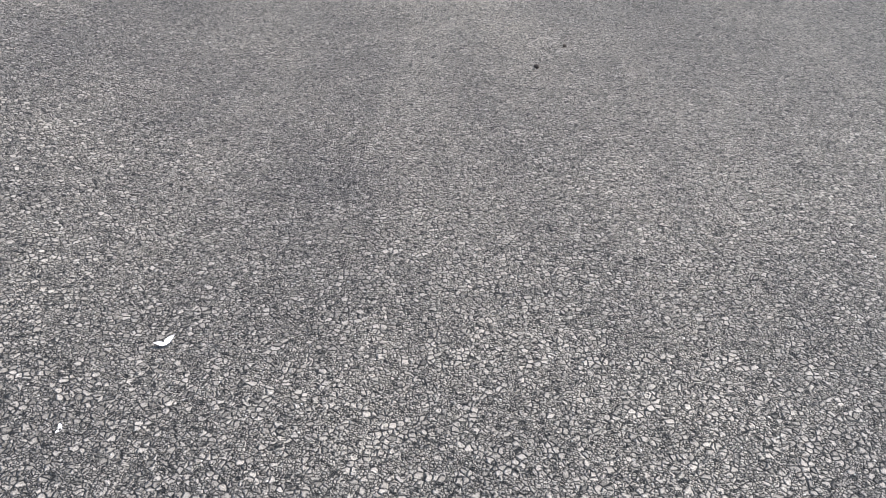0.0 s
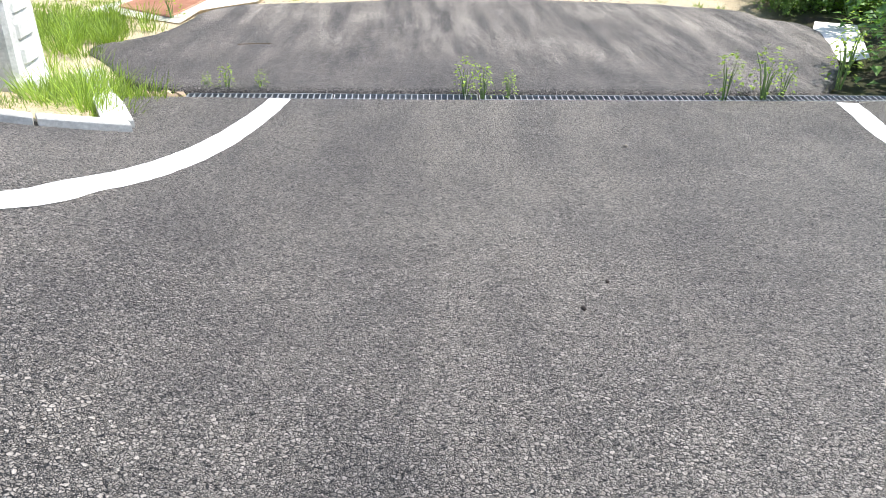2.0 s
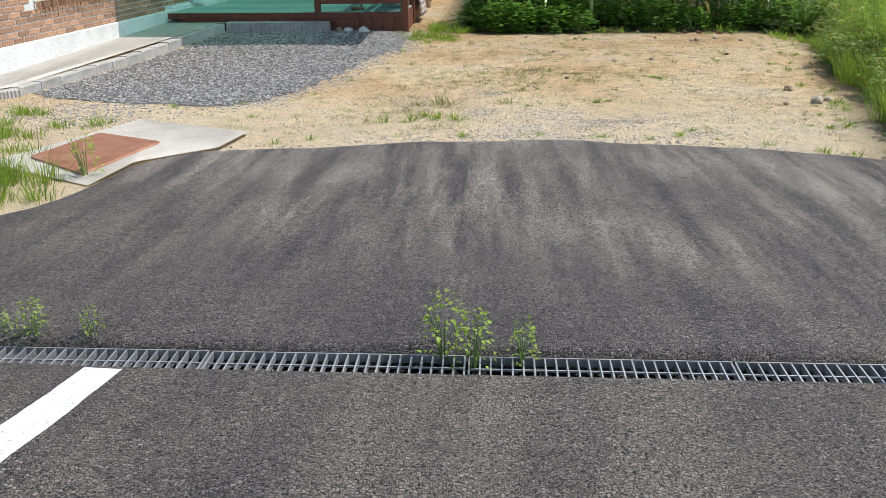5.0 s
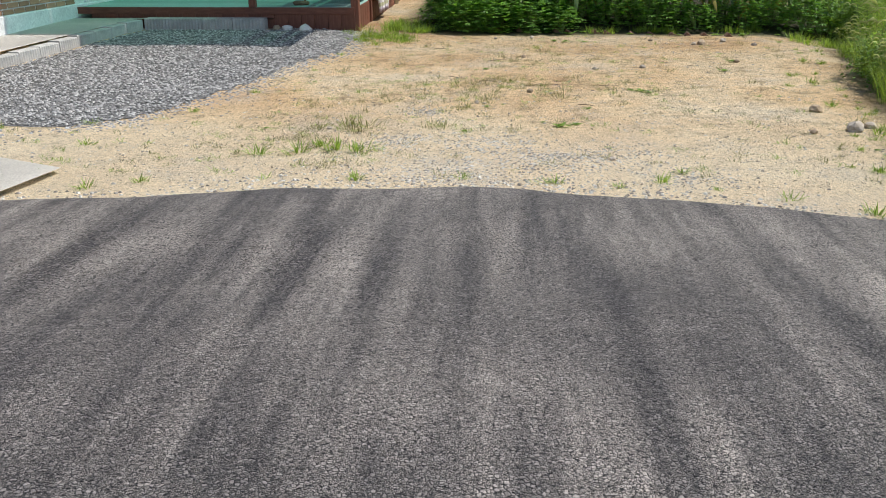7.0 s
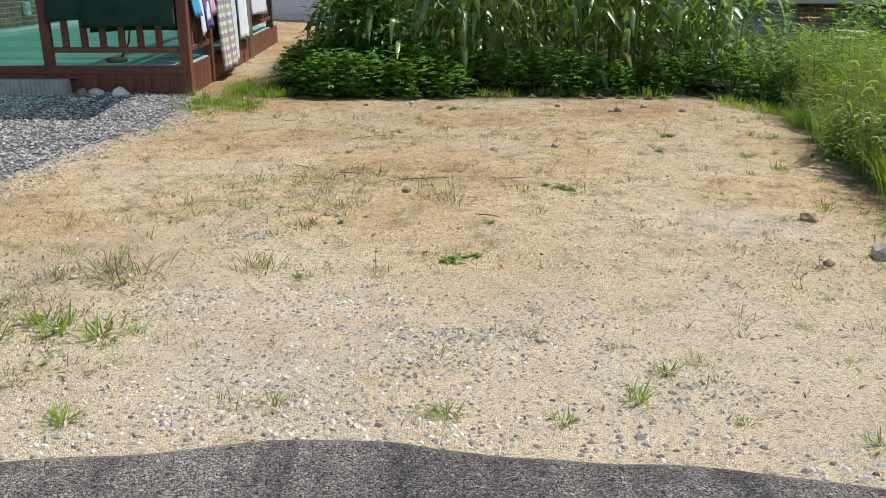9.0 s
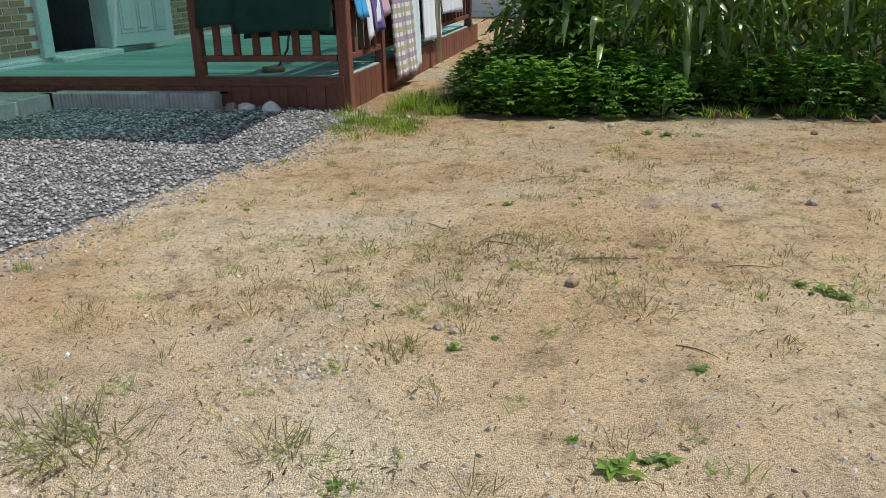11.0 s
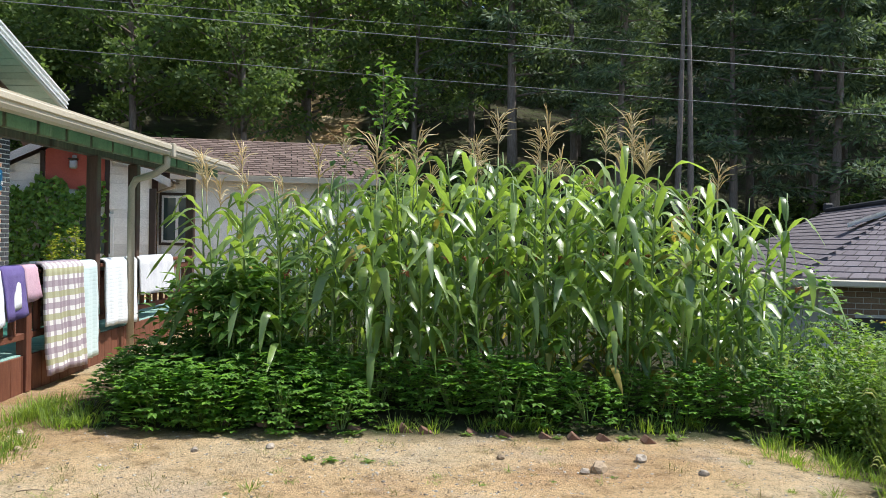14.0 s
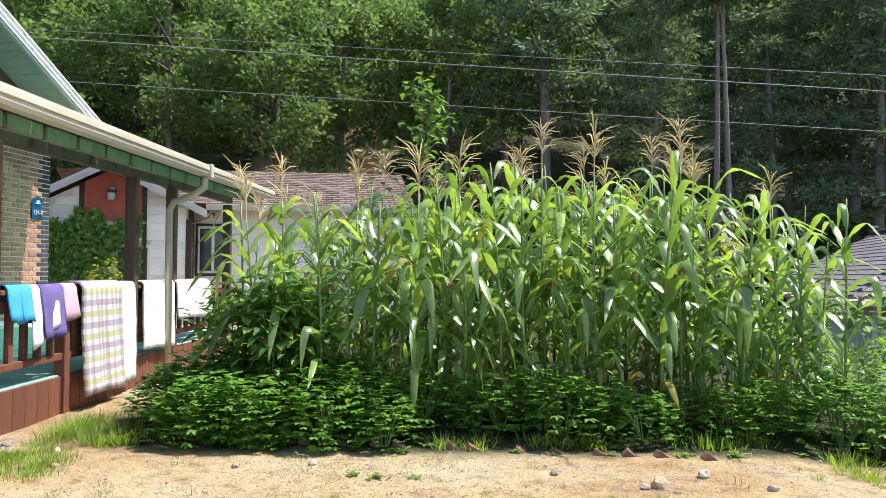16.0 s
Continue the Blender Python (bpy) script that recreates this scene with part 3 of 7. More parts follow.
# the public road in front of the drain
road = grid_sheet("road", [-60, -20, -8] + [round(-5 + 0.25 * i, 2) for i in range(24)] + [1, 2, 4, 6, 12, 30, 60], [-38, -15, -9, -7] + [round(-6 + 0.25 * i, 2) for i in range(24)] + [-0.13], gz, M["road"])
tagged(road, "worn grey asphalt road with coarse chips", "road", kind="structure")
bank = grid_sheet("road_edge", [-60, -20, -8, -4, -2, 0, 2, 4, 6, 12, 30, 60], [-0.131, -0.128], lambda x, y: 0.0126 if y < -0.13 else -0.1, M["road"])
tagged(bank, "broken asphalt edge along the drain", "road", kind="structure")

APRON_EDGE = [(-1.78, 0.07), (-2.2, 0.32), (-2.55, 0.84), (-2.93, 1.5), (-2.74, 1.83), (-2.51, 2.21), (-2.42, 2.83), (-2.37, 3.42), (-1.95, 3.93), (-1.0, 4.10), (-0.4, 4.32), (0.4, 4.40), (1.15, 4.46), (1.7, 4.33), (2.25, 4.25), (2.95, 4.03), (3.62, 3.72), (3.75, 3.2), (4.03, 2.85), (3.97, 2.3), (3.69, 1.42), (3.4, 0.72), (2.95, 0.07)]


def apron():
    edge = spline(APRON_EDGE, 150)
    edge = [(x + 0.025 * noise.noise((i * 0.31, 0, 5)) + 0.012 * noise.noise((i * 0.9, 2, 5)), y + 0.03 * noise.noise((i * 0.31, 7, 5))) for i, (x, y) in enumerate(edge)]
    edge[0], edge[-1] = (-1.78, 0.07), (2.95, 0.07)
    n = len(edge)
    cx, cy = 0.5, 1.9
    rings = [(1.0, -0.07), (1.0, 0.012), (0.985, 0.028), (0.94, 0.034), (0.8, 0.034), (0.6, 0.034), (0.4, 0.034), (0.2, 0.034)]
    vs, fs = [], []
    for k, h in rings:
        for x, y in edge:
            px, py = cx + (x - cx) * k, cy + (y - cy) * k
            vs.append((px, py, gz(px, py) + h + 0.006 * noise.noise((px * 2, py * 2, 1)) * (h > 0.02)))
    vs.append((cx, cy, gz(cx, cy) + 0.034))
    for r in range(len(rings) - 1):
        for i in range(n):
            j = (i + 1) % n
            fs.append((r * n + i, r * n + j, (r + 1) * n + j, (r + 1) * n + i))
    o = (len(rings) - 1) * n
    fs += [(o + i, o + (i + 1) % n, len(vs) - 1) for i in range(n)]
    return tagged(shared("driveway", mesh_of("driveway", vs, fs, M["apron"], flat=False)), "dark asphalt driveway apron dusted with dried sand streaks", "driveway", kind="structure")


apron()

# painted edge lines
LINE = [(-4.6, -3.8), (-3.2, -3.66), (-2.3, -3.42), (-1.63, -3.04), (-1.4, -2.64), (-1.25, -2.19), (-1.13, -1.56), (-1.05, -0.73), (-1.02, -0.16)]
v, f = ribbon(spline(LINE, 70), 0.076, 0.004)
tagged(shared("road_line", mesh_of("road_line", v, f, M["line"])), "white painted road line curving into the drain", "road marking", kind="structure")
v, f = ribbon(spline([(3.03, -0.2), (2.95, -0.6), (2.86, -1.0), (2.82, -1.5), (2.95, -2.2), (3.5, -2.9), (4.6, -3.3)], 40), 0.075, 0.004)
tagged(shared("road_line", mesh_of("road_line", v, f, M["line"])), "white painted road line beside the shrubs", "road marking", kind="structure")


# ---- drain with steel grates ----
def drain():
    ch = root("drain_channel", (0, 0, 0), "concrete drain channel full of loose chips under the grates", "drain", kind="structure")
    # concrete walls and floor, coloured with the channel's own shadow
    part("channel_wall", box((-1.85, -0.145, -0.25), (3.1, -0.115, -0.004)), M["drain_shade"], ch)
    part("channel_wall", box((-1.85, 0.075, -0.25), (3.1, 0.10, -0.006)), M["drain_shade"], ch)
    part("channel_floor", box((-1.85, -0.115, -0.25), (3.1, 0.075, -0.13)), M["drain_shade"], ch)
    r = random.Random(3)
    v, f = join([pebble(r, (r.uniform(-1.7, 2.8), r.uniform(-0.1, 0.06), -0.13 + r.uniform(0, 0.075)), r.uniform(0.02, 0.045)) for _ in range(900)])
    tagged(shared("chips", mesh_of("chips", v, f, M["road"])), "dark asphalt chips lying in the drain channel", "gravel", kind="stuff")
    g = root("drain_grate", (-1.72, -0.03, -0.008), "galvanised steel drain grate with close cross bars", "drain grate", "grates over the drain")
    for y0 in (-0.09, 0.085):
        part("side_bar", box((0.002, y0 - 0.003, -0.035), (1.05, y0 + 0.003, 0.002)), M["steel"], g)
    part("twist_rod", box((0.002, -0.006, -0.012), (1.05, 0.0, -0.004)), M["steel"], g)
    bar = part("cross_bar", box((-0.003, -0.087, -0.032), (0.003, 0.082, 0.0)), M["steel"], g)
    bar.location.x = 0.004
    for i in range(1, 25):
        b = shared("cross_bar", bar.data, g)
        b.location.x = 0.004 + i * 0.0434
    for i, tilt in ((1, 0.4), (2, -0.5), (3, 0.3)):
        copy_thing(g, pose(-1.72 + i * 1.06, -0.03, -0.008 - 0.002 * i, tilt, 0, 0.15 * tilt))
    last = copy_thing(g, pose(-1.72 + 4 * 1.06, -0.03, -0.008, 0, 0, 0))
    last["label"] = "galvanised steel drain grate half buried under weeds"


drain()
# ---- the brick house; its local x runs along the front wall, local -y faces the yard ----
HOUSE = pose(-5.84, 6.3, -0.07, 0, 0, 90 - 5.0)
ZB = -0.02


def house():
    h = new("brick_house")
    h.matrix_basis = HOUSE
    tagged(h, "single-storey brick house with white plinth and mint trim", "house")
    L, T = 14.03, 3.72
    # openings in the front wall: (x0, x1, z0, z1)
    holes = [(2.05, 4.6, 0.72, 2.2), (6.95, 8.1, 0.30, 2.4), (9.55, 11.9, 1.5, 2.95)]
    bm = bmesh.new()
    xs_ = sorted({0.0, L, *[v for q in holes for v in q[:2]]})
    zs_ = sorted({0.26, T, *[v for q in holes for v in q[2:]]})
    for a, b in zip(xs_, xs_[1:]):
        for c, d in zip(zs_, zs_[1:]):
            if not any(q[0] <= a and b <= q[1] and q[2] <= c and d <= q[3] for q in holes):
                box_bm(bm, (a, 0.012, c), (b, 0.25, d))
    bmesh.ops.remove_doubles(bm, verts=bm.verts[:], dist=0.0005)
    part("wall_front", bm, M["mortar"], h)
    part("wall_side", box((0.012, 0.26, 0.26), (0.25, 9, T)), M["mortar"], h)
    part("wall_back", box((0, 9.0, -0.2), (L, 9.2, T)), M["mortar"], h)
    part("wall_far", box((L - 0.25, 0.26, -0.2), (L - 0.012, 9, T)), M["mortar"], h)
    # plinth, in two runs beside the doorway
    part("plinth", box((-0.04, -0.035, -0.25), (6.95, 0.2, 0.26), 0.012), M["plinth"], h, "white painted concrete plinth with hairline cracks")
    # grey on this side: the wall's shade is in the plinth's colour
    part("plinth", box((-0.04, 0.2, -0.25), (0.2, 9, 0.255), 0.01), M["concrete"], h, "side plinth, its shade put into a grey colour")
    part("plinth", box((8.1, -0.035, -0.25), (L, 0.2, 0.30), 0.012), M["plinth"], h)
    part("plinth", box((6.0, -0.03, 0.26), (6.94, 0.19, 0.30), 0.008), M["plinth"], h)
    part("threshold", box((6.95, -0.2, -0.2), (8.1, 0.4, 0.29), 0.012), M["plinth"], h, "cement threshold under the open door")
    # bricks of the front wall
    pitch, course, bl, bh = 0.24, 0.08, 0.219, 0.062
    unit = mesh_of("brick", *brick_shape(bl, 0.03, bh), M["brick"])
    half = mesh_of("brick", *brick_shape(0.105, 0.03, bh), M["brick"])
    dark = mesh_of("brick", *brick_shape(bl, 0.03, bh), M["brick_dark"])
    darkh = mesh_of("brick", *brick_shape(0.105, 0.03, bh), M["brick_dark"])
    redu = mesh_of("brick", *brick_shape(bl, 0.03, bh), M["brick_shaded"])
    front = [o for o in h.children if o.name.startswith("wall_front")][0]
    side = [o for o in h.children if o.name.startswith("wall_side")][0]
    rest, rest_dark = [], []
    row = 0
    z = 0.266
    while z < T - 0.05:
        x = 0.0 if row % 2 == 0 else -0.12
        while x < L - 0.02:
            w = bl
            x0 = max(x, 0.0)
            w = min(x + bl, L) - x0
            clear = all(x0 + w < q[0] - 0.04 or x0 > q[1] + 0.04 or z + bh < q[2] - 0.02 or z > q[3] + 0.02 for q in holes)
            if z < 0.30 and 5.95 < x0 + w:
                clear = False
            if w > 0.04 and clear:
                quoin = x0 < 0.01 or x0 + w > L - 0.16
                near = x0 < 7.2 and z < 0.9
                if near and w > 0.09:
                    me = (dark if w > 0.2 else darkh) if quoin else (unit if w > 0.2 else half)
                    shared("brick", me, front, pose(x0 + w / 2, 0.0, z + bh / 2))
                else:
                    v, f = brick_shape(w, 0.03, bh)
                    (rest_dark if quoin else rest).append(([p + Vector((x0 + w / 2, 0, z + bh / 2)) for p in v], f))
            x += pitch
        z += course
        row += 1
    v, f = join(rest)
    m = new_island_brick("orange_bricks_far", (0.30, 0.15, 0.085), (0.50, 0.28, 0.17))
    tagged(shared("brickwork", mesh_of("brickwork", v, f, m), front), kind="stuff")
    v, f = join(rest_dark)
    tagged(shared("quoin_bricks", mesh_of("quoin_bricks", v, f, M["brick_dark"]), front), kind="stuff")
    # side wall: red bricks with this wall's shade in their colour, dark quoins at the corner
    rest = []
    for row in range(43):
        z = 0.266 + row * course
        for i in range(15):
            y = i * pitch + (0.0 if row % 2 else 0.12)
            if row % 2 == 0 and i == 0:
                if row < 11:
                    shared("brick", darkh, side, pose(0.0, 0.06, z + bh / 2, 0, 0, -90))
            me = dark if i == 0 else redu
            if row < 11 and i < 12:
                shared("brick", me, side, pose(0.0, y + 0.12, z + bh / 2, 0, 0, -90))
            else:
                v, f = brick_shape(bl, 0.03, bh)
                rot = pose(0.0, y + 0.12, z + bh / 2, 0, 0, -90)
                rest.append(([rot @ p for p in v], f))
    v, f = join(rest)
    tagged(shared("brickwork", mesh_of("brickwork", v, f, new_island_brick("shaded_bricks_far", (0.2, 0.08, 0.05), (0.38, 0.16, 0.1))), side), kind="stuff")
    # near window with its brick sill
    win(h, 2.05, 4.6, 0.80, 2.2)
    for i in range(26):
        shared("sill_brick", half, front, pose(2.02 + i * 0.1, -0.045, 0.70, 62, 90, 0))
    win(h, 9.55, 11.9, 1.52, 2.95)
    # doorway: frame, dark hall, open leaf
    d = tagged(new("entrance_door"), "open white panelled front door in a mint frame", "door")
    d.matrix_basis = HOUSE
    for x0, x1 in ((6.81, 6.99), (8.06, 8.2)):
        part("door_frame", box((x0, -0.07, 0.29), (x1, 0.16, 2.45), 0.012), M["mint"], d)
    part("door_frame", box((6.81, -0.07, 2.4), (8.2, 0.16, 2.55), 0.012), M["mint"], d)
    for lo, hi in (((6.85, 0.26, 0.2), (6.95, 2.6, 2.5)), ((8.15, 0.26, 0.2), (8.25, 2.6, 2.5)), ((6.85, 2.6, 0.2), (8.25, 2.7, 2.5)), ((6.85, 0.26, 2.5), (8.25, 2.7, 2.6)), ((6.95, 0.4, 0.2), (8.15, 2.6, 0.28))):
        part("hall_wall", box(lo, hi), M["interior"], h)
    inner = part("hall_door", box((7.03, 1.5, 0.285), (8.0, 1.54, 2.3), 0.004), M["door"], h, "inner hall door with two flat panels")
    for x0 in (7.11, 7.55):
        part("panel", box((x0, 1.485, 0.42), (x0 + 0.36, 1.50, 2.15), 0.006), M["door"], inner)
    leaf_ = part("door_leaf", box((0, -0.022, 0.39), (1.02, 0.022, 2.42), 0.006), M["door"], d, "white six-panel door leaf standing open")
    leaf_.matrix_basis = pose(8.11, -0.05, -0.08, 0, 0, -14)
    for i in range(3):
        for z0, z1 in ((0.55, 1.15), (1.32, 2.25)):
            x0 = 0.12 + i * 0.28
            bm = bmesh.new()
            box_bm(bm, (x0, -0.032, z0), (x0 + 0.22, -0.018, z1), 0.008)
            box_bm(bm, (x0 + 0.035, -0.042, z0 + 0.05), (x0 + 0.185, -0.03, z1 - 0.05), 0.008)
            part("panel", bm, M["door"], leaf_)
    part("door_handle", box((0.9, -0.09, 1.32), (0.95, -0.02, 1.62), 0.01), M["steel"], leaf_, "brushed steel lock with lever")
    part("handle_lever", box((0.80, -0.10, 1.40), (0.95, -0.075, 1.425), 0.006), M["steel"], leaf_)
    # gable roof, its ridge running back from the front wall, white boxed rakes over mint soffits
    ax, slope = L / 2, 0.407
    th = math.atan(slope)
    run = (ax + 0.7) / math.cos(th)
    lo = 3.73
    for side, x0, sg in (("far", L + 0.7, -1), ("near", -0.7, 1)):
        m = Matrix.Translation((x0, 0, lo)) @ Matrix.Rotation(-sg * th, 4, "Y")
        e = sg * run

        def slope_part(name, p, q, mat, label="", bev=0.0):
            lo_ = (min(p[0], q[0]), p[1], p[2])
            hi_ = (max(p[0], q[0]), q[1], q[2])
            ob = part(name, box(lo_, hi_, bev) if bev else box(lo_, hi_), mat, h, label)
            ob.matrix_basis = m.copy()

        slope_part("roof", (0, -0.58, -0.06), (e, 9.8, 0.03), M["shingle2"], "grey shingle gable roof")
        slope_part("rake_board", (0, -0.66, -0.22), (e, -0.585, 0.05), M["white"], "white boxed rake board with ribbed edge", 0.01)
        for i in range(3):
            slope_part("rake_rib", (0, -0.685, -0.19 + 0.085 * i), (e, -0.655, -0.155 + 0.085 * i), M["white"], "", 0.006)
        n = int(run / 0.2)
        for i in range(n):
            slope_part("soffit_board", (e * i / n, -0.58, -0.21), (e * (i + 0.93) / n, 0.03, -0.19), M["mint"])
        part("eave_fascia", box((x0 - 0.04, -0.6, lo - 0.2), (x0 + 0.04, 9.8, lo + 0.02), 0.01), M["white"], h)
    bm = bmesh.new()
    a_ = [bm.verts.new((x, 0.0, z)) for x, z in ((0, T + 0.002), (L, T + 0.002), (ax, T + 2.98))]
    bm.faces.new(a_)
    bmesh.ops.solidify(bm, geom=bm.faces[:], thickness=0.2)
    part("gable", bm, M["brick_tan"], h, "brick gable over the front wall")
    # house number plate
    pl = root("house_number_sign", (0, 0, 0), "small blue house number plate on the brick wall", "sign")
    pl.matrix_basis = HOUSE @ pose(13.61, -0.025, 2.22)
    bm = bmesh.new()
    pts = [(-0.15, -0.19), (0.15, -0.19), (0.15, 0.14), (0.0, 0.20), (-0.15, 0.14)]
    fc = bm.faces.new([bm.verts.new((x, 0, z)) for x, z in pts])
    bmesh.ops.solidify(bm, geom=[fc], thickness=0.012)
    sign_m = surface("blue_enamel", (0.01, 0.13, 0.30), (0.015, 0.17, 0.36), 3, 40, 0.35, 0.0)
    part("plate", bm, sign_m, pl)
    cu = bpy.data.curves.new("number", "FONT")
    cu.body, cu.size, cu.extrude, cu.align_x = "134-9", 0.12, 0.002, "CENTER"
    tx = new("number", cu)
    bpy.context.view_layer.update()
    me = bpy.data.meshes.new_from_object(tx.evaluated_get(bpy.context.evaluated_depsgraph_get()))
    bpy.data.objects.remove(tx)
    me.materials.append(M["white"])
    shared("number", me, pl, pose(0, -0.016, -0.12, 90, 0, 0))
    for zz, w in ((0.07, 0.14), (0.105, 0.08)):
        part("lettering", box((-w / 2, -0.017, zz), (w / 2, -0.013, zz + 0.018)), M["white"], pl)
    # socket and dish
    so = root("wall_socket", (0, 0, 0), "white outdoor socket box on the wall", "socket")
    so.matrix_basis = HOUSE @ pose(10.75, -0.045, 0.62)
    part("box", box((-0.07, -0.04, -0.1), (0.07, 0.04, 0.1), 0.01), M["white"], so)
    part("cover", box((-0.055, -0.05, -0.03), (0.055, -0.03, 0.07), 0.006), M["mint"], so)


def brick_shape(w, d, h):
    """A brick face slightly proud of the mortar, with worn edges, and its sides."""
    e = 0.005
    x, z = w / 2, h / 2
    vs = [Vector(p) for p in ((-x, d, -z), (x, d, -z), (x, d, z), (-x, d, z), (-x, e, -z), (x, e, -z), (x, e, z), (-x, e, z), (-x + e, 0, -z + e), (x - e, 0, -z + e), (x - e, 0, z - e), (-x + e, 0, z - e))]
    fs = [(8, 9, 10, 11)]
    for a in (0, 4):
        for i in range(4):
            j = (i + 1) % 4
            fs.append((a + i, a + j, a + 4 + j, a + 4 + i))
    return vs, fs


def new_island_brick(name, c1, c2):
    m, nt, b = new_mat(name)
    geo = nt.nodes.new("ShaderNodeNewGeometry")
    col = ramp(nt, geo.outputs["Random Per Island"], [(0, c1), (1, c2)])
    n = noise_of(nt, coords(nt), 80, 3)
    col = mixc(nt, 0.8, col, ramp(nt, n, [(0.3, (0.75,) * 3), (0.7, (1.15,) * 3)]), "MULTIPLY")
    nt.links.new(col, b.inputs["Base Color"])
    b.inputs["Roughness"].default_value = 0.9
    bump_of(nt, b, n, 0.4, 0.003)
    return m


def win(h, x0, x1, z0, z1):
    w = part("window_frame", box((x0 - 0.02, 0.05, z0 - 0.02), (x0 + 0.06, 0.2, z1), 0.006), M["mint"], h, "mint sliding window with dark panes")
    part("window_frame", box((x1 - 0.06, 0.05, z0 - 0.02), (x1 + 0.02, 0.2, z1), 0.006), M["mint"], w)
    part("window_frame", box((x0 + 0.06, 0.05, z1 - 0.08), (x1 - 0.06, 0.2, z1), 0.006), M["mint"], w)
    part("sill", box((x0 - 0.04, 0.0, z0 - 0.06), (x1 + 0.04, 0.2, z0 + 0.02), 0.006), M["mint"], w)
    xm = (x0 + x1) / 2
    part("mullion", box((xm - 0.04, 0.06, z0 + 0.02), (xm + 0.04, 0.18, z1 - 0.08), 0.006), M["mint"], w)
    for a, b in ((x0 + 0.06, xm - 0.04), (xm + 0.04, x1 - 0.06)):
        part("pane", box((a, 0.12, z0 + 0.02), (b, 0.128, z1 - 0.08)), M["glass"], w)
    # a dark sheet close behind the panes stands in for the unlit space
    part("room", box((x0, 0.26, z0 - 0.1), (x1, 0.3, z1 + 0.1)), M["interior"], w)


house()


# ---- paved strip along the house, with cement blocks as its edge ----
def block_shape(l, w, h):
    """A cement block with vertical grooves on its outer face (local -y) and chamfered top."""
    n = 9
    xs_ = [-l / 2 + 0.01 + (l - 0.02) * i / (2 * n) for i in range(2 * n + 1)]
    out = [(-l / 2, 0.0)] + [(x, 0.0 if i % 2 == 0 else 0.009) for i, x in enumerate(xs_)] + [(l / 2, 0.0)]
    vs = [Vector((x, y, 0)) for x, y in out] + [Vector((l / 2, w, 0)), Vector((-l / 2, w, 0))]
    k = len(vs)
    vs += [Vector((p.x, p.y, h - 0.012)) for p in vs[:k]] + [Vector((p.x * 0.985, p.y + (0.008 if p.y < w / 2 else -0.008), h)) for p in vs[:k]]
    fs = []
    for a in (0, k):
        for i in range(k):
            j = (i + 1) % k
            fs.append((a + i, a + j, a + k + j, a + k + i))
    fs.append(tuple(2 * k + i for i in range(k)))
    return vs, fs


def path():
    s = root("paved_path", (0, 0, 0), "cement path along the house edged with grooved blocks", "path", kind="structure")
    me = mesh_of("edging_block", *block_shape(0.395, 0.17, 0.30), M["block"])
    x0, y0, x1, y1 = -5.06, 6.55, -4.22, 11.75
    n = 14
    ang = math.degrees(math.atan2(y1 - y0, x1 - x0))
    for i in range(n):
        t = (i + 0.5) / n
        x, y = x0 + (x1 - x0) * t, y0 + (y1 - y0) * t
        shared("edging_block", me, s, pose(x, y, gz(x, y) - 0.20 + 0.05 * t + 0.004 * math.sin(i * 2.1), 0, 0, ang + 1.2 * math.sin(i * 1.7)))
    corner = [(-5.16, 6.33, 45), (-5.42, 6.1, 25), (-5.8, 6.0, 6), (-6.2, 5.98, 2)]
    for x, y, a in corner:
        shared("edging_block", me, s, pose(x, y, gz(x, y) - 0.21, 0, 0, a))
    # the short row in front of the deck, as a step
    for i in range(4):
        shared("edging_block", me, s, pose(-3.98 + i * 0.445 + (0.02 if i == 3 else 0), 11.77 + 0.01 * math.sin(i * 2), -0.29, 0, 0, 0.8 * math.sin(i * 3.0)) @ Matrix.Diagonal((1.1 if i < 3 else 1.2, 1.25, 1.0, 1)))
    vs = [(-6.2, 6.1, 0), (-5.3, 6.35, 0), (-5.1, 6.6, 0), (-4.3, 11.8, 0), (-4.1, 11.9, 0), (-2.3, 11.9, 0), (-2.3, 11.97, 0), (-5.0, 11.97, 0), (-5.4, 11.9, 0)]
    bm = bmesh.new()
    fc = bm.faces.new([bm.verts.new((x - 0.06 if i in (1, 2, 3) else x, y, lerp(y, [6, 11.9], [-0.15, 0.0]))) for i, (x, y, _) in enumerate(vs)])
    r = bmesh.ops.solidify(bm, geom=[fc], thickness=0.15)
    bmesh.ops.recalc_face_normals(bm, faces=bm.faces[:])
    part("paving", bm, M["paver"], s)


path()
# ---- veranda: deck, rail, canopy ----
DX, DY, DZ = -1.08, 11.98, 0.155     # outer corner and floor height
DEND = 19.7


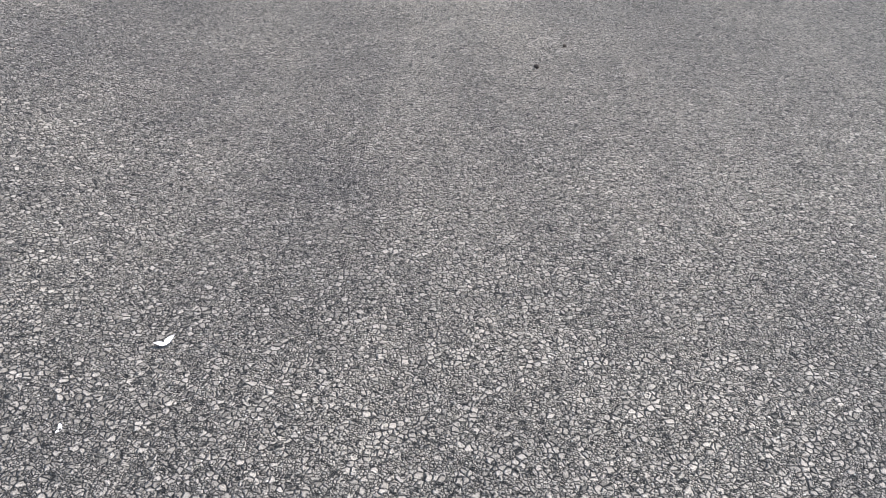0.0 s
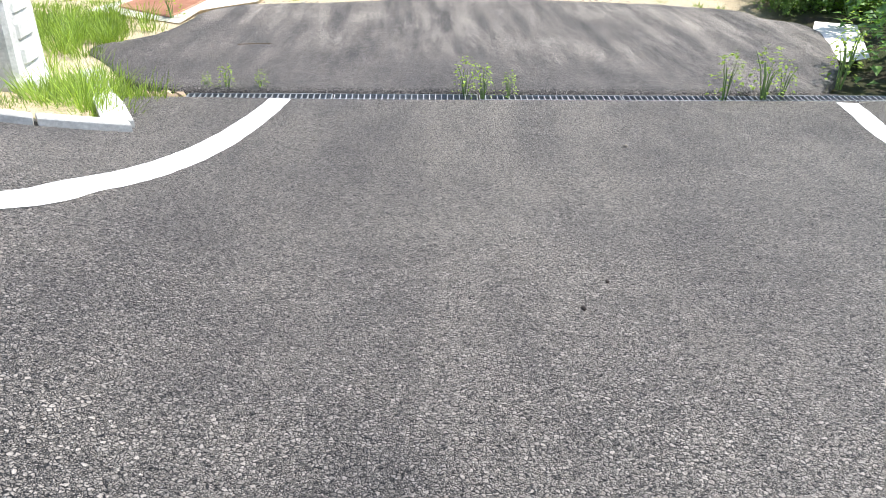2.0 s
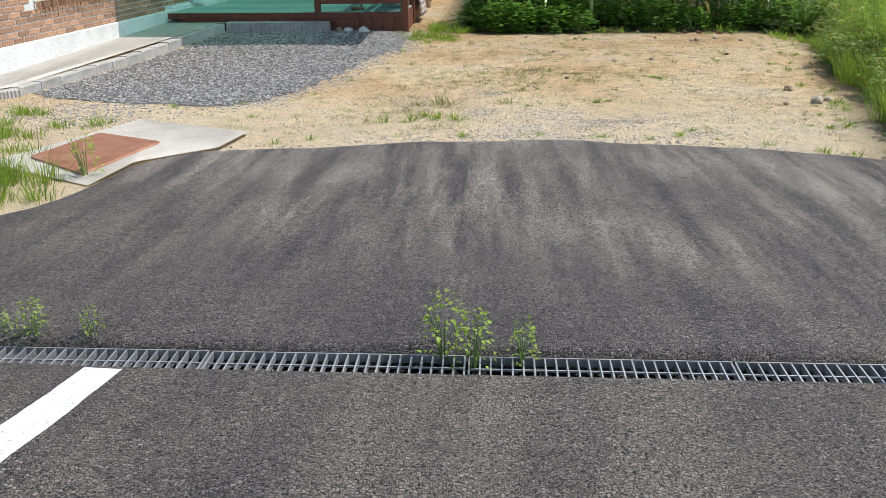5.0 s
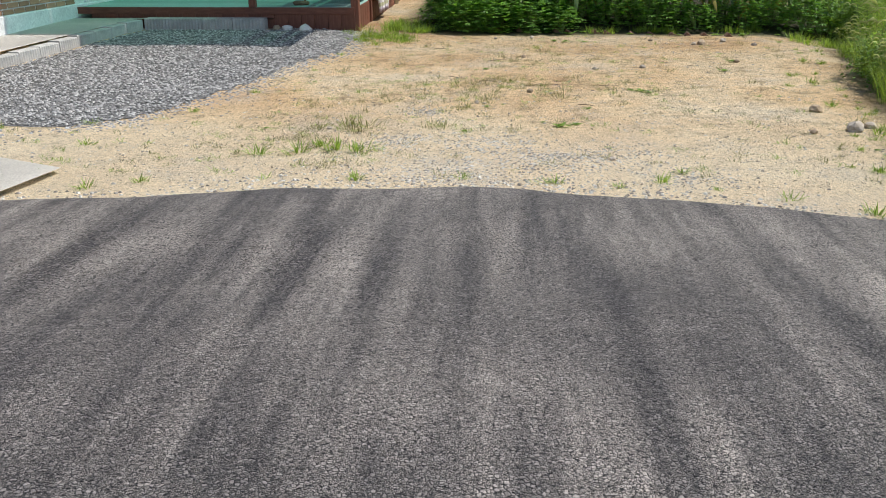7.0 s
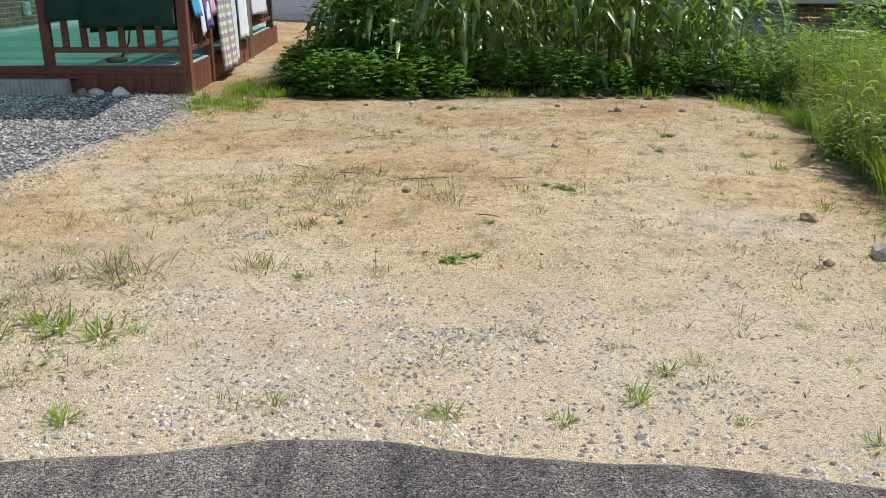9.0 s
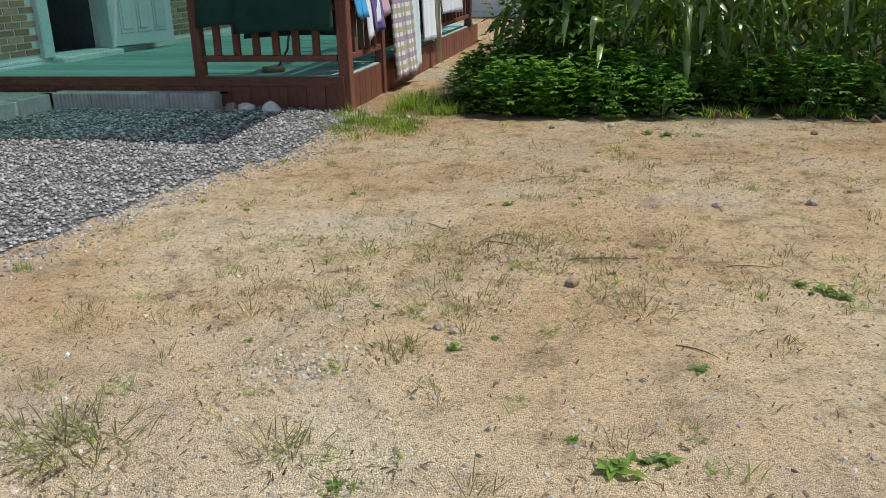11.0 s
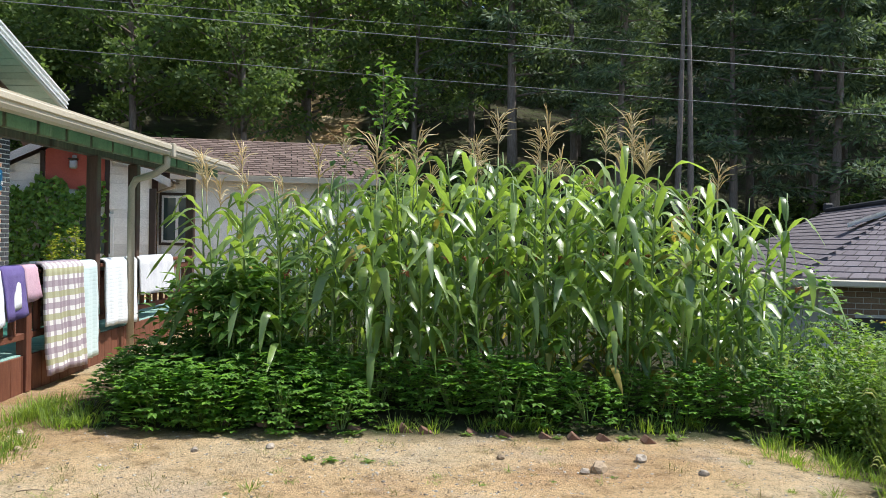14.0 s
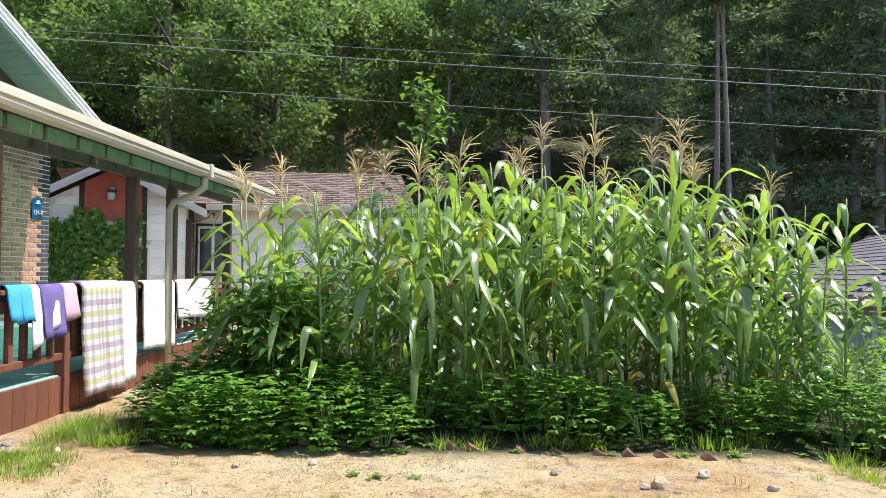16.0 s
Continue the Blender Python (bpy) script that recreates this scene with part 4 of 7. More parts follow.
def deck():
    d = root("veranda_deck", (0, 0, 0), "raised veranda deck with green boards and brown skirting", "deck")
    n = int((DEND - DY) / 0.145)
    me = bpy.data.meshes.new("floor_board")
    bm = box((-4.15, 0.0, -0.03), (0, 0.139, 0.0), 0.004)
    bm.to_mesh(me)
    bm.free()
    me.materials.append(M["deck"])
    for i in range(n):
        shared("floor_board", me, d, pose(DX, DY + i * 0.145, DZ + 0.001 * math.sin(i * 1.9)))
    # skirting of upright boards, front and yard side
    sk = bpy.data.meshes.new("skirt_board")
    bm = box((0.002, -0.022, -0.46), (0.198, 0.0, -0.03), 0.004)
    bm.to_mesh(sk)
    bm.free()
    sk.materials.append(M["wood"])
    for i in range(20):
        x = DX - 0.2 - i * 0.2
        if x < -5.35:
            continue
        shared("skirt_board", sk, d, pose(x, DY - 0.0, DZ + 0.02))
    for i in range(int((DEND - DY) / 0.2)):
        shared("skirt_board", sk, d, pose(DX, DY + i * 0.2, DZ + 0.02, 0, 0, 90))
    part("underside", box((-5.1, DY + 0.06, -0.4), (DX - 0.06, DEND, DZ - 0.035)), M["dark_trim"], d)
    part("fascia", box((-5.28, DY - 0.034, DZ - 0.10), (DX + 0.0, DY - 0.023, DZ + 0.0), 0.003), M["wood_h"], d)
    return d


def tall_post(x, y, z0, z1, label="dark-stained square timber post carrying the canopy"):
    p = root("canopy_post", (x, y, z0), label, "post", "posts under the canopy")
    w = M["wood"] if "red-brown" in label else M["post"]
    part("shaft", box((-0.06, -0.06, 0), (0.06, 0.06, z1 - z0), 0.008), w, p)
    part("foot_trim", box((-0.068, -0.068, 0), (0.068, 0.068, 0.05), 0.004), w, p)
    return p


def rail_bay(name, a, b, z0, posts, slats, low=0.17, top=0.78, skip=()):
    """A bay of railing from a to b (plan), its top rail, low rail and upright slats; local x along it."""
    ax, ay = a
    bx, by = b
    l = math.hypot(bx - ax, by - ay)
    r = root(name, (ax, ay, z0), "red-brown stained timber deck railing with square slats", "railing", "rail round the deck", rz=math.degrees(math.atan2(by - ay, bx - ax)))
    part("top_rail", box((0, -0.06, top - 0.04), (l, 0.06, top), 0.006), M["wood_h"], r)
    part("upper_rail", box((0, -0.02, top - 0.16), (l, 0.02, top - 0.09), 0.004), M["wood_h"], r)
    part("lower_rail", box((0, -0.03, low - 0.03), (l, 0.03, low + 0.03), 0.004), M["wood_h"], r)
    s0 = None
    for i in range(slats):
        x = l * (i + 1) / (slats + 1)
        if s0 is None:
            s0 = part("slat", box((-0.035, -0.022, low + 0.03), (0.035, 0.022, top - 0.16), 0.003), M["wood"], r)
            s0.location.x = x
        else:
            s = shared("slat", s0.data, r)
            s.location.x = x
    for i in posts:
        part("post", box((l * i - 0.05, -0.05, -0.34), (l * i + 0.05, 0.05, top), 0.006), M["wood"], r)
    return r


BX, BHI, BLO = -0.66, 0.03, 0.15
# timber tinted green for the light that falls through the canopy sheets
M["beam_lit"] = surface("green_lit_beam", (0.12, 0.15, 0.09), (0.21, 0.24, 0.15), 5, 50, 0.6, 0.4, 0.002)


def canopy():
    c = root("veranda_canopy", (0, 0, 0), "green translucent veranda canopy on timber beams with beige gutter", "canopy")
    gx, zt = -0.50, 2.36
    y0, y1 = 10.85, 18.9
    # sheets slope up to the house wall
    n = 8
    for i in range(n + 1):
        ya, yb = y0 + (y1 - y0) * i / n, y0 + (y1 - y0) * (i + 1) / n - 0.01
        # the last, inner sheet past the gutter is added to tint the far wall
        xo, zo = (gx + 0.04, zt + 0.02) if i < n else (-1.6, zt + 0.26)
        bm = bmesh.new()
        vs = [bm.verts.new(p) for p in ((xo, ya, zo), (xo, yb, zo), (-5.0, yb, zt + 1.0), (-5.0, ya, zt + 1.0))]
        bm.faces.new(vs)
        bmesh.ops.solidify(bm, geom=bm.faces[:], thickness=0.01)
        part("roof_sheet", bm, M["roof_sheet"], c)
    sl = math.atan2(0.98, 4.54)
    for i in range(15):
        y = y0 + 0.06 + (y1 - y0 - 0.16) * i / 14
        rf = part("rafter", box((0.2, -0.03, -0.05), (1.0, 0.03, 0.0), 0.004), M["post"], c)
        rf.matrix_basis = Matrix.Translation((gx - 0.02, y, zt - 0.005)) @ Matrix.Rotation(math.pi, 4, "Z") @ Matrix.Rotation(-sl, 4, "Y")
    # beam in lengths, the green light from the sheets painted on it
    for i in range(14):
        ya = y0 + 0.06 + (y1 - y0 - 0.16) * i / 14
        part("beam", box((BX - 0.06, ya + 0.03, zt - BLO), (BX, ya + (y1 - y0 - 0.16) / 14 - 0.03, zt - BHI), 0.006), M["beam_lit"], c, "timber beam, green canopy light put into its colour")
        # dark piece under each rafter, in place of its shadow on the beam
        part("beam_joint", box((BX - 0.055, ya - 0.028, zt - BLO + 0.005), (BX - 0.01, ya + 0.028, zt - BHI - 0.005), 0.004), M["post"], c)
    part("post_beam", box((DX - 0.05, y0 + 0.1, zt - 0.15), (DX + 0.05, y1, zt - 0.055), 0.006), M["post"], c)
    # added dark strip for the shaded underside of gutter and sheet edge
    part("beam_board", box((BX - 0.05, y0 + 0.05, zt - BHI + 0.003), (BX + 0.012, y1, zt - 0.01), 0.004), M["post"], c)
    # box gutter with stepped profile
    prof = [(0.0, 0.0), (0.10, 0.0), (0.115, 0.03), (0.115, 0.055), (0.13, 0.065), (0.13, 0.105), (0.118, 0.115), (0.118, 0.13), (0.10, 0.13), (0.095, 0.02), (0.01, 0.02), (0.01, 0.13), (0.0, 0.13)]
    k = len(prof)
    vs = [(gx + x, y, zt - 0.08 + z) for y in (y0 - 0.03, y1 + 0.03) for x, z in prof]
    fs = [(i, (i + 1) % k, k + (i + 1) % k, k + i) for i in range(k)] + [tuple(range(k))[::-1], tuple(range(k, 2 * k))]
    shared("gutter", mesh_of("gutter", vs, fs, M["gutter"]), c)
    part("gutter_bracket", box((gx + 0.09, 15.36, zt - 0.1), (gx + 0.15, 15.46, zt + 0.06), 0.005), M["gutter"], c)
    v, f = tube([(gx + 0.06, 15.4, zt - 0.07), (gx + 0.06, 15.4, zt - 0.2), (gx - 0.1, 15.45, zt - 0.3), (DX + 0.2, 15.65, zt - 0.36), (DX + 0.13, 15.7, zt - 0.46), (DX + 0.13, 15.7, -0.05)], 0.042, 10)
    shared("downpipe", mesh_of("downpipe", v, f, M["gutter"], flat=False), c, None)
    c.matrix_basis = Matrix.Translation((0, 15.4, -0.085)) @ Matrix.Rotation(math.atan(0.013), 4, "X") @ Matrix.Translation((0, -15.4, 0))
    # front gutter trim
    part("front_trim", box((-4.95, y0 - 0.02, zt + 0.02), (gx, y0 + 0.02, zt + 0.10), 0.004), M["gutter"], c).matrix_basis = Matrix.Translation((gx, 0, zt + 0.02)) @ Matrix.Rotation(sl, 4, "Y") @ Matrix.Translation((-gx, 0, -zt - 0.02))


deck()
tall_post(DX + 0.0, DY + 0.06, -0.22, 2.09, "red-brown timber corner post of the veranda")
tall_post(DX, 14.85, DZ, 2.13)
tall_post(DX, 16.15, DZ, 2.13)
tall_post(DX, 18.75, DZ, 2.13)
rail_bay("front_railing", (-2.61, DY + 0.03), (DX - 0.07, DY + 0.03), DZ, (0,), 6)
rail_bay("side_railing", (DX, DY + 0.13), (DX, 13.26), DZ, (1,), 4)
rail_bay("side_railing", (DX, 13.26), (DX, 14.77), DZ, (), 5)
rail_bay("side_railing", (DX, 14.93), (DX, 16.07), DZ, (), 4)
rail_bay("side_railing", (DX, 16.23), (DX, 18.67), DZ, (), 8)
canopy()
# ---- washing on the rails ----
def cloth(name, x0, x1, over, front, back, mat, label, m, wob=0.012, seed=1, thick=0.012, flare=0.04, skew=0.0):
    """A cloth laid over a rail: local x along the rail, front side -y. front/back: how far it hangs."""
    r = random.Random(seed)
    nx = max(6, int((x1 - x0) / 0.04))
    prof = []
    nf, nb = max(4, int(front / 0.06)), max(3, int(back / 0.06))
    for i in range(nf + 1):
        prof.append((-over - flare * (1 - i / nf) ** 1.2, -front + front * i / nf))
    for k in (1, 2, 3):
        a = math.pi * k / 4
        prof.append((-over * math.cos(a), 0.02 * math.sin(a) + 0.012))
    for i in range(nb + 1):
        prof.append((over + 0.02 * i / nb, -back * i / nb))
    ph = [r.uniform(0, 6.3) for _ in range(4)]
    vs, uv, fs = [], [], []
    run = [0.0]
    for (a, b), (c, d) in zip(prof, prof[1:]):
        run.append(run[-1] + math.hypot(c - a, d - b))
    for i in range(nx + 1):
        x = x0 + (x1 - x0) * i / nx
        for (y, z), s in zip(prof, run):
            hang = max(0.0, -z)
            dy = wob * (math.sin(x * 17 + ph[0]) + 0.6 * math.sin(x * 41 + ph[1] + hang * 3)) * min(1.0, hang * 4)
            dz = -0.02 * math.sin((x - x0) / (x1 - x0) * math.pi + ph[2]) * (z < -front * 0.9) + skew * (x - x0) * (hang > 0.02) * hang / front
            vs.append(Vector((x + 0.006 * math.sin(z * 20 + ph[3]) * min(1, hang * 3), y + (dy if y < 0 else -abs(dy) * 0.3), z + dz)))
            uv.append((x - x0, s))
    k = len(prof)
    fs = [(i * k + j, (i + 1) * k + j, (i + 1) * k + j + 1, i * k + j + 1) for i in range(nx) for j in range(k - 1)]
    ob = shared(name, mesh_of(name, vs, fs, mat, uv, flat=False), None, m)
    so = ob.modifiers.new("thickness", "SOLIDIFY")
    so.thickness, so.offset = thick, 1.0
    return tagged(ob, label, name.split("_")[-1])


TOP = DZ + 0.785
FRONT = pose(-2.61, DY + 0.03, TOP)
SIDE = pose(DX, DY + 0.13, TOP, 0, 0, 90)
cloth("green_blanket", 0.06, 0.52, 0.07, 0.30, 0.30, M["green_cloth"], "dark green blanket folded over the front rail", FRONT, 0.01, 3, 0.02)
cloth("green_blanket", 0.46, 1.47, 0.08, 0.36, 0.42, M["green_cloth"], "dark green fringed blanket hung over the front rail", FRONT, 0.012, 4, 0.025)
cloth("blue_towel", 0.06, 0.26, 0.066, 0.26, 0.2, M["towel_blue"], "bright blue terry towel folded over the rail", SIDE, 0.006, 5)
cloth("blue_towel", 0.25, 0.42, 0.066, 0.27, 0.2, M["towel_blue"], "bright blue terry towel folded over the rail", SIDE, 0.006, 6)
cloth("white_towel", 0.43, 0.86, 0.068, 0.52, 0.3, M["towel_white"], "white cloth hanging crooked on the rail", SIDE, 0.012, 7, 0.008, skew=0.5)
cloth("purple_towel", 0.56, 0.96, 0.078, 0.42, 0.3, M["towel_purple"], "purple terry towel hanging over a white cloth", SIDE, 0.014, 8, 0.01)
cloth("pink_towel", 0.98, 1.24, 0.068, 0.28, 0.2, M["towel_pink"], "pink terry towel hanging on the rail", SIDE, 0.008, 9)
cloth("plaid_blanket", 1.30, 2.17, 0.10, 1.02, 0.6, M["plaid"], "thick plaid cotton blanket in white, olive and mauve", SIDE, 0.014, 10, 0.03, 0.06)
cloth("mint_quilt", 2.14, 2.62, 0.08, 0.98, 0.5, M["quilt_mint"], "mint quilted bedspread hanging beside the plaid blanket", SIDE, 0.014, 11, 0.015, 0.03)
cloth("white_quilt", 2.88, 3.9, 0.08, 0.74, 0.5, M["quilt_white"], "white quilted bedspread hanging on the side rail", SIDE, 0.012, 12, 0.02, 0.02)
cloth("white_mat", 4.0, 5.4, 0.08, 0.46, 0.4, M["towel_white"], "white bath mat hanging near the downpipe", SIDE, 0.012, 13, 0.02)
# ---- maize plot ----
def maize_leaf(base, az, length, width, lean, bend_at, drop, twist, wave):
    """A long strap leaf that rises, folds over at one place and hangs, with a rippled margin."""
    segs = 11
    vs, fs = [], []
    p, el = Vector(base), math.pi / 2 - lean
    out, side0 = Vector((math.cos(az), math.sin(az), 0)), Vector((-math.sin(az), math.cos(az), 0))
    wts = [0.15 + 2.6 * math.exp(-((i / segs - bend_at) / 0.13) ** 2) for i in range(segs)]
    tot = sum(wts)
    for i in range(segs + 1):
        t = i / segs
        w = width * min(1.0, 0.5 + 2.4 * t) * (1 - t ** 3.2) * 0.5 + 0.001
        d = out * math.cos(el) + Vector((0, 0, 1)) * math.sin(el)
        nrm = side0.cross(d)
        a = twist * max(0.0, t - 0.25)
        side = side0 * math.cos(a) + nrm * math.sin(a)
        up = nrm * math.cos(a) - side0 * math.sin(a)
        rip = 0.22 * w * math.sin(i * 2.2 + wave)
        vs += [p - side * w + up * (w * 0.28 + rip), p.copy(), p + side * w + up * (w * 0.28 - rip)]
        if i < segs:
            el -= drop * wts[i] / tot
        p = p + d * (length / segs)
    for i in range(segs):
        o = 3 * i
        fs += [(o, o + 1, o + 4, o + 3), (o + 1, o + 2, o + 5, o + 4)]
    return vs, fs


def maize_kinds():
    kinds = []
    for k in range(9):
        r = random.Random(100 + k)
        H = 1.86 + 0.05 * (k * 4 % 9)
        p = root("maize_plant", (0, 0, -50), "tall green maize plant with folded hanging leaves" + (" and straw tassel" if k % 3 == 0 else ""), "maize", "maize plot")
        bend = r.uniform(-0.12, 0.12)
        at = lambda t: Vector((bend * t * t, 0.05 * math.sin(k + t * 2), H * t))
        v, f = tube([at(t) for t in np.linspace(0, 1, 9)], [0.017 - 0.010 * t for t in np.linspace(0, 1, 9)], 6)
        shared("stalk", mesh_of("stalk", v, f, M["stalk"], flat=False), p)
        az = r.uniform(0, 6.28)
        nl = 15
        for i in range(nl):
            t = 0.12 + 0.76 * i / (nl - 1)
            az += math.pi + r.uniform(-0.6, 0.6)
            L = lerp(t, [0.1, 0.5, 0.96], [0.65, 0.9, 0.6]) * r.uniform(0.8, 1.15)
            w = lerp(t, [0.1, 0.5, 0.96], [0.065, 0.092, 0.07]) * r.uniform(0.8, 1.15)
            top = t > 0.68
            v, f = maize_leaf(at(t), az, L, w, r.uniform(0.4, 0.85) if top else r.uniform(0.45, 0.95), r.uniform(0.25, 0.6) if top else r.uniform(0.2, 0.45), r.uniform(1.4, 2.4) if top else r.uniform(1.5, 2.4), r.uniform(-1.8, 1.8), r.uniform(0, 6))
            shared("leaf", mesh_of("leaf", v, f, M["corn_dry"] if (i < 1 or r.random() < 0.04) else M["corn"], flat=False), p)
        if k % 3 == 0:
            e = at(1.0)
            ch = [tube([e - Vector((0, 0, 0.02)), e + Vector((0, 0, 0.25)), e + Vector((0.01, 0.02, 0.46))], [0.006, 0.005, 0.003], 4)]
            for i in range(20):
                a, h = r.uniform(0, 6.28), 0.12 + 0.012 * i
                sp, up = r.uniform(0.08, 0.17), r.uniform(0.06, 0.2)
                o = Vector((math.cos(a), math.sin(a), 0))
                b = e + Vector((0, 0, h))
                ch.append(tube([b, b + o * sp * 0.6 + Vector((0, 0, up * 0.75)), b + o * sp * 1.3 + Vector((0, 0, up * r.uniform(0.6, 1.3)))], [0.0035, 0.0055, 0.002], 4))
            v, f = join(ch)
            shared("tassel", mesh_of("tassel", v, f, M["tassel"]), p)
        if k % 2 == 0:
            a = r.uniform(3.5, 5.8)
            o = Vector((math.cos(a), math.sin(a), 0))
            b = at(0.45)
            v, f = tube([b + o * 0.01, b + o * 0.05 + Vector((0, 0, 0.08)), b + o * 0.09 + Vector((0, 0, 0.18)), b + o * 0.11 + Vector((0, 0, 0.25))], [0.015, 0.032, 0.03, 0.012], 8)
            ear = shared("ear", mesh_of("ear", v, f, M["husk"], flat=False), p)
            e = b + o * 0.11 + Vector((0, 0, 0.25))
            v, f = join([tube([e, e + o * 0.02 + Vector((r.uniform(-0.02, 0.02), r.uniform(-0.02, 0.02), 0.05)), e + o * 0.05 + Vector((r.uniform(-0.04, 0.04), r.uniform(-0.04, 0.04), r.uniform(0.0, 0.07)))], [0.006, 0.006, 0.002], 4) for _ in range(9)])
            tagged(shared("silk", mesh_of("silk", v, f, M["silk"]), ear), "reddish-brown silk")
        kinds.append(p)
    return kinds


M["corn_dry"] = leafy("yellowing_maize_leaf", (0.16, 0.19, 0.05), (0.34, 0.28, 0.08), 0.4, 0.5, 0.5, tcol=(1.4, 1.3, 0.7))


def spread(kinds, spots, drop=True):
    """Copies of the kinds at (x, y, turn, size) spots; the models themselves take the first spots."""
    for i, (x, y, a, s) in enumerate(spots):
        k = kinds[i % len(kinds)]
        z = gz(x, y) - 0.02
        if i < len(kinds):
            k.matrix_basis = pose(x, y, z, 0, 0, a) @ Matrix.Diagonal((s, s, s, 1))
        else:
            c = copy_thing(k, pose(x, y, z, 0, 0, a))
            c.scale = (s, s, s)
    return kinds


r = random.Random(21)
spots = []
for j, y in enumerate((12.6, 13.15, 13.75, 14.4, 15.05)):
    for i in range(20):
        x = 0.85 + i * 0.25 + 0.15 * (j % 2) + r.uniform(-0.08, 0.08)
        s = r.uniform(0.88, 1.04) * (0.84 if x < 1.3 else 0.93 if x < 1.8 else 1.0) * (0.9 if x > 4.9 else 1)
        spots.append((x, y + r.uniform(-0.12, 0.12), r.uniform(0, 360), s))
for x, y, s in ((0.62, 13.1, 0.84), (0.5, 13.7, 0.84), (0.62, 14.5, 0.86)):
    spots.append((x, y, r.uniform(0, 360), s))
r.shuffle(spots)
spread(maize_kinds(), spots)


# ---- low crops and weeds ----
def bush(name, mat, n, rad, h, size, label, category, group, seed, stems=7, trefoil=False):
    """A leafy bush: stems with broad leaves, denser outside."""
    r = random.Random(seed)
    p = root(name, (0, 0, -50), label, category, group)
    st, lv = [], []
    for i in range(stems):
        a = r.uniform(0, 6.28)
        q = r.uniform(0.3, 0.95)
        tip = Vector((math.cos(a) * rad * q, math.sin(a) * rad * q, h * r.uniform(0.6, 0.98)))
        st.append(tube([(0.02 * math.cos(a), 0.02 * math.sin(a), 0), tip * 0.5 + Vector((0, 0, h * 0.12)), tip], [0.006, 0.005, 0.002], 4))
    for i in range(n):
        a = r.uniform(0, 6.28)
        z = r.random() ** 0.75
        rr = rad * math.sqrt(max(0.02, 1 - (z * 0.92) ** 2.2)) * r.uniform(0.55, 1.05)
        at = Vector((math.cos(a) * rr, math.sin(a) * rr, 0.03 + h * z * r.uniform(0.85, 1.08)))
        d = Vector((math.cos(a + r.uniform(-0.9, 0.9)), math.sin(a + r.uniform(-0.9, 0.9)), r.uniform(-0.4, 0.5)))
        s = size * r.uniform(0.7, 1.25)
        if trefoil:
            for t in (-0.9, 0.0, 0.9):
                lv.append(leaf(at, Matrix.Rotation(t, 3, "Z") @ d, (0, 0, 1), s, s * 0.64, 0.06))
        else:
            lv.append(leaf(at, d, (r.uniform(-0.3, 0.3), r.uniform(-0.3, 0.3), 1), s, s * 0.72, 0.25))
    for v, f in st if stems <= 7 else [join(st)]:
        shared("stem", mesh_of("stem", v, f, M["stalk"]), p)
    v, f = join(lv)
    shared("foliage", mesh_of("foliage", v, f, mat), p)
    return p


r = random.Random(5)
pk = [bush("peanut_bush", M["peanut"], 270, 0.34, 0.42, 0.058, "low dense peanut bush with oval leaves", "peanut bush", "peanut row", 40 + i, 9, True) for i in range(4)]
sp = []
for i in range(15):
    sp.append((0.1 + i * 0.13 + r.uniform(-0.05, 0.05), 12.2 + r.uniform(-0.25, 0.25) + (0.1 if i < 2 else 0), r.uniform(0, 360), r.uniform(0.85, 1.15) * (0.8 if i == 0 else 1)))
for i in range(14):
    sp.append((1.7 + i * 0.28 + r.uniform(-0.1, 0.1), 12.25 + r.uniform(-0.15, 0.2), r.uniform(0, 360), r.uniform(0.8, 1.15)))
for i in range(10):
    sp.append((0.15 + i * 0.17, 12.65 + r.uniform(-0.1, 0.2), r.uniform(0, 360), r.uniform(0.95, 1.2)))
spread(pk, sp)
bk = [bush("bean_plant", M["bean"], 70, 0.3, 1.0, 0.14, "climbing bean plant with broad pale-veined leaves", "bean plant", "beans among the maize", 60 + i, 8) for i in range(3)]
sp = [(0.35 + r.uniform(0, 0.95), 12.5 + r.uniform(0, 0.4), r.uniform(0, 360), r.uniform(0.85, 1.2)) for _ in range(16)]
sp += [(1.4 + i * 0.55 + r.uniform(-0.2, 0.2), 12.6 + r.uniform(-0.05, 0.4), r.uniform(0, 360), r.uniform(0.6, 0.95)) for i in range(9)]
sp += [(5.5 + r.uniform(-0.2, 1.2), 11.9 + r.uniform(-0.2, 1.0), r.uniform(0, 360), r.uniform(0.5, 0.8)) for i in range(7)]
spread(bk, sp)


